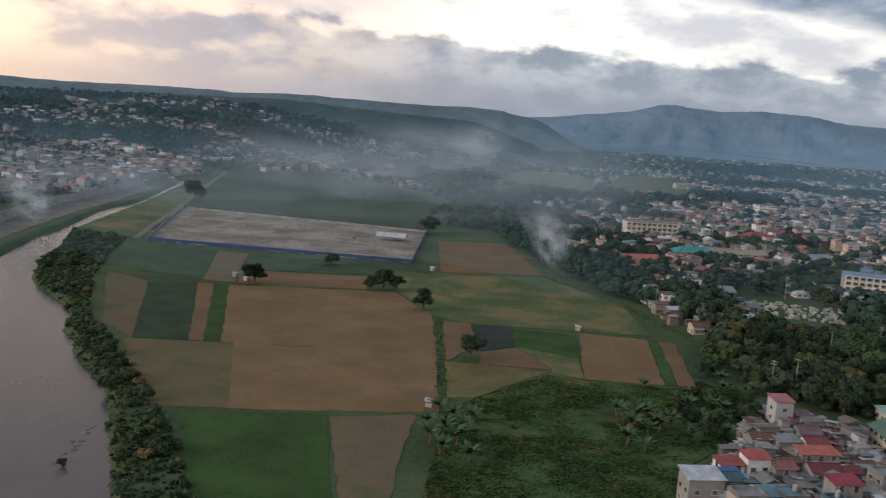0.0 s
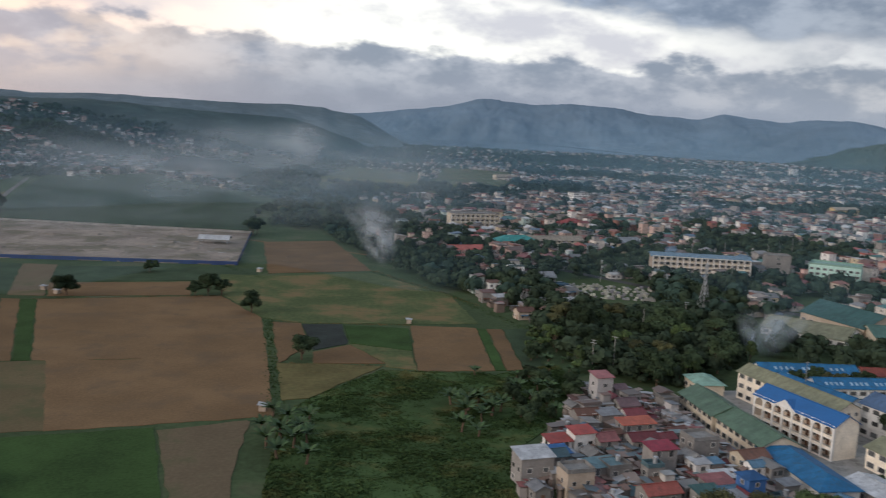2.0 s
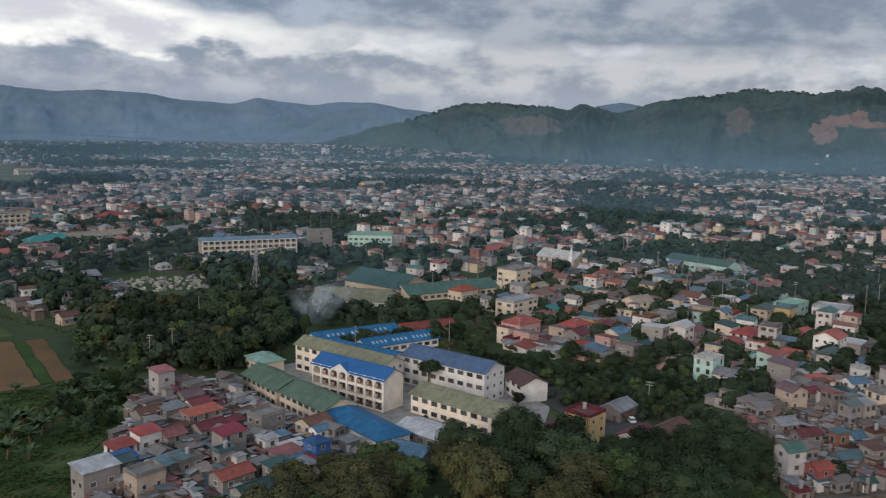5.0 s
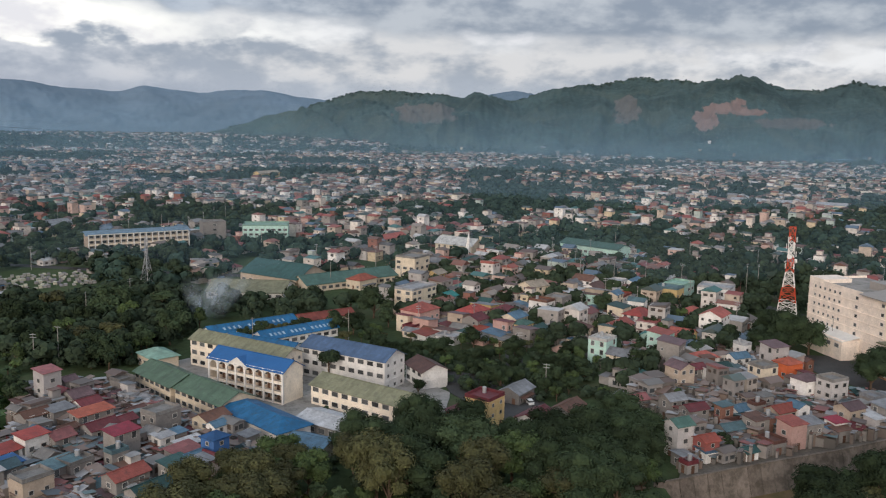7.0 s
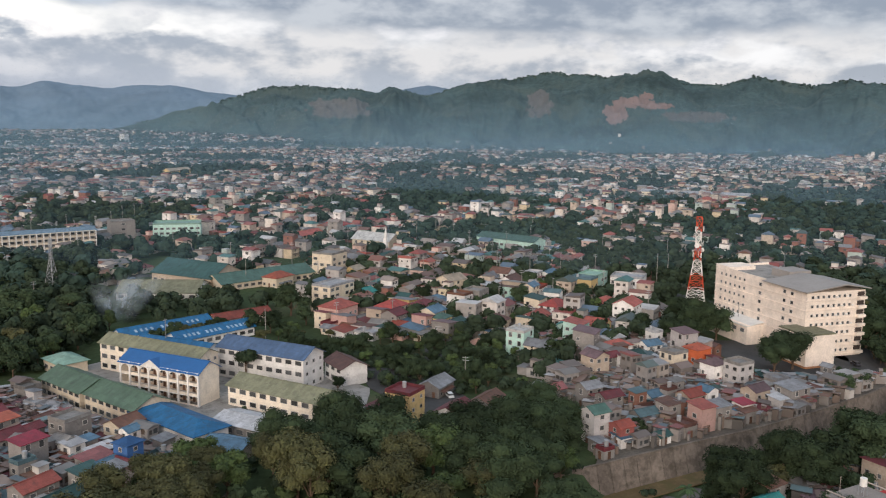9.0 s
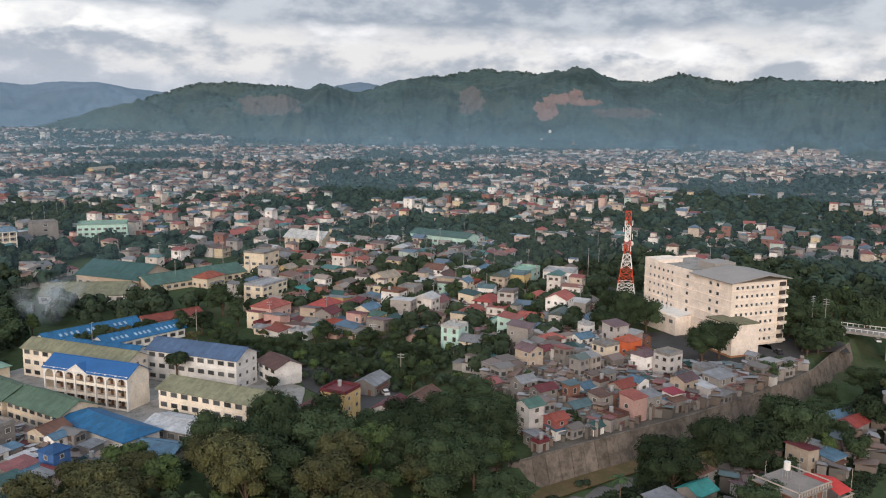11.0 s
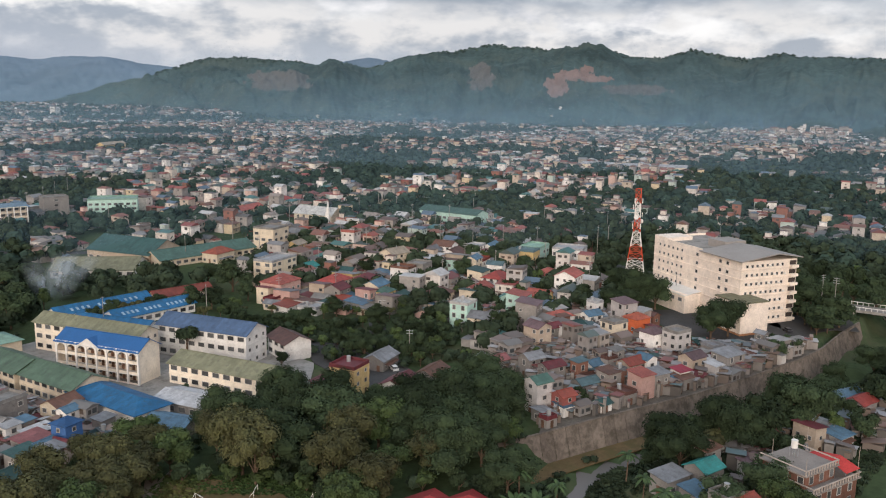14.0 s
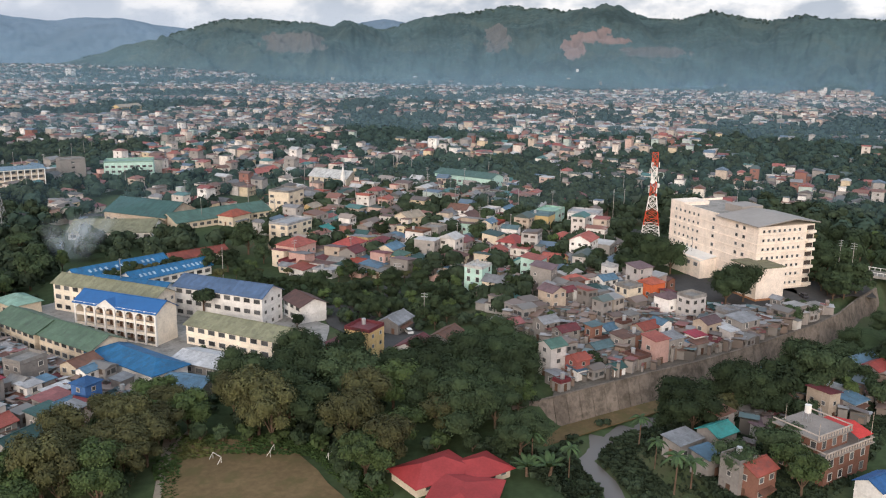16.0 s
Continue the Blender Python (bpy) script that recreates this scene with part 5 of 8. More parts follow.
block("school_building", "long mint green two-storey school", 452, 284, 42, 14, -92, 2.6, 3.3, "mint", "green", "gable", 2.4, bays=12, ends=4)
block("portico_hall", "white hall with tall dark window columns", 385, 174, 15, 12, -77, 2.3, 3.3, "white", "whitezinc", "flat", bays=6, style="tall", category="hall")


block("market_sheds", "long low pale market sheds far across town", 886, 330, 110, 16, -77, 1, 4.5, "cream", "whitezinc", "gable", 2.0, bays=20, category="hall")


def brick_house():
    t = thing("brick_house", pose(184, 26.5, 0, 0, 0, -24), "brown brick house with a white-railed roof terrace and a red canopy", "house")
    TAKEN.append((184, 26.5, 12))
    brick = wall_mat("brick")
    PALE = surface("terrace_rail", (0.42, 0.36, 0.31), 0.9, 0.2)
    part("wall", Build().box(-8, 7, -6, 6, -0.4, 6.4), brick, t)
    part("upper_wall", Build().box(-8, 2, -4, 6, 6.4, 9.4), brick, t)
    part("terrace", Build().box(-8.6, 7.6, -6.6, 6.6, 6.2, 6.5).box(-8.6, 2.6, -4.6, 6.6, 9.3, 9.6), surface("terrace_floor", (0.25, 0.225, 0.205), 0.9, 0.2), t)
    for z, x0, x1, y0 in ((6.5, -8.5, 7.5, -6.5), (9.6, -8.5, 2.5, -4.5)):
        n = int((x1 - x0) / 0.9)
        for i in range(n + 1):
            part("baluster", Build().box(x0 + i * 0.9 - 0.1, x0 + i * 0.9 + 0.1, y0, y0 + 0.2, z, z + 0.9), PALE, t)
        part("handrail", Build().box(x0, x1, y0 - 0.03, y0 + 0.25, z + 0.9, z + 1.08), PALE, t)
        part("handrail", Build().box(x0 - 0.05, x0 + 0.2, y0, 6.5, z + 0.9, z + 1.08), PALE, t)
        part("handrail", Build().box(x1 - 0.2, x1 + 0.05, y0, 6.5, z + 0.9, z + 1.08), PALE, t)
    for s in (1.0, 4.0, 7.2):
        for x in (-6, -2.6, 0.8, 4.6):
            if s > 6 and x > 1:
                continue
            sash("tall", t, pose(x, -6 if s < 6 else -4, s))
        for y in (-3, 0.5, 4):
            sash("tall", t, pose(0, 0, 0, 0, 0, 270) @ pose(-y, -8, s))
    part("canopy", Build().slab([(2.6, -6.2, 8.2), (7.4, -6.2, 8.2), (7.0, -2, 9.6), (2.8, -2, 9.6)], 0.08).slab([(2.8, -2, 9.6), (7.0, -2, 9.6), (7.2, 4, 8.4), (2.6, 4, 8.4)], 0.08), surface("red_canvas", (0.46, 0.05, 0.045), 0.8), t, "bright red canvas canopy")
    for x in (2.9, 7.1):
        for y in (-5.9, 3.7):
            part("canopy_post", Build().beam((x, y, 6.5), (x, y, 8.3), 0.06), STEEL, t)
    part("water_tank", Build().beam((-2, 3, 11.5), (-2, 3, 13.2), 0.7, 0, 12), TRIM, t, "white rooftop water tank")
    for x in (-2.6, -1.4):
        for y in (2.4, 3.6):
            part("tank_leg", Build().beam((x, y, 9.6), (x, y, 11.5), 0.08), STEEL, t)
    for x, y in ((-8, -4), (-5, 6), (2, 6), (7, 6), (7, -6)):
        part("lamp_post", Build().beam((x, y, 9.6 if x < 2.1 else 6.5), (x, y, 13), 0.05), PALE, t)


brick_house()

RED_ROOF = surface("red_pavilion_roof", (0.30, 0.042, 0.042), 0.6, 0.2, 2.0, 0.2, 0.2)
for x, y, w, d, rot, h in ((132, 90, 14, 9, -20, 2.4), (139, 83, 9, 8, -20, 2.2), (126, 79, 16, 12, 20, 2.4)):
    t = thing("pavilion", pose(x, y, 0, 0, 0, rot), "low house with a bright red hipped roof under trees", "house")
    TAKEN.append((x, y, 7))
    rb, g = roof_build("hip", w, d, h, 0.8, 1.9)
    part("wall", Build().box(-w / 2, w / 2, -d / 2, d / 2, -0.3, h), wall_mat("cream"), t)
    part("roof", rb, RED_ROOF, t, "bright red ribbed roof")
    for x_ in (-w * 0.3, 0.0, w * 0.3):
        sash("mid", t, pose(x_, -d / 2, 1.0))

for x, y, r_ in ((121, 124, 30), (127.5, 112, -20), (112, 131, 80)):
    t = thing("goal_frame", pose(x, y, 0.1, 0, 0, r_), "small bent white pipe goal frame on the grass", "goal frame")
    b = Build().beam((-1.6, 0, 0), (-1.6, 0, 1.5), 0.06).beam((1.6, 0, 0), (1.6, 0, 1.5), 0.06).beam((-1.6, 0, 1.5), (1.6, 0, 1.5), 0.06).beam((-1.6, 1, 0), (-1.6, 0, 1.5), 0.05).beam((1.6, 1, 0), (1.6, 0, 1.5), 0.05)
    part("frame", b, TRIM, t)
for x, y in ((60, 362), (-104, 430), (-5, 487), (-1, 250), (-96, 421)):
    t = thing("field_hut", pose(x, y, 0, 0, 0, R.uniform(0, 90)), "tiny farm hut with pale sheet roof", "hut")
    part("wall", Build().box(-1.3, 1.3, -1, 1, 0, 1.9), wall_mat("tan"), t)
    part("roof", roof_build("shed", 2.6, 2, 1.9, 0.4)[0], roof_mat("whitezinc"), t)
# site sheds on the rubble lot
t = thing("site_shed", pose(-36, 596, 0.3, 0, 0, -10), "open site shed with pale tarpaulin roof", "shed")
part("roof", roof_build("gable", 20, 9, 3.4, 0.5)[0], roof_mat("whitezinc"), t)
for x in (-9, 0, 9):
    for y in (-4, 4):
        part("post", Build().box(x - 0.12, x + 0.12, y - 0.12, y + 0.12, 0, 3.3), STEEL, t)

# ---- filler houses of the near quarters ----
SHANTY = [(105.7, 264), (124, 247), (124, 215), (124, 172), (113, 164), (94, 158), (59, 186), (87, 235)]
BANK = [(217, 129), (254, 129), (300, 138), (296, 100), (269, 88), (292, 62), (303, 46), (284, 50), (262, 57), (230, 70), (213, 78), (186, 91), (209, 98), (221, 114)]
OLD = [(276, 290), (429, 335), (500, 260), (440, 190), (380, 165), (317, 122), (290, 129), (231, 131), (251, 156), (262, 200), (240, 228)]
OLD_NEAR = [(262, 232), (310, 262), (372, 236), (385, 196), (317, 130), (290, 133), (238, 138), (256, 160), (264, 200)]
EAST = [(181, 40), (215, 20), (300, 0), (300, 18), (240, 40), (215, 50), (190, 60)]
VILLAGE = [(112, 372), (150, 430), (120, 470), (108, 545), (60, 640), (110, 720), (230, 690), (330, 600), (230, 470), (180, 400), (140, 350)]


def free(x, y, r):
    return all((x - a) ** 2 + (y - b) ** 2 > (r + c) ** 2 for a, b, c in TAKEN)


def fill(poly, count, gap, rot, roofs, walls, sizes, group, tall=(1, 1, 2)):
    xs, ys = [p[0] for p in poly], [p[1] for p in poly]
    made = tries = 0
    while made < count and tries < count * 60:
        tries += 1
        x, y = R.uniform(min(xs), max(xs)), R.uniform(min(ys), max(ys))
        w = R.uniform(*sizes)
        if not inside(np.array([x]), np.array([y]), poly)[0] or not free(x, y, w * 0.5 - gap):
            continue
        if distance(np.array([x]), np.array([y]), CREEK)[0] < 15:
            continue
        n = R.choice(tall) * R.uniform(0.85, 1.1)
        house(x, y, w, w * R.uniform(0.65, 0.95), n, rot + R.choice((0, 90)), R.choice(walls), R.choice(roofs), R.choice(("shed", "gable", "gable", "shed", "flat")), group=group)
        made += 1


POOR = ("zinc", "zinc", "rust", "rust", "mauve", "maroon", "tealzinc", "whitezinc", "brown", "bluezinc", "flat")
MIX = ("zinc", "zinc", "rust", "rust", "salmon", "maroon", "darkteal", "tealzinc", "cream", "bluezinc", "brown", "mauve", "mauve", "whitezinc", "brownred", "flat")
GREYS = ("concrete", "concrete", "grey", "white", "tan", "cream", "pink")
fill(SHANTY, 78, 1.5, 8, POOR, ("concrete", "concrete", "concrete", "tan", "grey", "white"), (3.4, 5.6), "shanty houses")
fill(BANK, 78, 1.4, -22, POOR + ("maroon", "darkteal"), ("concrete", "concrete", "tan", "grey", "concrete", "brick", "concrete", "white"), (3.4, 5.6), "creekside houses")
fill(OLD_NEAR, 36, 1.4, 8, MIX, GREYS + ("cream", "mint", "yellow"), (7, 12), "old town houses", (1, 1, 2, 2, 3))
fill(EAST, 10, 1.0, -22, POOR, GREYS, (4, 6.5), "east bank houses")

GAP = [(232, 226), (244, 246), (272, 208), (262, 186), (250, 196)]
fill(GAP, 24, 1.4, 8, MIX, GREYS + ("cream", "pink"), (5.5, 9), "old town houses", (1, 1, 2))
EDGE = [(106, 436), (140, 504), (161, 478), (158, 420), (141, 372), (111, 358), (104, 403)]
fill(EDGE, 16, 1.0, 10, POOR, ("white", "tan", "concrete", "cream"), (4.5, 7), "field edge houses")

field([(217, 127), (254, 127), (300, 136), (296, 100), (269, 88), (292, 64), (304, 44), (284.5, 48.2), (262.8, 55.4), (251, 59.2), (230, 67.8), (212.6, 76.2), (198, 82.8), (184, 89.5), (209, 98), (221, 114)], PACKED, "packed dirt lanes between creekside houses", -0.1)
field([(284, 66), (298, 56), (326, 62), (342, 76), (328, 100), (316, 112), (300, 98)], ASPHALT, "grey paved yard beside the hospital", -0.09)
field(OLD_NEAR, PACKED, "packed dirt lanes between town houses", -0.12)
field(GAP, PACKED, "packed dirt lanes between town houses", -0.115)

# ---- trees ----
def crown_mesh(seed, r, h, z0, lobes, leaves, size, flat=0.75):
    """Leaf clusters over the outside of several lobes, with a dark heart in each."""
    q = np.random.RandomState(seed)
    verts, faces = [], []
    for i in range(lobes):
        a, k = q.uniform(0, 2 * np.pi), q.uniform(0.2, 0.78) if i else 0.0
        rr = r * q.uniform(0.27, 0.47) if i else r * 0.55
        c = np.array([r * k * np.cos(a), r * k * np.sin(a), z0 + h * (q.uniform(0.28, 0.98 - 0.35 * k) if i else 0.55)])
        n = leaves // lobes
        d = q.normal(size=(n, 3))
        d /= np.linalg.norm(d, axis=1)[:, None]
        d[:, 2] = np.where(d[:, 2] < -0.45, -d[:, 2], d[:, 2])
        rad = rr * (0.72 + 0.42 * q.rand(n) ** 0.8) * (1 + 0.16 * np.sin(5 * d[:, 0] + seed) * np.sin(6 * d[:, 1]))
        p = c + d * rad[:, None] * np.array([1, 1, flat])
        nrm = d + q.normal(size=(n, 3)) * 0.26 + np.array([0, 0, 0.25])
        nrm /= np.linalg.norm(nrm, axis=1)[:, None]
        t = np.cross(nrm, q.normal(size=(n, 3)))
        t /= np.linalg.norm(t, axis=1)[:, None]
        b = np.cross(nrm, t)
        s = size * q.uniform(0.6, 1.35, (n, 1))
        o = len(verts)
        quad = np.stack([p - t * s, p - b * s * 0.55 + nrm * s * 0.12, p + t * s, p + b * s * 0.55 - nrm * s * 0.1], 1).reshape(-1, 3)
        verts += quad.tolist()
        faces += (np.arange(n * 4).reshape(n, 4) + o).tolist()
        o = len(verts)
        m = 7
        for u in range(5):
            for v in range(m):
                th, ph = np.pi * (u + 0.5) / 5, 2 * np.pi * v / m
                verts.append((c + 0.7 * rr * q.uniform(0.9, 1.1) * np.array([np.sin(th) * np.cos(ph), np.sin(th) * np.sin(ph), flat * np.cos(th)])).tolist())
        for u in range(4):
            for v in range(m):
                w = (v + 1) % m
                faces.append((o + u * m + v, o + (u + 1) * m + v, o + (u + 1) * m + w, o + u * m + w))
    return verts, faces


def tree_kind(name, seed, r, h, trunk, lobes, leaves, size, mat, label, flat=0.75):
    t = thing(name, pose(0, 0, -500), label, "tree", "trees")
    b = Build().beam((0, 0, -0.5), (0.1, 0.05, trunk + h * 0.4), 0.045 * r + 0.08, 0, 7, 0.04 * r)
    q = random.Random(seed)
    for i in range(5):
        a = i * 1.26 + q.uniform(-0.3, 0.3)
        b.beam((0.05, 0, trunk * q.uniform(0.7, 1.05)), (r * 0.55 * math.cos(a), r * 0.55 * math.sin(a), trunk + h * q.uniform(0.35, 0.6)), 0.026 * r, 0, 5, 0.01 * r)
    part("trunk", b, BARK, t)
    v, f = crown_mesh(seed, r, h, trunk * 0.75, lobes, leaves, size, flat)
    me = bpy.data.meshes.new("crown")
    me.from_pydata(v, [], f)
    me.materials.append(mat)
    part("crown", me, None, t)
    return t


NEAR_KINDS = [tree_kind("tree", 11, 6.6, 10, 2.6, 20, 7000, 0.29, LEAF, "large dark green broadleaf tree"),
              tree_kind("tree", 12, 7.8, 11.5, 2.8, 24, 8000, 0.30, LEAF, "wide spreading dark green tree"),
              tree_kind("tree", 13, 6.0, 11.5, 2.4, 19, 6800, 0.28, LEAF_OLIVE, "olive brown tree with a dense crown"),
              tree_kind("tree", 14, 5.6, 9, 2.2, 17, 6200, 0.28, LEAF_FRESH, "fresh green leafy tree")]
MID_KINDS = [tree_kind("tree", 21, 5.2, 8, 2, 14, 2200, 0.42, LEAF, "dark green broadleaf tree among houses"),
             tree_kind("tree", 22, 6.2, 9.5, 2.2, 15, 2400, 0.44, LEAF, "broad dark green shade tree"),
             tree_kind("tree", 23, 3.8, 6.5, 2.5, 7, 1400, 0.42, LEAF_FRESH, "small leafy light green tree"),
             tree_kind("tree", 24, 4.4, 8, 3, 8, 1500, 0.44, LEAF_OLIVE, "dense olive green leafy tree")]
UMBRELLA = tree_kind("tree", 31, 5.4, 4.5, 7, 9, 2600, 0.34, LEAF, "flat-topped umbrella tree beside the school", 0.45)
BUSH = tree_kind("bush", 41, 2.2, 3.2, 0.4, 6, 420, 0.40, LEAF, "rounded dark green bush")
BUSH_FRESH = tree_kind("bush", 42, 2.0, 2.8, 0.4, 6, 380, 0.40, LEAF_FRESH, "rounded light green bush")


def fronds(name, seed, trunk, n, length, width, droop, mat, label):
    t = thing(name, pose(0, 0, -500), label, "palm" if trunk > 3 else "banana plant", "palms and bananas")
    q = random.Random(seed)
    part("trunk", Build().beam((0, 0, -0.3), (0.25, 0.1, trunk), 0.2, 0, 6, 0.13), BARK, t)
    for i in range(n):
        a, up = i * 2.399 + q.uniform(-0.2, 0.2), q.uniform(0.45, 1.25) if trunk < 3 else q.uniform(0.25, 0.95)
        b = Build()
        pts = []
        for s in range(6):
            u = s / 5
            x = length * u * math.cos(up * 0.85)
            z = trunk + length * (u * math.sin(up) - droop * u * u)
            pts.append((x, z, width * math.sin(math.pi * min(1, 0.12 + u * 0.85)) ** 0.7))
        for (x0, z0, w0), (x1, z1, w1) in zip(pts, pts[1:]):
            for s in (-1, 1):
                b.poly([(x0, 0, z0), (x1, 0, z1), (x1, s * w1, z1 - w1 * 0.45), (x0, s * w0, z0 - w0 * 0.45)][::s])
        o = part("leaf", b, mat, t)
        o.rotation_euler.z = a
    return t


BANANA = fronds("banana_plant", 51, 1.4, 11, 2.5, 0.34, 0.42, FROND, "clump-forming banana plant with broad arching leaves")
PALM = fronds("palm_tree", 52, 7.5, 14, 3.6, 0.5, 0.75, FROND, "tall palm with arching fronds")


def plant(kind, x, y, s=1.0, z=0.0):
    o = copy_thing(kind, pose(x, y, z, 0, 0, R.uniform(0, 360)))
    o.scale = (s * R.uniform(0.9, 1.1), s * R.uniform(0.9, 1.1), s * R.uniform(0.88, 1.12))
    return o


def grove(poly, count, kinds, gap, lo=0.75, hi=1.2, avoid=True):
    xs, ys = [p[0] for p in poly], [p[1] for p in poly]
    got, tries = [], 0
    while len(got) < count and tries < count * 50:
        tries += 1
        x, y = R.uniform(min(xs), max(xs)), R.uniform(min(ys), max(ys))
        if not inside(np.array([x]), np.array([y]), poly)[0] or any((x - a) ** 2 + (y - b) ** 2 < gap * gap for a, b in got):
            continue
        if avoid and not free(x, y, 1.5):
            continue
        got.append((x, y))
        z = float(ground_height(np.array([x]), np.array([y]))[0])
        if z > -4:
            plant(R.choice(kinds), x, y, R.uniform(lo, hi), z)


A, B_, C, D_ = NEAR_KINDS
for k, x, y, s in ((B_, 134, 140, 1.05), (C, 126, 133, 1.25), (C, 124, 127, 1.1), (B_, 141, 147, 0.8), (A, 149, 128, 1.2), (C, 143, 116, 1.1), (D_, 153, 116, 1.2), (B_, 160, 112, 1.0), (A, 168, 106, 1.1), (B_, 178, 112, 1.05), (A, 186, 104, 0.95),
                   (C, 150, 99, 0.95), (D_, 124, 101, 1.1), (C, 129, 99, 0.95), (C, 117, 152, 0.8), (D_, 110, 153, 0.95), (C, 104, 150, 1.0), (C, 97, 143, 1.0), (C, 109, 146, 0.8), (D_, 90, 139, 1.0), (C, 82, 146, 1.1), (D_, 73, 150, 1.1),
                   (B_, 156, 148, 0.9), (A, 165, 140, 1.0), (D_, 172, 128, 0.9), (A, 160, 92, 0.9), (D_, 171, 92, 0.8),
                   (A, 190, 60, 0.9), (B_, 184, 54, 0.9), (A, 198, 48, 1.1), (B_, 202, 44, 0.9), (A, 220, 33, 1.1), (B_, 229, 38, 0.9), (A, 178, 34, 0.9), (D_, 174, 30, 0.9), (A, 165, 40, 0.8), (D_, 168, 27, 0.9),
                   (A, 299, 74, 1.15), (B_, 292, 78, 1.0), (A, 321, 108, 1.1), (B_, 312, 112, 1.1), (A, 326, 118, 1.1), (A, 303, 118, 0.9), (A, 330, 126, 1.1), (B_, 345, 60, 1.2), (A, 352, 68, 1.1), (A, 338, 70, 0.8), (A, 360, 58, 1.2)):
    plant(k, x, y, s)
    TAKEN.append((x, y, 3))
for k, x, y, s in ((A, 168, 95, 1.0), (B_, 176, 97, 0.9), (A, 172, 103, 0.9)):
    plant(k, x, y, s)
plant(UMBRELLA, 174.6, 207, 1.15)
plant(UMBRELLA, 182, 322, 1.2)
for x, y, s in ((146, 71, 1.0), (149, 68, 0.8), (144, 75, 0.9), (155, 48, 1.0), (159, 46, 0.9), (172, 62, 0.8), (150, 77, 0.9), (138, 140, 0.8), (163, 55, 0.8)):
    plant(BANANA if x < 148 else PALM, x, y, s * (2.0 if x < 148 else 1.0))
for x, y, s in ((-91.2, 417, 1.0), (12.2, 305, 1.0), (-28.1, 419, 1.1), (-22, 420, 0.9), (-34, 418, 0.7), (-7.2, 381, 0.9), (-223, 766, 1.6), (-216, 760, 1.2), (-62.8, 481, 0.7), (-12, 640, 1.4), (-9, 652, 1.2)):
    plant(MID_KINDS[R.randrange(2)], x, y, s)
WOOD = [(128, 158), (153, 167), (179, 172), (168, 148), (171, 134), (190, 128), (209, 122), (197, 101), (180, 92), (152, 78), (146, 84), (139, 104), (130, 108), (130, 120), (124, 135)]
grove(WOOD, 26, NEAR_KINDS, 8.0, 0.65, 1.1)
grove([(70, 150), (104, 160), (124, 164), (122, 148), (105, 141), (86, 132), (72, 140)], 16, [NEAR_KINDS[2], NEAR_KINDS[3], NEAR_KINDS[2]], 5.5, 0.7, 1.0)
grove([(209, 210), (224, 203), (237, 192), (242, 176), (254, 171), (254, 154), (219, 131), (210, 142), (194, 162), (200, 180), (200, 191)], 44, MID_KINDS[:3] + NEAR_KINDS[:1], 4.5, 0.45, 0.78)
grove([(114, 350), (150, 360), (196, 322), (188, 296), (150, 274), (118, 270), (110, 289)], 26, MID_KINDS, 8.0, 0.9, 1.4)
grove([(205, 262), (225, 262), (232, 240), (222, 214), (205, 212), (196, 232)], 11, MID_KINDS, 5.0, 0.4, 0.75)
grove([(182, 272), (200, 268), (215, 262), (205, 262), (185, 264)], 7, MID_KINDS, 4.5, 0.5, 0.7, False)
for x, y, s in ((250, 281, 0.9), (246, 262, 1.15), (221, 247, 0.9), (217, 252, 0.8), (239, 246, 0.7)):
    plant(MID_KINDS[1], x, y, s)
grove([(128, 268), (150, 268), (152, 278), (122, 276)], 6, MID_KINDS, 5, 0.8, 1.1)
for x, y, s in ((171, 238, 0.7), (174, 226, 0.6), (152, 182, 0.4), (186, 178, 0.5), (160, 158, 0.8)):
    plant(MID_KINDS[0], x, y, s)
grove([(224, 222), (238, 240), (266, 204), (256, 172), (246, 186)], 8, MID_KINDS, 4.5, 0.45, 0.8)
grove([(276, 56), (282, 62), (300, 60), (296, 50), (282, 52)], 5, MID_KINDS[:2], 5, 0.4, 0.7)
grove([(318, 48), (332, 60), (340, 48), (332, 40)], 7, MID_KINDS[:2], 4.5, 0.7, 1.1, False)
grove(OLD_NEAR, 46, MID_KINDS[:3], 8.0, 0.45, 0.9)
grove(BANK, 16, MID_KINDS, 8.0, 0.35, 0.6)
grove(SHANTY, 6, [BUSH, BUSH_FRESH], 8.0, 0.6, 1.0)
grove([(181, 48), (215, 22), (300, 5), (300, 25), (240, 44), (215, 54), (190, 64)], 24, MID_KINDS, 6.0, 0.6, 1.0)
grove([(340, 66), (370, 100), (420, 60), (380, 20), (350, 50)], 16, MID_KINDS, 7.0, 0.9, 1.4)
for x, y, s in ((112, 146, 1.2), (116, 141, 1.3), (119, 137, 1.2), (122, 132, 1.4), (125, 127, 1.3), (127, 122, 1.2), (128, 116, 1.4), (126, 110, 1.3), (123, 106, 1.2), (131, 118, 1.5), (129, 128, 1.5), (133, 112, 1.4), (108, 150, 1.3), (103, 146, 1.2), (98, 140, 1.3), (136, 103, 1.5), (142, 96, 1.4), (147, 90, 1.3), (119, 100, 1.2), (121, 97, 1.3), (95, 137, 1.2), (90, 133, 1.3), (150, 84, 1.2), (156, 84, 1.3), (163, 88, 1.2)):
    plant(R.choice((BUSH, BUSH, BUSH_FRESH)), x, y, s)
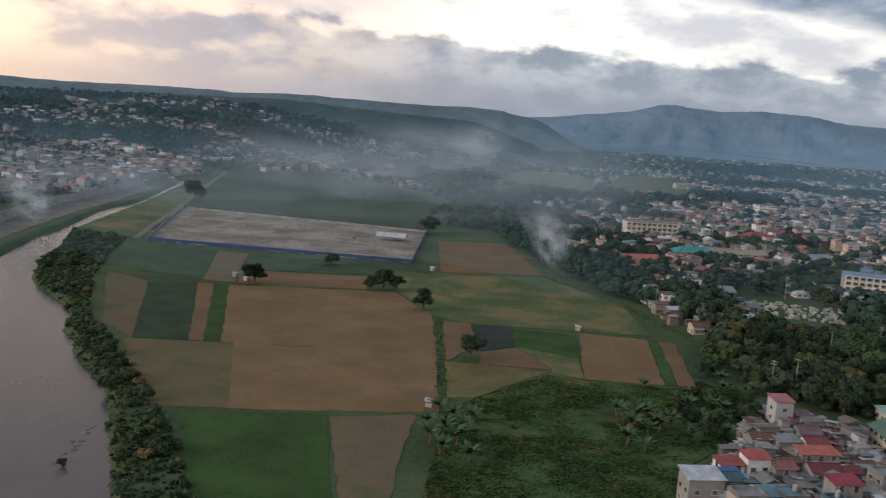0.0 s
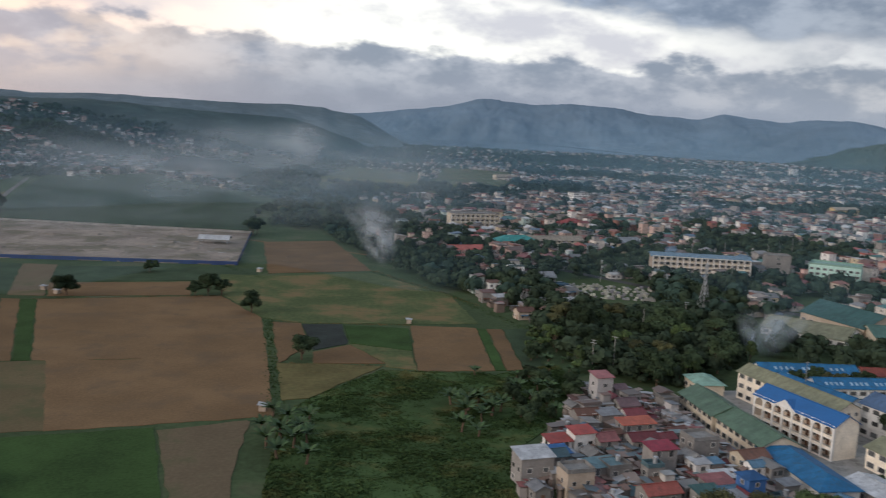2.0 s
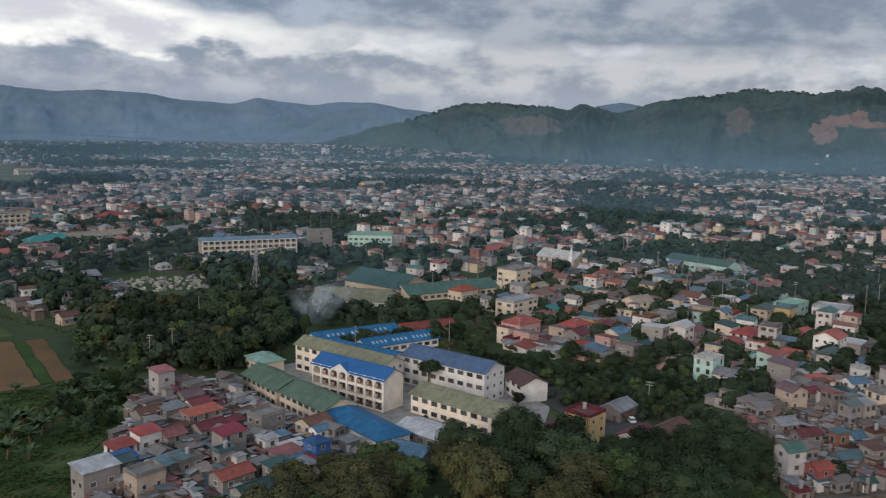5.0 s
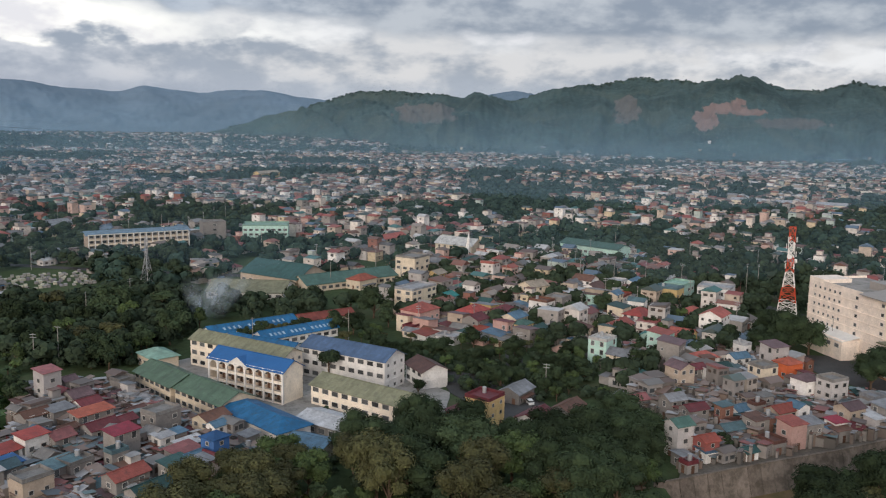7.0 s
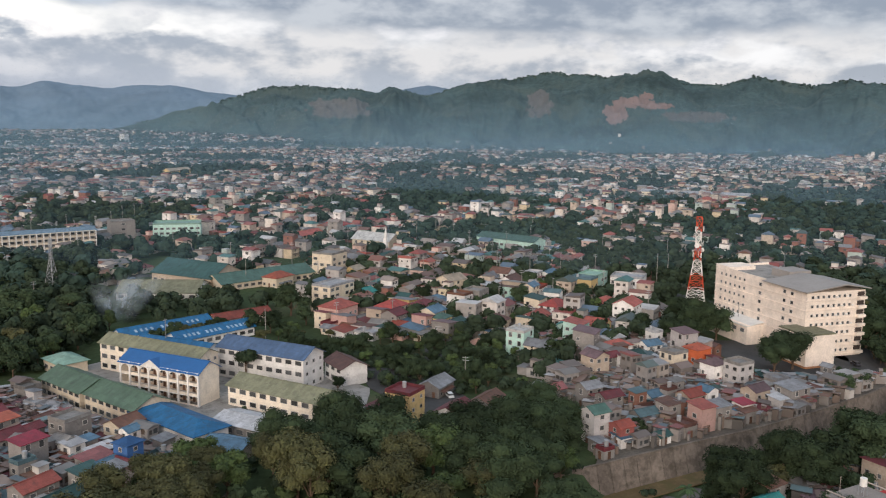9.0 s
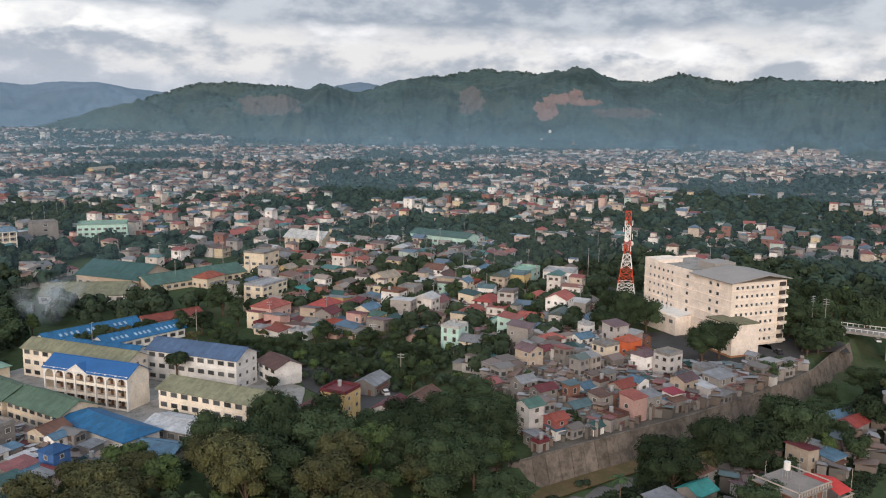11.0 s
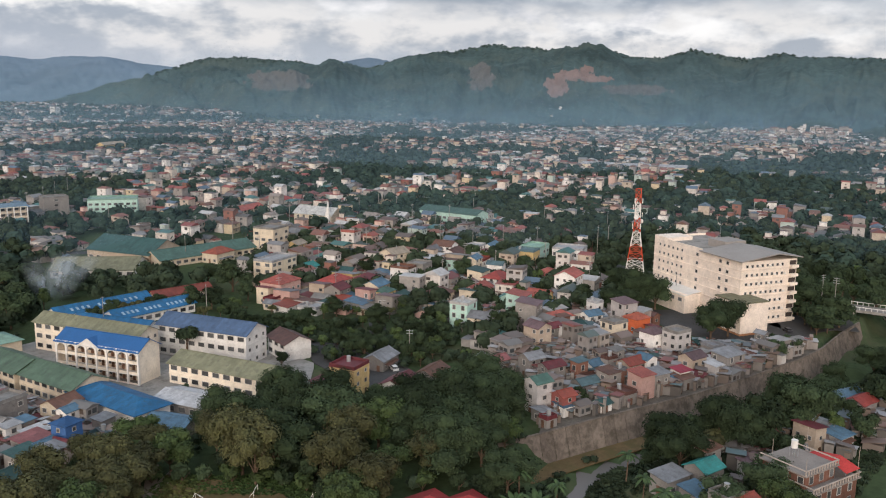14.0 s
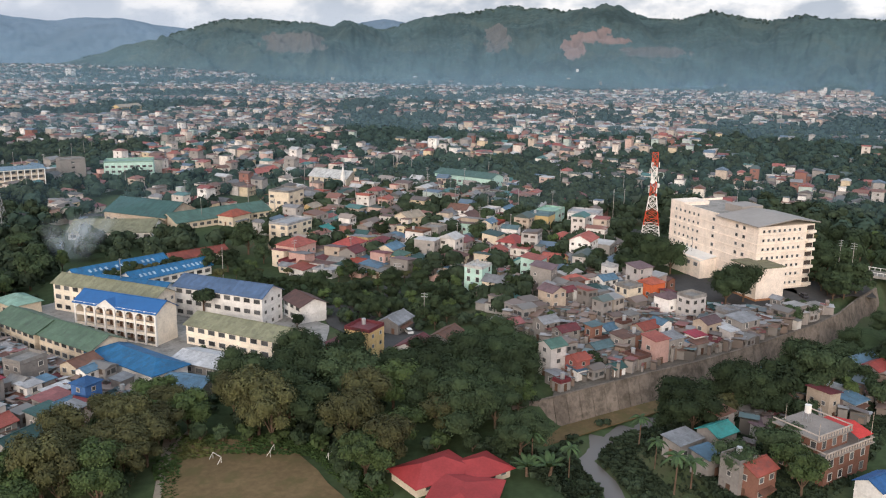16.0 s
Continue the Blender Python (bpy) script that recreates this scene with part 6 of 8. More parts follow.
HEDGE = [(-68, 176), (-83, 212), (-93, 238), (-102, 257), (-114, 273), (-125, 288), (-132, 305), (-141, 316), (-147, 338), (-154, 351), (-181, 385), (-196, 409), (-212, 454), (-216, 482), (-236, 548), (-196, 530), (-183, 470), (-168, 412), (-153, 372), (-140, 338), (-118, 303), (-104, 280), (-92, 260), (-82, 240), (-66, 214), (-50, 176)]
BANK_BUSH = tree_kind("bush", 43, 2.3, 2.9, 0.3, 8, 620, 0.36, LEAF_SHRUB, "tangled green shrub on the river bank")
BANK_DRY = tree_kind("bush", 44, 1.7, 1.6, 0.2, 6, 420, 0.30, DRY_STALK, "low dry brown shrub on the river bank")
grove(HEDGE, 130, [BANK_BUSH, BANK_BUSH, BANK_BUSH, BUSH_FRESH, BANK_DRY], 2.3, 0.5, 1.5)
CREEKSIDE = [(177, 68), (200, 60), (230, 48), (262, 38), (300, 28), (335, 24), (335, 8), (300, 12), (255, 24), (225, 33), (200, 41), (178, 50)]
grove(CREEKSIDE, 26, [BUSH, BANK_BUSH, BUSH_FRESH, MID_KINDS[0]], 5.0, 0.7, 1.5, False)
for x, y, s in ((191.5, 60, 0.9), (201, 49, 1.0), (227, 39, 1.0), (240, 47, 0.7), (207, 52, 0.8), (284, 37, 0.7), (262, 36, 0.8), (306, 28, 0.9)):
    plant(NEAR_KINDS[0], x, y, s, float(ground_height(np.array([x]), np.array([y]))[0]))
grove([(77, 278), (110, 291), (98, 250), (73, 227)], 30, [BANANA, BUSH, BUSH], 3.5, 1.0, 1.7)
grove([(96, 300), (114, 360), (122, 300), (112, 280)], 30, [BANANA, BUSH, BUSH_FRESH], 4.0, 1.0, 1.7)
BANANAS = 1.3
for x, y, s in ((2, 245, 1.5), (6, 238, 1.6), (-1, 232, 1.5), (4, 226, 1.7), (9, 230, 1.5), (0, 220, 1.6), (7, 219, 1.7), (11, 222, 1.5), (3, 212, 1.6), (10, 208, 1.5), (12, 238, 1.5), (56, 252, 1.7), (60, 246, 1.8), (64, 249, 1.7), (58, 240, 1.7), (66, 241, 1.8), (62, 236, 1.5), (70, 245, 1.6), (54, 228, 1.6), (58, 224, 1.4), (80, 262, 1.6), (71, 283, 1.2)):
    plant(BANANA, x, y, s * BANANAS)


# ---- far town, far woods, wild grass: what nobody could count ----
def stuff(name, verts, faces, mats, label, category, mi=None):
    me = bpy.data.meshes.new(name)
    verts, faces = np.asarray(verts, np.float32), np.asarray(faces, np.int32)
    me.vertices.add(len(verts))
    me.vertices.foreach_set("co", verts.ravel())
    n, k = faces.shape
    me.loops.add(n * k)
    me.loops.foreach_set("vertex_index", faces.ravel())
    me.polygons.add(n)
    me.polygons.foreach_set("loop_start", np.arange(0, n * k, k, dtype=np.int32))
    for m in mats:
        me.materials.append(m)
    if mi is not None:
        me.polygons.foreach_set("material_index", np.asarray(mi, np.int32))
    me.update(calc_edges=True)
    me.shade_flat()
    return tagged(new(name, me), label, category, "", "stuff")


def palette(name, cols, rough=0.8):
    """One surface whose islands take one of several colours."""
    m = bpy.data.materials.new(name)
    m.use_nodes = True
    k = Nodes(m.node_tree)
    b = m.node_tree.nodes["Principled BSDF"]
    g = k.add("ShaderNodeNewGeometry")
    ramp = k.add("ShaderNodeValToRGB")
    ramp.color_ramp.interpolation = "CONSTANT"
    e = ramp.color_ramp.elements
    for i, c in enumerate(cols):
        p = e[i] if i < 2 else e.new(i / len(cols))
        p.position, p.color = i / len(cols), (*c, 1)
    k.link(g.outputs["Random Per Island"], ramp.inputs[0])
    c = k.mix(k.span(k.noise(g.outputs["Position"], 0.4, 4.0), 0.35, 0.7), ramp.outputs[0], k.mix(0.32, ramp.outputs[0], (0.10, 0.09, 0.08)))
    k.link(c, b.inputs["Base Color"])
    b.inputs["Roughness"].default_value = rough
    return m


FAR_ROOF = palette("far_roofs", [(0.16, 0.070, 0.062), (0.13, 0.080, 0.072), (0.22, 0.225, 0.235), (0.12, 0.105, 0.10), (0.42, 0.425, 0.43), (0.085, 0.13, 0.135), (0.17, 0.105, 0.09), (0.16, 0.16, 0.165), (0.12, 0.15, 0.19), (0.24, 0.215, 0.20), (0.09, 0.088, 0.088), (0.14, 0.10, 0.09), (0.55, 0.55, 0.55), (0.21, 0.080, 0.068), (0.17, 0.085, 0.075), (0.25, 0.165, 0.14)])
FAR_WALL = palette("far_walls", [(0.60, 0.54, 0.49), (0.34, 0.31, 0.29), (0.76, 0.72, 0.68), (0.46, 0.36, 0.30), (0.30, 0.28, 0.265), (0.36, 0.41, 0.38), (0.52, 0.43, 0.33), (0.26, 0.23, 0.21)])
TOWN_ROOF = palette("town_roofs", [(0.23, 0.055, 0.047), (0.16, 0.045, 0.045), (0.20, 0.20, 0.205), (0.105, 0.085, 0.078), (0.15, 0.075, 0.055), (0.05, 0.15, 0.145), (0.20, 0.085, 0.062), (0.13, 0.13, 0.135), (0.09, 0.14, 0.20), (0.26, 0.22, 0.19), (0.085, 0.08, 0.078), (0.11, 0.065, 0.055), (0.46, 0.46, 0.46), (0.28, 0.075, 0.055), (0.055, 0.085, 0.082), (0.14, 0.11, 0.095)], 0.6)
# Far leaves cooled to imitate haze; the second copy serves greater distances.
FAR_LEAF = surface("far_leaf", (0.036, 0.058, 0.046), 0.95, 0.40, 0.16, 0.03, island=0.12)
FAR_LEAF_HAZED = surface("far_leaf_hazed", (0.042, 0.066, 0.064), 0.95, 0.35, 0.14, 0.02, island=0.1)
Q = np.random.RandomState(5)


GRID = {}


def value_noise(x, y, s, seed=0):
    """Smooth chance field, about -0.7 to 0.7, by bilinear lookup in a table."""
    if seed not in GRID:
        GRID[seed] = np.random.RandomState(int(seed) + 77).uniform(-1, 1, (256, 256))
    g = GRID[seed]
    out = 0
    for k, w in ((1.0, 0.6), (0.43, 0.4)):
        u, v = np.asarray(x) / (s * k) + 1000, np.asarray(y) / (s * k) + 1000
        i, j = np.floor(u).astype(int), np.floor(v).astype(int)
        fu, fv = u - i, v - j
        fu, fv = fu * fu * (3 - 2 * fu), fv * fv * (3 - 2 * fv)
        i, j, a, b = i % 256, j % 256, (i + 1) % 256, (j + 1) % 256
        out = out + w * ((g[i, j] * (1 - fu) + g[a, j] * fu) * (1 - fv) + (g[i, b] * (1 - fu) + g[a, b] * fu) * fv)
    return out


BOX = np.array([(-1, -1, 0), (1, -1, 0), (1, 1, 0), (-1, 1, 0), (-1, -1, 1), (1, -1, 1), (1, 1, 1), (-1, 1, 1)], float)
BOXF = np.array([(0, 1, 5, 4), (1, 2, 6, 5), (2, 3, 7, 6), (3, 0, 4, 7), (4, 5, 6, 7)])
GABLE = np.array([(-1, -1, 0), (1, -1, 0), (1, 1, 0), (-1, 1, 0), (-1, 0, 1), (1, 0, 1)], float)
GABLEF = np.array([(0, 1, 5, 4), (2, 3, 4, 5), (0, 4, 3, 3), (1, 2, 5, 5), (0, 3, 2, 1)])


def far_houses(name, x, y, z, size, label):
    n = len(x)
    w, d, h = size * Q.uniform(0.7, 1.5, n) / 2, size * Q.uniform(0.6, 1.0, n) / 2, Q.choice([2.8, 3.2, 5.6, 6.2, 8.5], n, p=[0.26, 0.26, 0.24, 0.17, 0.07])
    a = np.radians(8 + Q.choice([0, 90], n) + Q.uniform(-9, 9, n))
    r = d * Q.uniform(0.3, 0.55, n)

    def put(shape, sx, sy, sz, z0):
        p = shape[None] * np.stack([sx, sy, sz], -1)[:, None]
        q = np.empty_like(p)
        q[..., 0] = p[..., 0] * np.cos(a)[:, None] - p[..., 1] * np.sin(a)[:, None] + x[:, None]
        q[..., 1] = p[..., 0] * np.sin(a)[:, None] + p[..., 1] * np.cos(a)[:, None] + y[:, None]
        q[..., 2] = p[..., 2] + z0[:, None]
        return q.reshape(-1, 3)

    vw = put(BOX, w, d, h + 1, z - 1)
    fw = (BOXF[None] + np.arange(n)[:, None, None] * 8).reshape(-1, 4)
    stuff(name + "_walls", vw, fw, [FAR_WALL], label + ": plastered walls", "houses")
    vr = put(GABLE, w + 0.5, d + 0.5, r, z + h + 0.02)
    fr = (GABLEF[None] + np.arange(n)[:, None, None] * 6).reshape(-1, 4)
    me = bpy.data.meshes.new(name + "_roofs")
    me.from_pydata(vr.tolist(), [], [tuple(dict.fromkeys(f)) for f in fr.tolist()])
    me.materials.append(FAR_ROOF)
    tagged(new(name + "_roofs", me), label + ": sheet roofs of many colours", "houses", "", "stuff")
    # dark openings
    vo = put(BOX * np.array([0.16, 1, 1]) + np.array([0.42, 0, 0]), w, d + 0.05, np.full(n, 1.2), z + 1.0)
    vo2 = put(BOX * np.array([0.16, 1, 1]) + np.array([-0.42, 0, 0]), w, d + 0.05, np.full(n, 1.2), z + 1.0)
    stuff(name + "_openings", np.concatenate([vo, vo2]), (BOXF[None] + np.arange(2 * n)[:, None, None] * 8).reshape(-1, 4), [DARK], label + ": dark window openings", "houses")


TOWN_WALL = palette("town_walls", [(0.74, 0.69, 0.62), (0.33, 0.31, 0.29), (0.82, 0.79, 0.75), (0.50, 0.42, 0.34), (0.58, 0.42, 0.36), (0.45, 0.43, 0.41), (0.44, 0.52, 0.48), (0.64, 0.53, 0.36), (0.70, 0.63, 0.56), (0.30, 0.28, 0.26), (0.26, 0.12, 0.09), (0.66, 0.62, 0.58)], 0.9)
BLOCK_WALL = palette("block_walls", [(0.25, 0.235, 0.225), (0.32, 0.305, 0.29), (0.17, 0.155, 0.145), (0.36, 0.32, 0.28), (0.27, 0.255, 0.245), (0.55, 0.52, 0.48), (0.38, 0.30, 0.27), (0.21, 0.19, 0.175)], 0.95)
BLOCK_ROOF = palette("worn_sheet_roofs", [(0.14, 0.085, 0.065), (0.24, 0.24, 0.245), (0.17, 0.13, 0.115), (0.12, 0.10, 0.09), (0.30, 0.30, 0.30), (0.19, 0.065, 0.06), (0.16, 0.155, 0.15), (0.09, 0.125, 0.12), (0.25, 0.13, 0.115), (0.13, 0.12, 0.115), (0.40, 0.40, 0.40), (0.105, 0.075, 0.065)], 0.6)
OPENING = palette("town_openings", [(0.035, 0.032, 0.03), (0.06, 0.055, 0.05), (0.05, 0.06, 0.065), (0.085, 0.06, 0.045)], 0.4)


def plots(poly, turn, cell, gap=0.4, jitter=0.22, lane=2.6, taken=0.85):
    """House plots in crooked rows with a lane after every second row."""
    c, sn = math.cos(radians(turn)), math.sin(radians(turn))
    P = np.array(poly)
    U, V = P @ np.array([c, sn]), P @ np.array([-sn, c])
    rows = np.arange(0, (V.max() - V.min()) / cell).astype(int)
    cols = np.arange(0, (U.max() - U.min()) / (cell * 1.08)).astype(int)
    k, r = np.meshgrid(cols, rows)
    u = U.min() + k * cell * 1.08 + (k // 7) * lane + Q.uniform(-jitter, jitter, k.shape) * cell
    v = V.min() + r * cell + (r // 2) * lane + Q.uniform(-jitter, jitter, k.shape) * cell * 0.7
    x, y = (u * c - v * sn).ravel(), (u * sn + v * c).ravel()
    ok = inside(x, y, poly) & (distance(x, y, CREEK) > 14.6)
    for tx, ty, tr in TAKEN:
        ok &= (x - tx) ** 2 + (y - ty) ** 2 > (tr * taken + cell * 0.42 + gap) ** 2
    return x[ok], y[ok]


def town_houses(name, x, y, size, turn, label, walls, roofs, tall, windows=2, z=None):
    """Packed houses with eaves, window openings, side rooms, awnings and roof terraces."""
    n = len(x)
    z = np.zeros(n) if z is None else z
    w, d = size * Q.uniform(0.72, 1.12, n) / 2, size * Q.uniform(0.62, 1.0, n) / 2
    st = Q.choice(np.arange(1, len(tall) + 1), n, p=tall)
    h = st * 2.85 + Q.uniform(-0.2, 0.5, n)
    a = np.radians(turn + Q.choice([0, 90], n) + Q.uniform(-6, 6, n))
    ca, sa = np.cos(a)[:, None], np.sin(a)[:, None]

    def world(p, z0, k):
        return np.stack([p[..., 0] * ca[k] - p[..., 1] * sa[k] + x[k][:, None], p[..., 0] * sa[k] + p[..., 1] * ca[k] + y[k][:, None], p[..., 2] + z0[:, None]], -1).reshape(-1, 3)

    def boxes(k, cx, cy, z0, hx, hy, hz):
        m = int(k.sum())
        full = [np.broadcast_to(q, n)[k] for q in (cx, cy, z0, hx, hy, hz)]
        p = BOX[None] * np.stack(full[3:], -1)[:, None] + np.stack([full[0], full[1], np.zeros(m)], -1)[:, None]
        return world(p, full[2] + z[k], k)

    def emit(kind, lots, mat, say, cat="houses"):
        v = np.concatenate(lots)
        stuff(name + kind, v, (BOXF[None] + np.arange(len(v) // 8)[:, None, None] * 8).reshape(-1, 4), [mat], label + say, cat)

    every = np.ones(n, bool)
    flat = Q.rand(n) < 0.14
    side, wing = Q.choice([-1.0, 1.0], n), Q.rand(n) < 0.55
    ww, wd, wh = w * Q.uniform(0.25, 0.5, n), d * Q.uniform(0.5, 0.95, n), np.minimum(h * 0.8, Q.uniform(2.3, 3.4, n))
    room = flat & (Q.rand(n) < 0.6)
    emit("_walls", [boxes(every, 0, 0, -0.6, w, d, h + 0.6), boxes(wing, side * (w + ww), 0, -0.6, ww, wd, wh + 0.6), boxes(room, w * 0.3, d * 0.2, h + 0.16, w * 0.5, d * 0.55, np.full(n, 2.3))], walls, ": block and plaster walls")
    slabs = [boxes(wing, side * (w + ww), 0, wh, ww + 0.25, wd + 0.25, 0.1), boxes(flat, 0, 0, h, w + 0.2, d + 0.2, 0.16), boxes(room, w * 0.3, d * 0.2, h + 2.46, w * 0.5 + 0.3, d * 0.55 + 0.3, 0.1)]
    for sg in (-1, 1):
        k = (st > 1) & (Q.rand(n) < 0.6)
        slabs.append(boxes(k, 0, sg * (d + 0.4), 2.65, w * Q.uniform(0.6, 1.0, n), 0.4, 0.1))
    emit("_awnings", slabs, roofs, ": awnings and flat roofs")
    k = ~flat
    m = int(k.sum())
    form = Q.rand(m)
    rx = np.where(form < 0.22, 0.4, 1.0)
    ry = np.where(form > 0.72, 0.9 * Q.choice([-1, 1], m), 0.0)
    ov = np.where(form > 0.72, 0.3, 0.5)
    rise = d[k] * np.where(form > 0.72, 0.3, Q.uniform(0.35, 0.6, m))
    p = np.repeat(GABLE[None], m, 0)
    p[:, 4, 0], p[:, 5, 0], p[:, 4, 1], p[:, 5, 1] = -rx, rx, ry, ry
    p = p * np.stack([w[k] + ov, d[k] + ov, rise], -1)[:, None]
    me = bpy.data.meshes.new(name + "_roofs")
    fr = (GABLEF[None] + np.arange(m)[:, None, None] * 6).reshape(-1, 4)
    me.from_pydata(world(p, h[k] + z[k] - 0.1, k).tolist(), [], [tuple(dict.fromkeys(f)) for f in fr.tolist()])
    me.materials.append(roofs)
    tagged(new(name + "_roofs", me), label + ": pitched sheet roofs", "houses", "", "stuff")
    holes = []
    for level in range(len(tall)):
        for sg in (-1, 1):
            for i in range(windows):
                c = (i + 0.5) / windows * 2 - 1
                hw = Q.uniform(0.4, 0.95, n)
                k = (st > level) & (Q.rand(n) < 0.85)
                holes.append(boxes(k, c * w * 0.9, sg * d, level * 2.85 + Q.uniform(0.7, 1.1, n), np.minimum(hw, w * 0.36), 0.05, Q.uniform(0.9, 1.4, n)))
                if windows > 1:
                    k = (st > level) & (Q.rand(n) < 0.75)
                    holes.append(boxes(k, sg * w, c * d * 0.85, level * 2.85 + 0.9, 0.05, np.minimum(hw, d * 0.36), Q.uniform(0.9, 1.3, n)))
    emit("_openings", holes, OPENING, ": dark windows and doorways")


def far_trees(name, x, y, z, size, leaves, mat, label):
    n = len(x)
    d = Q.normal(size=(n, leaves, 3))
    d /= np.linalg.norm(d, axis=2)[..., None]
    d[..., 2] = np.abs(d[..., 2]) * 1.1 - 0.25
    s = size * Q.uniform(0.6, 1.35, n)
    lump = 1 + 0.3 * np.sin(d[..., 0] * 5 + Q.uniform(0, 6, (n, 1))) * np.cos(d[..., 1] * 5)
    p = d * (s[:, None] * lump * Q.uniform(0.75, 1.05, (n, leaves)))[..., None] * np.array([1, 1, 0.85]) + np.stack([x, y, z + s * 0.75], -1)[:, None]
    nrm = d + Q.normal(size=d.shape) * 0.14
    nrm /= np.linalg.norm(nrm, axis=2)[..., None]
    t = np.cross(nrm, Q.normal(size=d.shape))
    t /= np.linalg.norm(t, axis=2)[..., None]
    b = np.cross(nrm, t)
    q = (s[:, None] * 1.45 / np.sqrt(leaves) * Q.uniform(0.7, 1.3, (n, leaves)))[..., None]
    v = np.stack([p - t * q, p - b * q * 0.8, p + t * q, p + b * q * 0.8], 2).reshape(-1, 3)
    f = np.arange(n * leaves * 4).reshape(-1, 4)
    # the shaded leaf mass inside the outer leaves
    c = HEART[None] * (s[:, None] * Q.uniform(0.55, 0.85, (n, len(HEART))))[..., None] * np.array([1, 1, 0.8]) + np.stack([x, y, z + s * 0.8], -1)[:, None]
    g = (HEART_F[None] + np.arange(n)[:, None, None] * len(HEART)).reshape(-1, 4) + len(v)
    stuff(name, np.concatenate([v, c.reshape(-1, 3)]), np.concatenate([f, g]), [mat], label, "trees")


HEART = np.array([(math.sin(th) * math.cos(ph), math.sin(th) * math.sin(ph), math.cos(th)) for th in (0.25, 0.85, 1.45, 2.1) for ph in np.arange(7) * 2 * math.pi / 7])
HEART_F = np.array([(u * 7 + v, (u + 1) * 7 + v, (u + 1) * 7 + (v + 1) % 7, u * 7 + (v + 1) % 7) for u in range(3) for v in range(7)] + [(0, 1, 2, 3), (0, 3, 4, 6)])


def scatter(n, r0, r1, a0, a1, power=1.0):
    a = np.radians(Q.uniform(a0, a1, n))
    r = r0 + (r1 - r0) * Q.rand(n) ** power
    return r * np.sin(a), r * np.cos(a)


GRAVES = [(146, 404), (154, 372), (178, 366), (204, 400), (210, 476), (166, 478), (150, 440)]
GREEN = [GRAVES, [(48, 630), (108, 552), (150, 470), (118, 430), (92, 440), (64, 515)], [(150, 487), (176, 438), (191, 398), (208, 334), (188, 296), (118, 272), (108, 327), (114, 370), (119, 458)],
         [(330, 640), (420, 660), (450, 590), (400, 540), (340, 560)], [(470, 205), (570, 325), (535, 342), (488, 285)], [(380, 100), (480, 150), (470, 260), (395, 190), (362, 150)], [(340, 90), (480, 120), (560, 0), (340, -20)], VILLAGE, OLD, BANK, SHANTY, EAST]
FIELDS = [[(-330, 420), (-330, 900), (-300, 1130), (-170, 1270), (-70, 1085), (20, 900), (10, 780), (-10, 640), (60, 620), (100, 430), (110, 280), (-120, 280)], [(60, 1250), (190, 1150), (260, 1500), (150, 1700)], [(230, 1250), (330, 1200), (480, 1700), (360, 1800)]]


def clear(x, y, extra=()):
    ok = np.ones(len(x), bool)
    for p in [*FIELDS, *extra]:
        ok &= ~inside(x, y, p)
    ok &= ~inside(x, y, RIVER)
    for tx, ty, tr in TAKEN:
        ok &= (x - tx) ** 2 + (y - ty) ** 2 > (tr + 4) ** 2
    return ok


def in_poly(poly, n, gap=0.0):
    xs, ys = [p[0] for p in poly], [p[1] for p in poly]
    x, y = Q.uniform(min(xs), max(xs), n * 4), Q.uniform(min(ys), max(ys), n * 4)
    ok = inside(x, y, poly)
    for tx, ty, tr in TAKEN:
        ok &= (x - tx) ** 2 + (y - ty) ** 2 > (tr + gap) ** 2
    return x[ok][:n], y[ok][:n]


def lobed(x, y, size, lobes=5):
    """Five overlapping clumps for each tree."""
    n = len(x)
    s = size * Q.uniform(0.7, 1.4, n)
    a, k = Q.uniform(0, 6.3, (n, lobes)), Q.uniform(0.1, 0.75, (n, lobes))
    X, Y = x[:, None] + np.cos(a) * k * s[:, None], y[:, None] + np.sin(a) * k * s[:, None]
    Z = s[:, None] * Q.uniform(0.0, 0.9, (n, lobes))
    return X.ravel(), Y.ravel(), Z.ravel()


WOODS = [([(150, 487), (176, 438), (191, 398), (208, 334), (200, 332), (150, 362), (114, 352), (114, 370), (119, 458)], 130), ([(212, 330), (250, 300), (256, 275), (215, 285), (192, 292)], 26), ([(114, 350), (150, 360), (200, 330), (188, 296), (150, 274), (118, 270), (110, 289)], 70), ([(-10, 640), (-20, 760), (37, 1000), (100, 860), (104, 730), (55, 640)], 120),
         ([(48, 630), (108, 552), (150, 470), (118, 430), (92, 440), (64, 515)], 110), ([(470, 205), (570, 325), (535, 342), (488, 285)], 48), ([(380, 100), (480, 150), (470, 260), (395, 190), (362, 150)], 90), ([(370, 90), (470, 120), (560, 10), (420, -20), (385, 20)], 130),
         ([(330, 640), (420, 660), (450, 590), (400, 540), (340, 560)], 80), (OLD, 250), (VILLAGE, 330), ([(212, 400), (240, 470), (300, 462), (240, 400), (215, 340)], 26), ([(480, 120), (600, 260), (900, 200), (900, 60), (560, 10)], 200), ([(325, 625), (380, 605), (509, 828), (430, 848)], 120), ([(430, 200), (505, 290), (612, 270), (512, 196)], 110), ([(632, 214), (717, 268), (943, 253), (672, 178)], 110), ([(147, 382), (190, 440), (230, 440), (184, 345), (150, 310)], 60), ([(200, 480), (250, 440), (300, 455), (270, 475)], 10)]
UNDER = [[(114, 350), (150, 360), (200, 330), (188, 296), (150, 266), (116, 266), (110, 289)], WOOD, [(209, 210), (237, 192), (254, 171), (254, 155), (219, 131), (194, 162), (200, 190)]]
wx, wy, wz = [], [], []
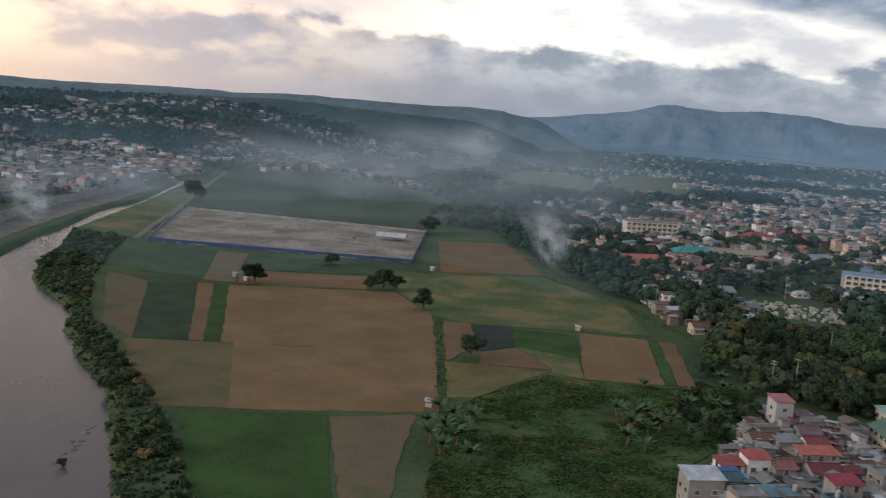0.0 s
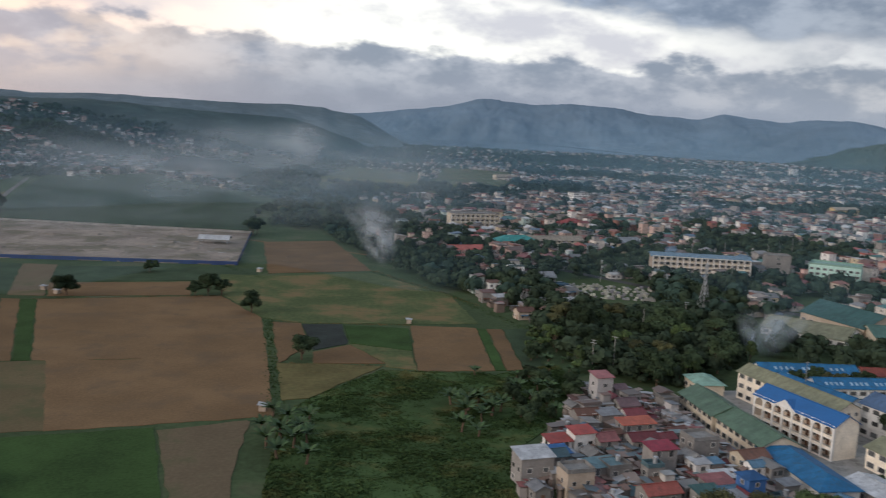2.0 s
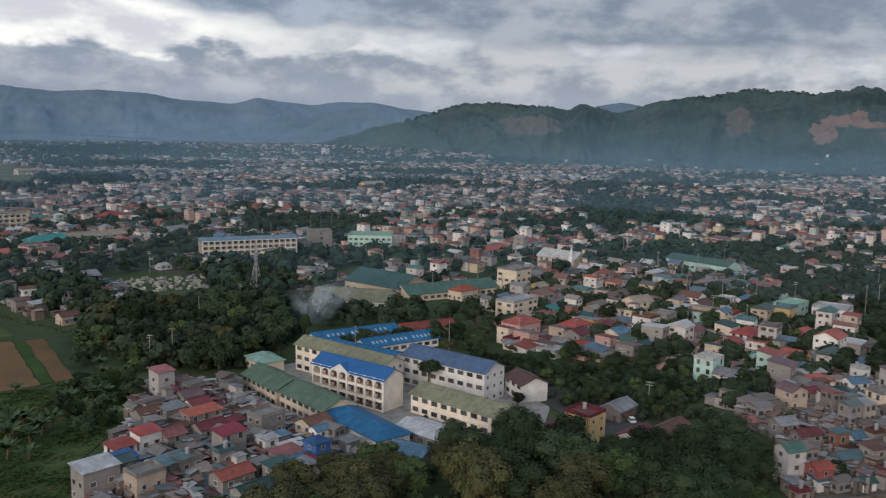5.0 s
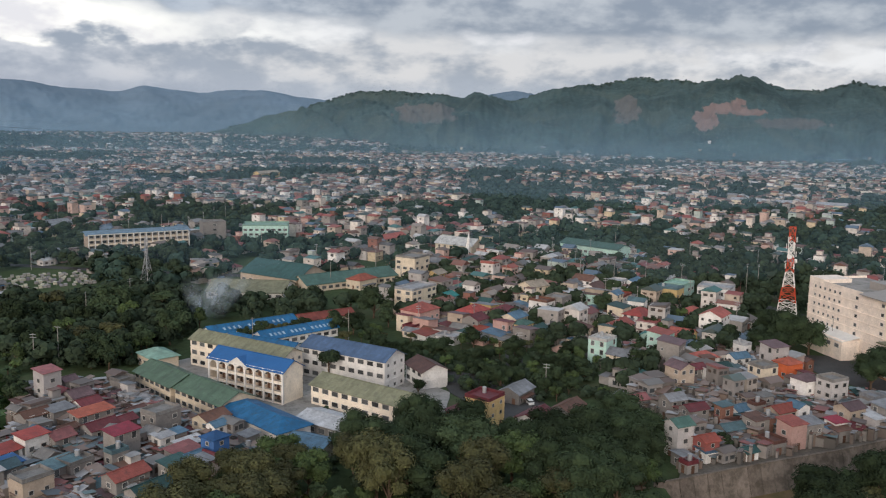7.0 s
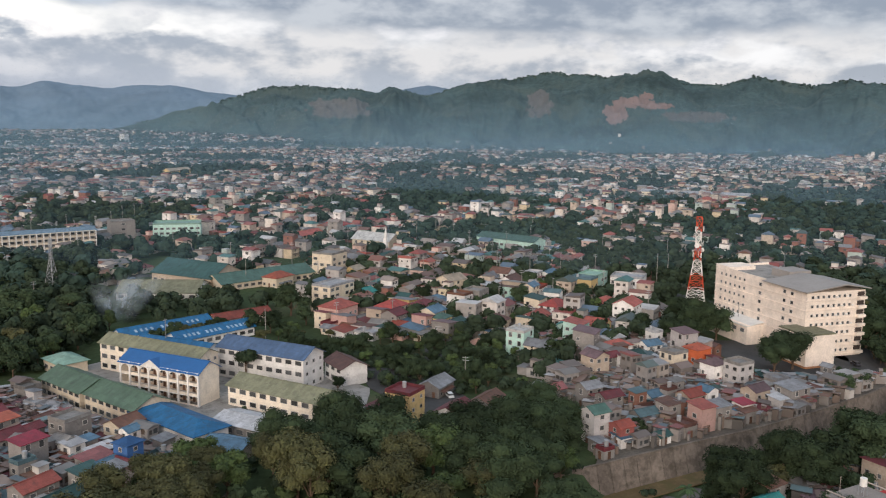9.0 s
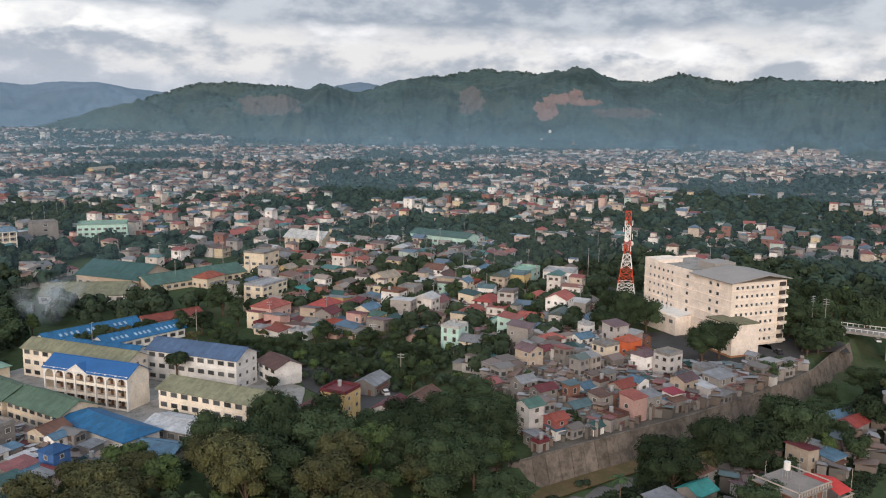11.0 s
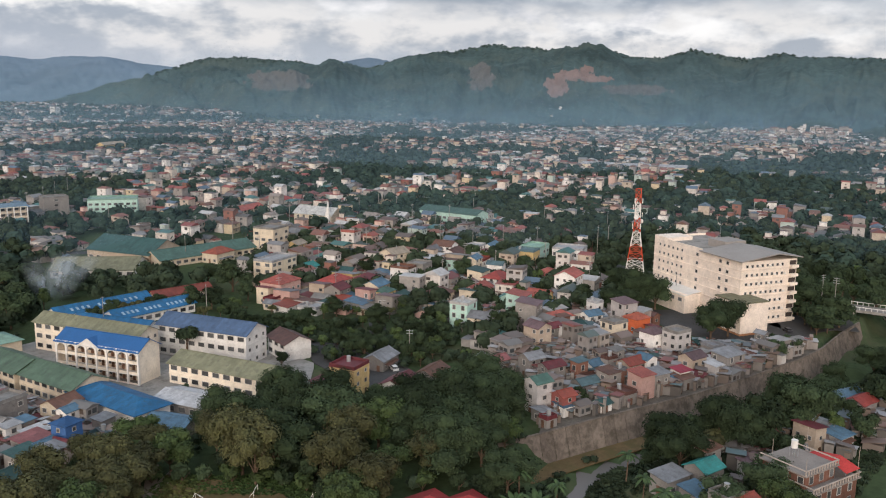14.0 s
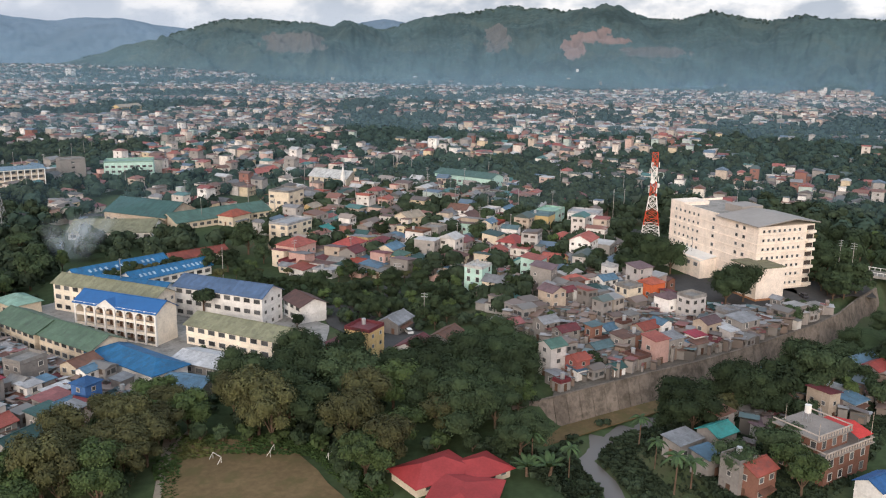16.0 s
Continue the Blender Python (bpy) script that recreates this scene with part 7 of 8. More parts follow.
for poly, n in WOODS:
    x, y = in_poly(poly, n, 1.0)
    open_ = ~inside(x, y, GRAVES)
    x, y = x[open_], y[open_]
    a, b_, c_ = lobed(x, y, 4.4 if poly is not OLD else 3.2)
    wx.append(a), wy.append(b_), wz.append(c_)
far_trees("woodland", np.concatenate(wx), np.concatenate(wy), np.concatenate(wz), 3.2, 36, WOOD_LEAF, "dense dark green tree crowns between fields and town")
hx, hy = in_poly(HEDGE, 520, -3.0)
far_trees("bank_shrubs", hx, hy, np.maximum(ground_height(hx, hy), -2.6) - 0.3, 1.35, 44, LEAF_SHRUB, "tangled shrubs along the river bank")
hx, hy = in_poly(HEDGE, 300, -3.0)
far_trees("bank_stalks", hx, hy, np.maximum(ground_height(hx, hy), -2.6) - 0.5, 0.8, 30, DRY_STALK, "dry brown stalks on the river bank")
hx, hy = in_poly(CREEKSIDE, 420, -2.0)
far_trees("creek_shrubs", hx, hy, ground_height(hx, hy) - 0.3, 1.5, 44, WOOD_LEAF, "dark shrubs covering the creek banks")
hx, hy = in_poly([(146, 60), (160, 72), (168, 84), (182, 82), (200, 74), (196, 70), (182, 72), (172, 66), (160, 50)], 90, -2.0)
hk = distance(hx, hy, CREEK) > 3.4
far_trees("creek_shrubs", hx[hk], hy[hk], ground_height(hx[hk], hy[hk]) - 0.3, 1.0, 40, WOOD_LEAF, "dark shrubs covering the creek banks")
ux, uy = zip(*[in_poly(p, 150, -1.5) for p in UNDER])
ux, uy = np.concatenate(ux), np.concatenate(uy)
far_trees("undergrowth", ux, uy, ground_height(ux, uy), 1.9, 40, WOOD_LEAF, "dark shrubs and undergrowth beneath the trees")
x, y = plots(OLD, 8, 7.6)
k = value_noise(x, y, 42, 11) > -0.34
town_houses("packed_houses", x[k], y[k], 8.2, 8, "packed low houses of the old town", TOWN_WALL, TOWN_ROOF, (0.55, 0.35, 0.08, 0.02))
x, y = plots(VILLAGE, 10, 8.6)
k = (value_noise(x, y, 60, 12) > 0.0) & ~inside(x, y, GRAVES)
town_houses("village_houses", x[k], y[k], 8.2, 10, "small houses at the edge of the fields", TOWN_WALL, TOWN_ROOF, (0.5, 0.4, 0.1))
x, y = plots(BANK, -22, 5.6, 0.0, 0.25, 1.2, 0.75)
town_houses("creek_houses", x, y, 5.4, -22, "packed block houses above the creek wall", BLOCK_WALL, BLOCK_ROOF, (0.42, 0.46, 0.12))
x, y = plots(SHANTY, 8, 5.4, 0.0, 0.25, 1.0, 0.7)
town_houses("shanty_houses", x, y, 5.2, 8, "packed block houses below the school", BLOCK_WALL, BLOCK_ROOF, (0.5, 0.44, 0.06))


def lean_tos(name, poly, n, label, small=1.0):
    """Patched sheet roofs, sheds and odds between the houses."""
    xs, ys = [p[0] for p in poly], [p[1] for p in poly]
    x, y = Q.uniform(min(xs), max(xs), n * 3), Q.uniform(min(ys), max(ys), n * 3)
    k = inside(x, y, poly) & (distance(x, y, CREEK) > 14)
    x, y = x[k][:n], y[k][:n]
    n = len(x)
    w, d = Q.uniform(1.1, 3.0, n) * small, Q.uniform(0.8, 2.0, n) * small
    h, tilt = Q.uniform(1.9, 4.4, n), Q.uniform(-0.25, 0.25, n)
    a = np.radians(8 + Q.choice([0, 90], n) + Q.uniform(-12, 12, n))

    def put(z0, z1, sw, sd, lift):
        p = BOX[None] * np.stack([w * sw, d * sd, np.ones(n)], -1)[:, None]
        z = np.where(BOX[None, :, 2] > 0, z1[:, None], z0[:, None]) + lift * tilt[:, None] * p[..., 0]
        return np.stack([p[..., 0] * np.cos(a)[:, None] - p[..., 1] * np.sin(a)[:, None] + x[:, None], p[..., 0] * np.sin(a)[:, None] + p[..., 1] * np.cos(a)[:, None] + y[:, None], z], -1).reshape(-1, 3)

    f = (BOXF[None] + np.arange(n)[:, None, None] * 8).reshape(-1, 4)
    stuff(name + "_roofs", put(h, h + 0.09, 1.0, 1.0, 1.0), f, [SHACK], label + ": patched rusty roof sheets", "sheds")
    stuff(name + "_walls", put(np.zeros(n), h - 0.4, 0.85, 0.85, 0.0), f, [FAR_WALL_DIM], label + ": board and block walls", "sheds")


SHACK = palette("patched_sheets", [(0.30, 0.30, 0.31), (0.17, 0.10, 0.075), (0.24, 0.24, 0.25), (0.20, 0.14, 0.115), (0.42, 0.42, 0.43), (0.22, 0.075, 0.07), (0.13, 0.19, 0.20), (0.12, 0.10, 0.095), (0.26, 0.20, 0.17), (0.10, 0.13, 0.15)], 0.6)
FAR_WALL_DIM = palette("board_walls", [(0.24, 0.22, 0.20), (0.16, 0.13, 0.11), (0.30, 0.27, 0.25), (0.11, 0.10, 0.09), (0.20, 0.15, 0.12)])
lean_tos("shanty_sheds", SHANTY, 330, "lean-to sheds packed between houses")
lean_tos("creek_sheds", BANK, 330, "lean-to sheds packed between houses")
lean_tos("east_sheds", EAST, 120, "lean-to sheds packed between houses")
lean_tos("edge_sheds", EDGE, 90, "lean-to sheds beside small houses")
lean_tos("town_sheds", OLD_NEAR, 220, "lean-to sheds packed between houses")

lean_tos("shanty_clutter", SHANTY, 620, "odd sheets, tanks and boards among the shacks", 0.38)
lean_tos("creek_clutter", BANK, 760, "odd sheets, tanks and boards among the shacks", 0.38)
lean_tos("town_clutter", OLD_NEAR, 520, "odd sheets, awnings and boards among the houses", 0.42)

TREE_BLOCKS = [[(185, 400), (240, 480), (300, 460), (240, 400), (215, 340)]]
for label, n, r0, r1, a0, a1, size, lv in (("near streets of the town", 6000, 420, 900, 8, 92, 7.4, 44), ("dense middle town", 16000, 900, 1900, 6, 92, 7.2, 14), ("far edge of the town", 9500, 1900, 3600, 10, 60, 9.5, 6)):
    x, y = scatter(n, r0, r1, a0, a1, 0.75)
    v = value_noise(x, y, 130 + r0 * 0.07)
    keep = clear(x, y, GREEN + TREE_BLOCKS)
    az = np.degrees(np.arctan2(x, y))
    keep &= ~((np.hypot(x, y) > 2000) & (az > 44))
    town = keep & (v > -0.14 - 0.12 * Q.rand(len(x))) & ((az > 13) | (Q.rand(len(x)) < 0.25)) & ((np.hypot(x, y) < 2100) | (az > 18) | (Q.rand(len(x)) < 0.3))
    if r0 < 900:
        ring = [(r * math.sin(radians(q)), r * math.cos(radians(q))) for r, qs in ((420, range(8, 93, 6)), (900, range(92, 7, -6))) for q in qs]
        x, y = plots(ring, 8, 7.8, 0.0)
        v, az = value_noise(x, y, 130 + r0 * 0.07), np.degrees(np.arctan2(x, y))
        k = clear(x, y, GREEN + TREE_BLOCKS) & (v > -0.16 - 0.12 * Q.rand(len(x))) & (value_noise(x, y, 36, 14) > -0.26) & ((az > 13) | (Q.rand(len(x)) < 0.3))
        town_houses("street_houses", x[k], y[k], 7.6, 8, label, TOWN_WALL, TOWN_ROOF, (0.54, 0.35, 0.09, 0.02), 1)
    else:
        far_houses("far_houses", x[town], y[town], np.zeros(town.sum()), size, label)
    x, y = scatter(int(n * 0.8), r0, r1, a0 - 4, a1, 0.8)
    v = value_noise(x, y, 130 + r0 * 0.07)
    keep = clear(x, y, [VILLAGE, OLD, BANK, SHANTY]) & ((v < -0.06) | (Q.rand(len(x)) < 0.38))
    far_trees("far_trees", x[keep], y[keep], np.zeros(keep.sum()), size * 0.66, lv, FAR_LEAF if r0 < 900 else FAR_LEAF_HAZED, label + ": dark green tree crowns between the roofs")

# the built-up slope beyond the river
slope = bpy.data.objects["hills_front"].data
SV = np.empty(len(slope.vertices) * 3, np.float32)
slope.vertices.foreach_get("co", SV)
SV = SV.reshape(420, 46, 3)


def drop(x, y):
    """Height of the left slope under points, by bearing and distance."""
    az, r = np.degrees(np.arctan2(x, y)), np.hypot(x, y)
    i = np.clip(((az + 75) / 82 * 419).astype(int), 0, 419)
    z = np.zeros(len(x))
    for k in range(len(x)):
        row = SV[i[k]]
        z[k] = max(0.0, np.interp(r[k], np.hypot(row[:, 0], row[:, 1]), row[:, 2]))
    return z, np.ones(len(x), bool)


for label, n, r0, r1, a0, a1, size in (("houses on the river slope", 2600, 950, 1700, -38, -2, 8.6), ("scattered houses high on the slope", 1500, 1500, 2050, -38, 2, 11)):
    x, y = scatter(n, r0, r1, a0, a1, 0.9)
    v = value_noise(x, y, 170, 3.0)
    away = np.clip((np.degrees(np.arctan2(x, y)) + 22) / 26, 0, 1)
    keep = clear(x, y) & (v > -0.10 + 0.16 * away + 0.2 * np.clip((np.hypot(x, y) - 1150) / 500, 0, 1) * Q.rand(len(x)))
    x, y = x[keep], y[keep]
    z, k = drop(x, y)
    far_houses("slope_houses", x[k], y[k], z[k], size, label)
    x, y = scatter(int(n * 2.2) if r0 < 1200 else 7000, r0 - 250, r1, a0, a1 + 5, 0.8)
    keep = clear(x, y)
    x, y = x[keep], y[keep]
    z, k = drop(x, y)
    far_trees("slope_trees", x[k], y[k], z[k], size * 0.44, 12 if r0 < 1200 else 5, FAR_LEAF, label + ": dark trees between")

ring = [(r * math.sin(radians(q)), r * math.cos(radians(q))) for r, qs in ((830, range(-34, -15, 3)), (1420, range(-16, -35, -3))) for q in qs]
x, y = plots(ring, -20, 10.0, 0.0)
k = clear(x, y) & (value_noise(x, y, 110, 21) > -0.12 + 0.25 * np.clip((np.hypot(x, y) - 1000) / 400, 0, 1))
x, y = x[k], y[k]
town_houses("riverside_houses", x, y, 10.5, -20, "pale packed houses on the far river bank", FAR_WALL, TOWN_ROOF, (0.4, 0.4, 0.15, 0.05), 2, drop(x, y)[0])

# tree crowns along the crest of the hills, and the hamlets at their foot
HILL = np.empty(100000 * 3, np.float32)
bpy.data.objects["hills_near"].data.vertices.foreach_get("co", HILL)
HILL = HILL.reshape(1000, 100, 3)
# Crest leaves lightened and blued to carry the same painted haze.
HILL_LEAF = surface("hazed_hill_leaf", (0.066, 0.096, 0.094), 0.95, 0.35, 0.05, 0.006, island=0.35)
i, j = Q.randint(60, 900, 2200), Q.randint(77, 81, 2200)
p = HILL[i, j] + np.stack([Q.uniform(-8, 8, len(i)), Q.uniform(-8, 8, len(i)), np.full(len(i), -5.0)], -1)
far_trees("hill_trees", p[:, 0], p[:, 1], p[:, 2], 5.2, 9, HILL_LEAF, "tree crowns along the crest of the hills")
for n, a0, a1, j0, j1 in ((190, 75, 82, 2, 7), (9, 64, 79, 5, 22), (8, 46, 58, 2, 9)):
    i, j = ((Q.uniform(a0, a1, n) - 24) / 88 * 999).astype(int), Q.randint(j0, j1, n)
    p = HILL[i, j]
    far_houses("hillside_houses", p[:, 0] + Q.uniform(-9, 9, n), p[:, 1] + Q.uniform(-9, 9, n), p[:, 2].astype(float) + 0.4, 7.5, "pale houses at the foot of the hills")

# rough vegetation on open ground
def tufts(name, poly, n, size, mat, label):
    xs, ys = [p[0] for p in poly], [p[1] for p in poly]
    x, y = Q.uniform(min(xs), max(xs), n), Q.uniform(min(ys), max(ys), n)
    k = inside(x, y, poly)
    x, y = x[k], y[k]
    z = ground_height(x, y)
    dry = np.where(x < 0, z > -2.3, (z > -7.0) | (distance(x, y, CREEK) > 3.6))
    x, y, z = x[dry], y[dry], np.maximum(z[dry], -7.45)
    m = len(x)
    a = Q.uniform(0, np.pi, (m, 3))
    s = size * Q.uniform(0.5, 1.5, (m, 1)) * (1 + 0.8 * np.clip(value_noise(x, y, 9.0, 8.0), -0.6, 1))[:, None]
    dx, dy = np.cos(a) * s, np.sin(a) * s
    X, Y, Z = x[:, None], y[:, None], z[:, None] + 0 * a
    lean = Q.normal(size=(m, 3, 2)) * s[..., None] * 0.5
    v = np.stack([np.stack([X - dx, Y - dy, Z], -1), np.stack([X + dx, Y + dy, Z], -1), np.stack([X + dx * 0.7 + lean[..., 0], Y + dy * 0.7 + lean[..., 1], Z + s * 1.1], -1), np.stack([X - dx * 0.6 + lean[..., 0], Y - dy * 0.6 + lean[..., 1], Z + s * 0.9], -1)], 2).reshape(-1, 3)
    stuff(name, v, np.arange(m * 12).reshape(-1, 4), [mat], label, "grass")


tufts("wild_grass", [(13, 260), (39, 291), (79, 284), (106, 296), (99, 250), (66, 214), (57, 180), (60, 130), (-6, 130), (-1, 180), (4, 245)], 75000, 0.34, GRASS, "tall tangled wild grass and weeds")
tufts("yard_grass", [(92, 122), (104, 142), (116, 146), (130, 128), (130, 108), (122, 92), (117, 97), (121, 108), (125, 117), (116, 131), (108, 137), (98, 127)], 9000, 0.32, GRASS, "rough trampled grass round the yard")
tufts("bank_grass", HEDGE, 26000, 0.6, LEAF_SHRUB, "weeds along the river bank")
tufts("creek_weeds", [(150, 90), (174, 80), (196, 72), (216, 62), (260, 43), (330, 25), (330, 0), (180, 20), (120, 30), (140, 60)], 42000, 0.5, WOOD_LEAF, "green weeds on the creek banks")


def verge(lines, n, size, mat, label):
    """Ragged grass along paths and field edges."""
    x, y = [], []
    for (x0, y0), (x1, y1), spread in lines:
        m = int(math.hypot(x1 - x0, y1 - y0) * n)
        u = Q.rand(m)
        x.append(x0 + (x1 - x0) * u + Q.normal(size=m) * spread)
        y.append(y0 + (y1 - y0) * u + Q.normal(size=m) * spread)
    x, y = np.concatenate(x), np.concatenate(y)
    m = len(x)
    a = Q.uniform(0, np.pi, (m, 2))
    s = size * Q.uniform(0.4, 1.5, (m, 1))
    dx, dy = np.cos(a) * s, np.sin(a) * s
    X, Y, Z = x[:, None], y[:, None], 0.05 + 0 * a
    v = np.stack([np.stack([X - dx, Y - dy, Z], -1), np.stack([X + dx, Y + dy, Z], -1), np.stack([X + dx * 0.6, Y + dy * 0.8, Z + s * 0.8], -1), np.stack([X - dx * 0.7, Y - dy * 0.5, Z + s * 0.9], -1)], 2).reshape(-1, 3)
    stuff("verge_grass", v, np.arange(m * 8).reshape(-1, 4), [mat], label, "grass")


verge([((0, 372), (3, 245), 1.3), ((58, 494), (91, 425), 2.0), ((91, 425), (110, 352), 2.0), ((-24, 503), (-4, 468), 1.5)], 5, 0.26, GRASS, "ragged grass along field edges and paths")
verge([((-104, 408), (-24, 419), 0.5), ((2, 364), (60, 358), 0.6), ((3, 300), (40, 296), 0.8), ((8, 288), (58, 287), 1.0), ((60, 495), (100, 400), 1.2)], 4, 0.22, DRY_STALK, "dry stalks along a field edge")


def heaps(name, poly, n, lo, hi, z, mat, label):
    """Low uneven mounds."""
    xs, ys = [p[0] for p in poly], [p[1] for p in poly]
    x, y = Q.uniform(min(xs), max(xs), n * 3), Q.uniform(min(ys), max(ys), n * 3)
    k = inside(x, y, poly)
    x, y = x[k][:n], y[k][:n]
    verts, faces = [], []
    for a, b in zip(x, y):
        r, h, o = Q.uniform(lo, hi), Q.uniform(0.12, 0.3), len(verts)
        st = Q.uniform(0.6, 2.2)
        for i in range(8):
            w = i * math.pi / 4
            q = r * Q.uniform(0.7, 1.2)
            verts.append((a + q * st * math.cos(w), b + q * math.sin(w), z - 0.1))
            verts.append((a + q * st * 0.5 * math.cos(w), b + q * 0.5 * math.sin(w), z + r * h * Q.uniform(0.6, 1.0)))
        verts.append((a, b, z + r * h))
        for i in range(8):
            j = (i + 1) % 8
            faces += [(o + 2 * i, o + 2 * j, o + 2 * j + 1, o + 2 * i + 1), (o + 2 * i + 1, o + 2 * j + 1, o + 16)]
    me = bpy.data.meshes.new(name)
    me.from_pydata(verts, [], faces)
    me.materials.append(mat)
    tagged(new(name, me), label, "heaps", "", "stuff")


heaps("rubble_heaps", LOT, 160, 1.0, 4.5, 0.3, RUBBLE, "low heaps of rubble and spoil")
heaps("pale_debris", [(-80, 560), (-70, 620), (-24, 640), (-30, 540)], 40, 0.5, 1.8, 0.3, CONC, "scattered pale debris by the site shed")
heaps("sandbars", [(-88, 188), (-92, 206), (-94, 224), (-90, 224), (-88, 206), (-85, 188)], 16, 0.5, 1.5, -2.62, BERM, "muddy sandbars breaking the river surface")
heaps("stones_in_river", [(-140, 262), (-130, 250), (-112, 250), (-118, 268)], 12, 0.25, 0.8, -2.62, BERM, "dark stones in the shallow river")
plant(BUSH, -87, 196, 0.7, -2.8)


def tomb_rows():
    """Rows of whitewashed tombs in the cemetery."""
    t = thing("cemetery", pose(181, 438, 0, 0, 0, -14), "rows of small whitewashed tombs in an overgrown cemetery", "cemetery", kind="stuff")
    b = Build()
    for r in range(7):
        for i in range(24):
            if Q.rand() < 0.42:
                continue
            x, y, h = -22 + i * 1.9, -20 + r * 6.0 + Q.uniform(-0.4, 0.4), Q.uniform(0.5, 1.7)
            b.box(x - 0.75, x + 0.75, y - 1.1, y + 1.1, -0.1, h)
    part("tomb_row", b, surface("weathered_tombs", (0.34, 0.33, 0.32), 0.9, 0.4, 1.5, 0.3, island=0.45), t)["kind"] = "stuff"


tomb_rows()


# ---- smoke, mist and haze sheets ----
def smoke_mat(name, strength, kx, kz, tint=(0.70, 0.75, 0.80)):
    """Thin smoke, mist and haze: mostly clear, soft towards its edges, ragged inside."""
    m = bpy.data.materials.new(name)
    m.use_nodes = True
    k = Nodes(m.node_tree)
    nt = m.node_tree
    nt.nodes.clear()
    out = k.add("ShaderNodeOutputMaterial")
    tc = k.add("ShaderNodeTexCoord")
    sep = k.add("ShaderNodeSeparateXYZ")
    k.link(tc.outputs["UV"], sep.inputs[0])
    u, v = sep.outputs[0], sep.outputs[1]
    mask = 1.0
    for c in (u, v):
        e = k.math("MULTIPLY", k.math("MULTIPLY", c, k.math("SUBTRACT", 1.0, c)), 4.0)
        mask = k.math("MULTIPLY", mask, k.math("POWER", e, 1.4))
    vec = k.add("ShaderNodeCombineXYZ")
    k.put(vec.inputs[0], k.math("MULTIPLY", u, kx))
    k.put(vec.inputs[1], k.math("MULTIPLY", v, kz))
    n = k.noise(vec.outputs[0], 1.0, 6.0, 0.6)
    a = k.math("MULTIPLY", k.math("MULTIPLY", mask, k.span(n, 0.28, 0.72)), strength)
    clear_ = k.add("ShaderNodeBsdfTransparent")
    body = k.add("ShaderNodeBsdfDiffuse")
    body.inputs[0].default_value = (*tint, 1)
    thin = k.add("ShaderNodeBsdfTranslucent")
    thin.inputs[0].default_value = (*tint, 1)
    both = k.add("ShaderNodeMixShader")
    k.link(body.outputs[0], both.inputs[1])
    k.link(thin.outputs[0], both.inputs[2])
    mixed = k.add("ShaderNodeMixShader")
    k.link(a, mixed.inputs[0])
    k.link(clear_.outputs[0], mixed.inputs[1])
    k.link(both.outputs[0], mixed.inputs[2])
    k.link(mixed.outputs[0], out.inputs[0])
    return m


def drift(name, x, y, z, rot, w, h, mat, label, lean=0.0, bend=0.15, n=14, layers=2, flat=False):
    """A drifting veil of smoke, mist or haze: curved sheets one behind the other."""
    t = thing(name, pose(x, y, z, 0, 0, rot), label, "smoke")
    for s in range(layers):
        verts, faces, uv = [], [], []
        for i in range(n + 1):
            for j in range(n + 1):
                u, v = i / n, j / n
                wob = math.sin(u * 6 + s * 2 + v * 3) * bend * h
                wide = (0.35 + 0.65 * v) if lean else 1.0
                X = (u - 0.5) * w * wide + lean * h * v * v
                if flat:
                    verts.append((X, (v - 0.5) * h, wob * 0.1 + s * 5))
                else:
                    verts.append((X, wob + s * w * 0.12, v * h))
                uv.append((u, v))
        for i in range(n):
            for j in range(n):
                a = i * (n + 1) + j
                faces.append((a, a + n + 1, a + n + 2, a + 1))
        me = bpy.data.meshes.new("veil")
        me.from_pydata(verts, [], faces)
        lay = me.uv_layers.new(name="UVMap")
        for p in me.polygons:
            for li, vi in zip(p.loop_indices, p.vertices):
                lay.data[li].uv = uv[vi]
        me.materials.append(mat)
        me.shade_smooth()
        part("veil", me, None, t)
    return t


PLUME = smoke_mat("plume_smoke", 0.6, 3.0, 4.0, (0.84, 0.88, 0.92))
VEIL = smoke_mat("thin_smoke", 0.6, 4.0, 2.0, (0.80, 0.86, 0.90))
THIN = smoke_mat("drifting_smoke", 0.55, 4.0, 2.0, (0.66, 0.76, 0.84))
# The blue of these two tints is distance haze, besides low mist.
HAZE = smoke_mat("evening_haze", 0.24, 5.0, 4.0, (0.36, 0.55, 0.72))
MIST = smoke_mat("low_mist_haze", 0.42, 9.0, 5.0, (0.46, 0.63, 0.78))
drift("smoke_plume", 66, 512, 0, -8, 44, 40, PLUME, "thin grey smoke plume rising from a field fire", -0.25)
drift("smoke_plume", 192, 303, 0, -36, 36, 20, THIN, "pale smoke rising behind the school", 0.35)
drift("smoke_plume", -268, 560, 0, 25, 50, 34, PLUME, "pale smoke drifting over the river wall", -0.4)
drift("smoke_haze", -20, 1000, -4, 3, 560, 90, VEIL, "wide veil of field smoke hanging over the far fields", layers=1)
drift("smoke_haze", 30, 1090, 18, 3, 120, 72, PLUME, "dense pale smoke cloud over the far fields", 0.3, layers=1)
drift("smoke_haze", -90, 650, -3, 10, 640, 76, THIN, "thin bluish smoke drifting over the fields", layers=1)
# Flat tinted sheets added over far ground to imitate haze.
drift("mist_bank", 900, 1050, 13, -41, 2600, 1500, HAZE, "flat tinted sheet of evening haze over the town", flat=True, layers=1)
drift("mist_bank", 1750, 2050, 20, -42, 3000, 1900, MIST, "flat tinted sheet of mist and distance haze at the foot of the hills", flat=True, layers=1)
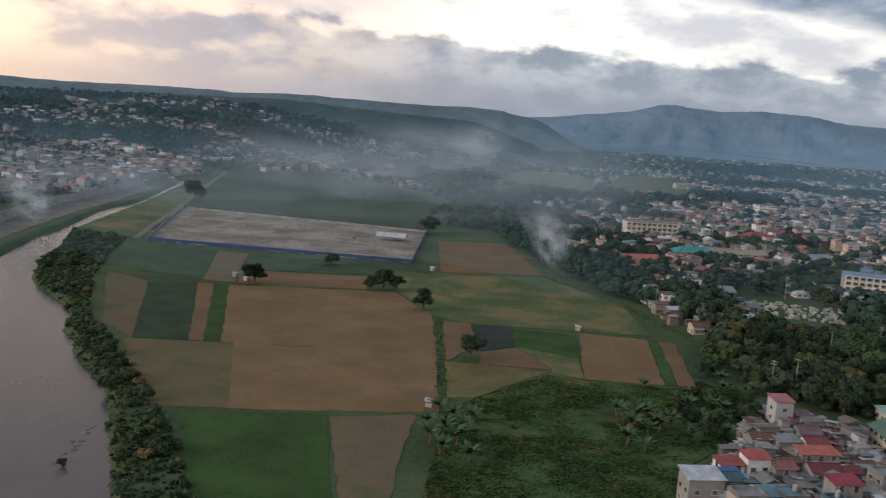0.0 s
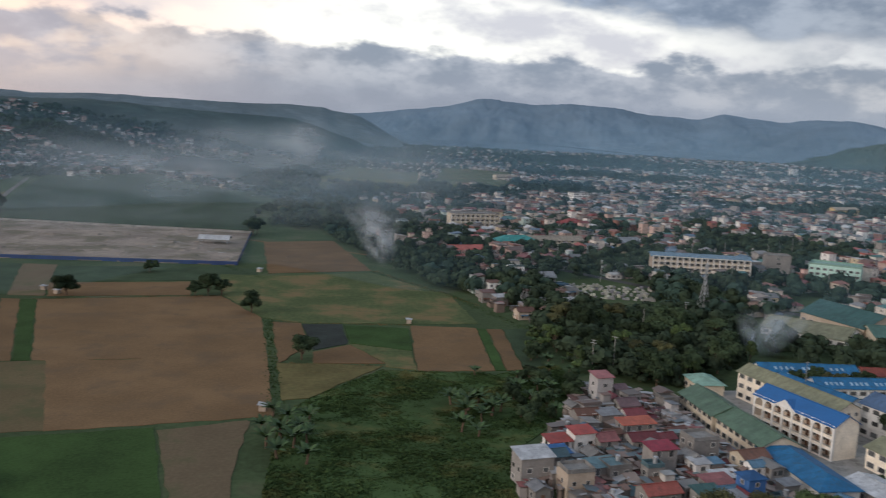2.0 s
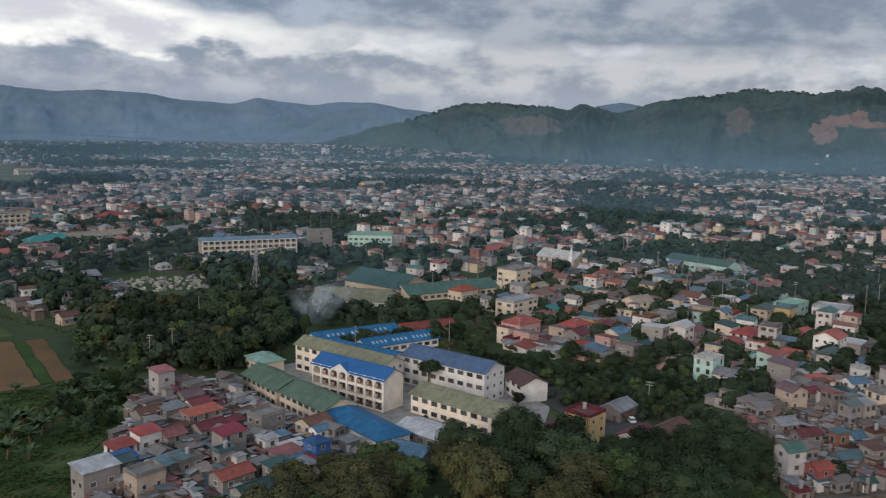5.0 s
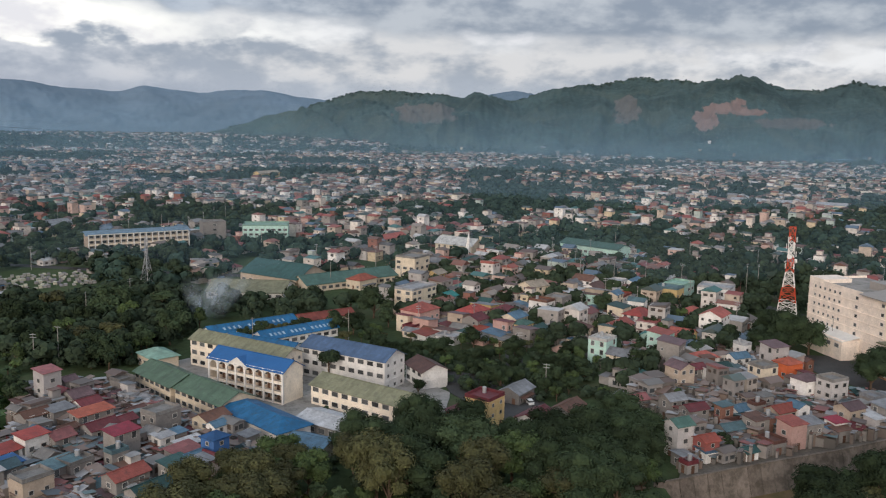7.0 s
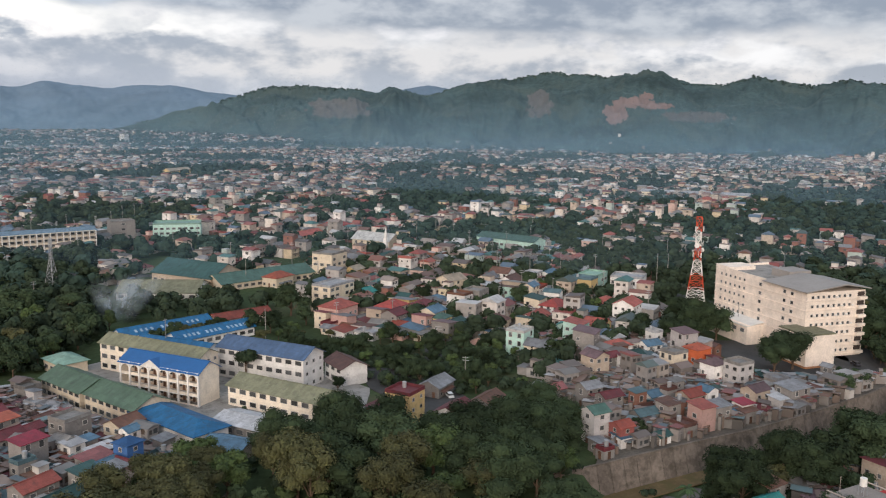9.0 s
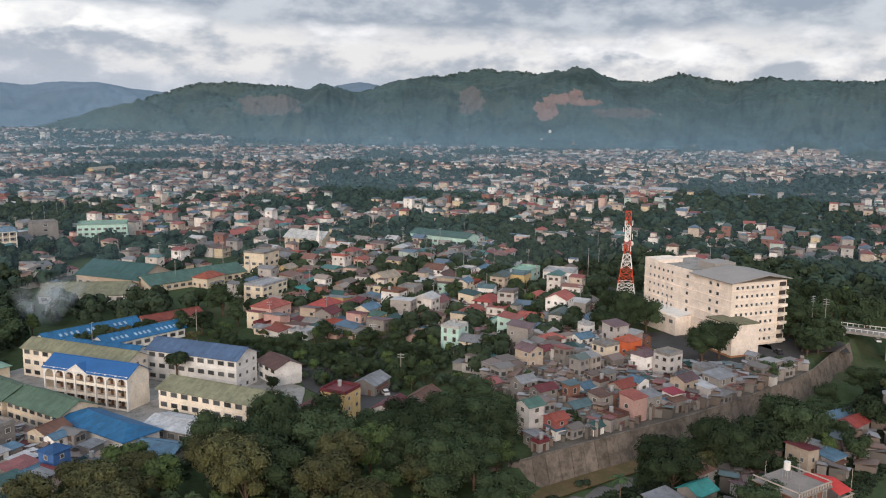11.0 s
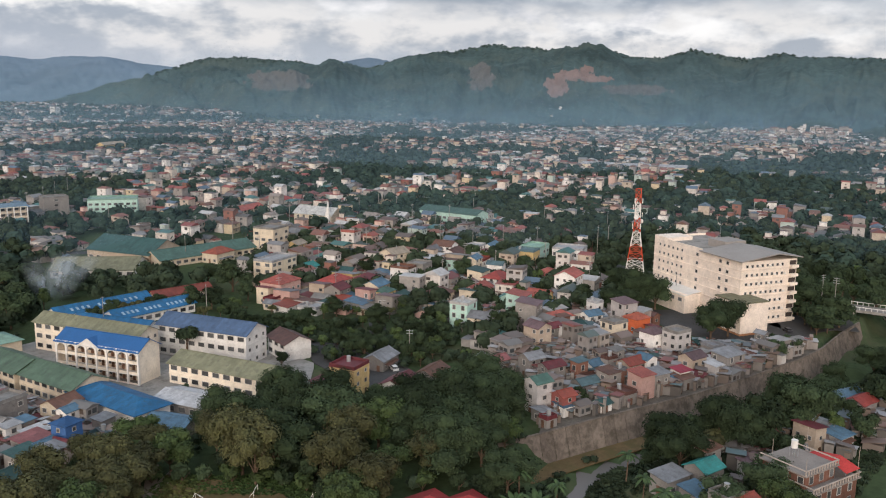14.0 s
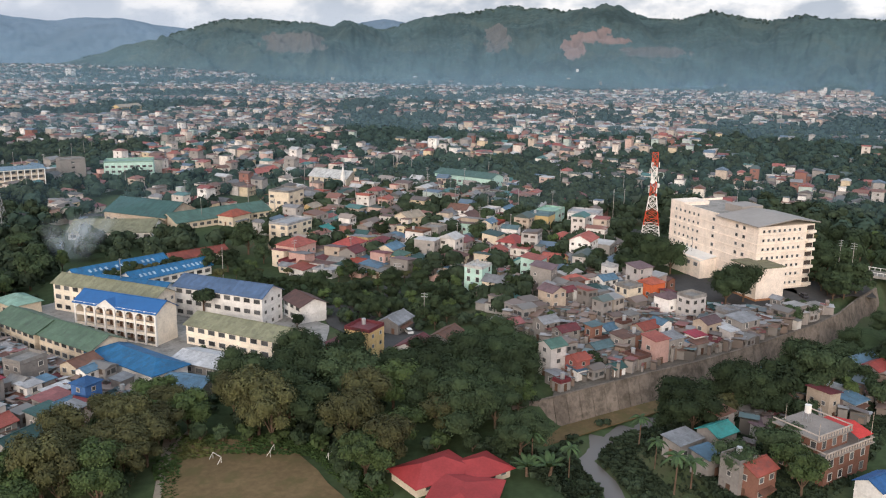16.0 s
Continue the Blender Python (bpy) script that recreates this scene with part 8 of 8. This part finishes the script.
drift("mist_bank", 300, 3000, 22, -6, 2200, 1800, MIST, "flat tinted sheet of mist and distance haze over the far plain", flat=True, layers=1)
drift("mist_bank", 1950, 650, 16, -72, 1300, 700, MIST, "flat tinted sheet of mist and distance haze at the foot of the hills", flat=True, layers=1)


def haze_curtain(r, a0, a1, h, strength, label):
    """Evening haze added as geometry: a tall soft blue sheet bent round the valley."""
    m = bpy.data.materials.new("valley_haze_tint")
    m.use_nodes = True
    k = Nodes(m.node_tree)
    m.node_tree.nodes.clear()
    out = k.add("ShaderNodeOutputMaterial")
    sep = k.add("ShaderNodeSeparateXYZ")
    pos = k.add("ShaderNodeNewGeometry").outputs["Position"]
    k.link(pos, sep.inputs[0])
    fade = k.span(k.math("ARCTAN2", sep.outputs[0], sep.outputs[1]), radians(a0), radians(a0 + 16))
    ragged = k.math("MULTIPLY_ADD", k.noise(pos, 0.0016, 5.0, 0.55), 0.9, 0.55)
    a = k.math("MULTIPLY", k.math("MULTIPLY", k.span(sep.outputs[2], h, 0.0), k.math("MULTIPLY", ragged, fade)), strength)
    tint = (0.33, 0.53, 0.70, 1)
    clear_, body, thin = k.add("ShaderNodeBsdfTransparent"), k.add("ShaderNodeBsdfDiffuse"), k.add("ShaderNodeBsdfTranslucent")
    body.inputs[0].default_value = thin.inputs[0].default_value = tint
    both, mixed = k.add("ShaderNodeMixShader"), k.add("ShaderNodeMixShader")
    k.link(body.outputs[0], both.inputs[1])
    k.link(thin.outputs[0], both.inputs[2])
    k.link(a, mixed.inputs[0])
    k.link(clear_.outputs[0], mixed.inputs[1])
    k.link(both.outputs[0], mixed.inputs[2])
    k.link(mixed.outputs[0], out.inputs[0])
    n = 60
    verts = [((r + 40 * math.sin(i * 0.7)) * math.sin(radians(a0 + (a1 - a0) * i / n)), (r + 40 * math.sin(i * 0.7)) * math.cos(radians(a0 + (a1 - a0) * i / n)), z) for i in range(n + 1) for z in (-8.0, h)]
    o = sheet("evening_haze", verts, [(2 * i, 2 * i + 2, 2 * i + 3, 2 * i + 1) for i in range(n)], m, label, "haze")
    o.visible_shadow = False


# Four sheets, one behind another, build up the blue of distance.
haze_curtain(480, -60, 112, 95, 0.06, "faint blue haze sheet over the near town")
haze_curtain(850, -60, 112, 105, 0.12, "faint blue haze sheet over the town")
haze_curtain(1350, -60, 112, 135, 0.17, "thin blue haze sheet over the far town")
haze_curtain(1840, -60, 112, 175, 0.20, "thin blue haze sheet before the hills")
for o in (*NEAR_KINDS, *MID_KINDS, UMBRELLA, BUSH, BUSH_FRESH, BANK_BUSH, BANK_DRY, BANANA, PALM):
    for c in o.children:
        bpy.data.objects.remove(c)
    bpy.data.objects.remove(o)
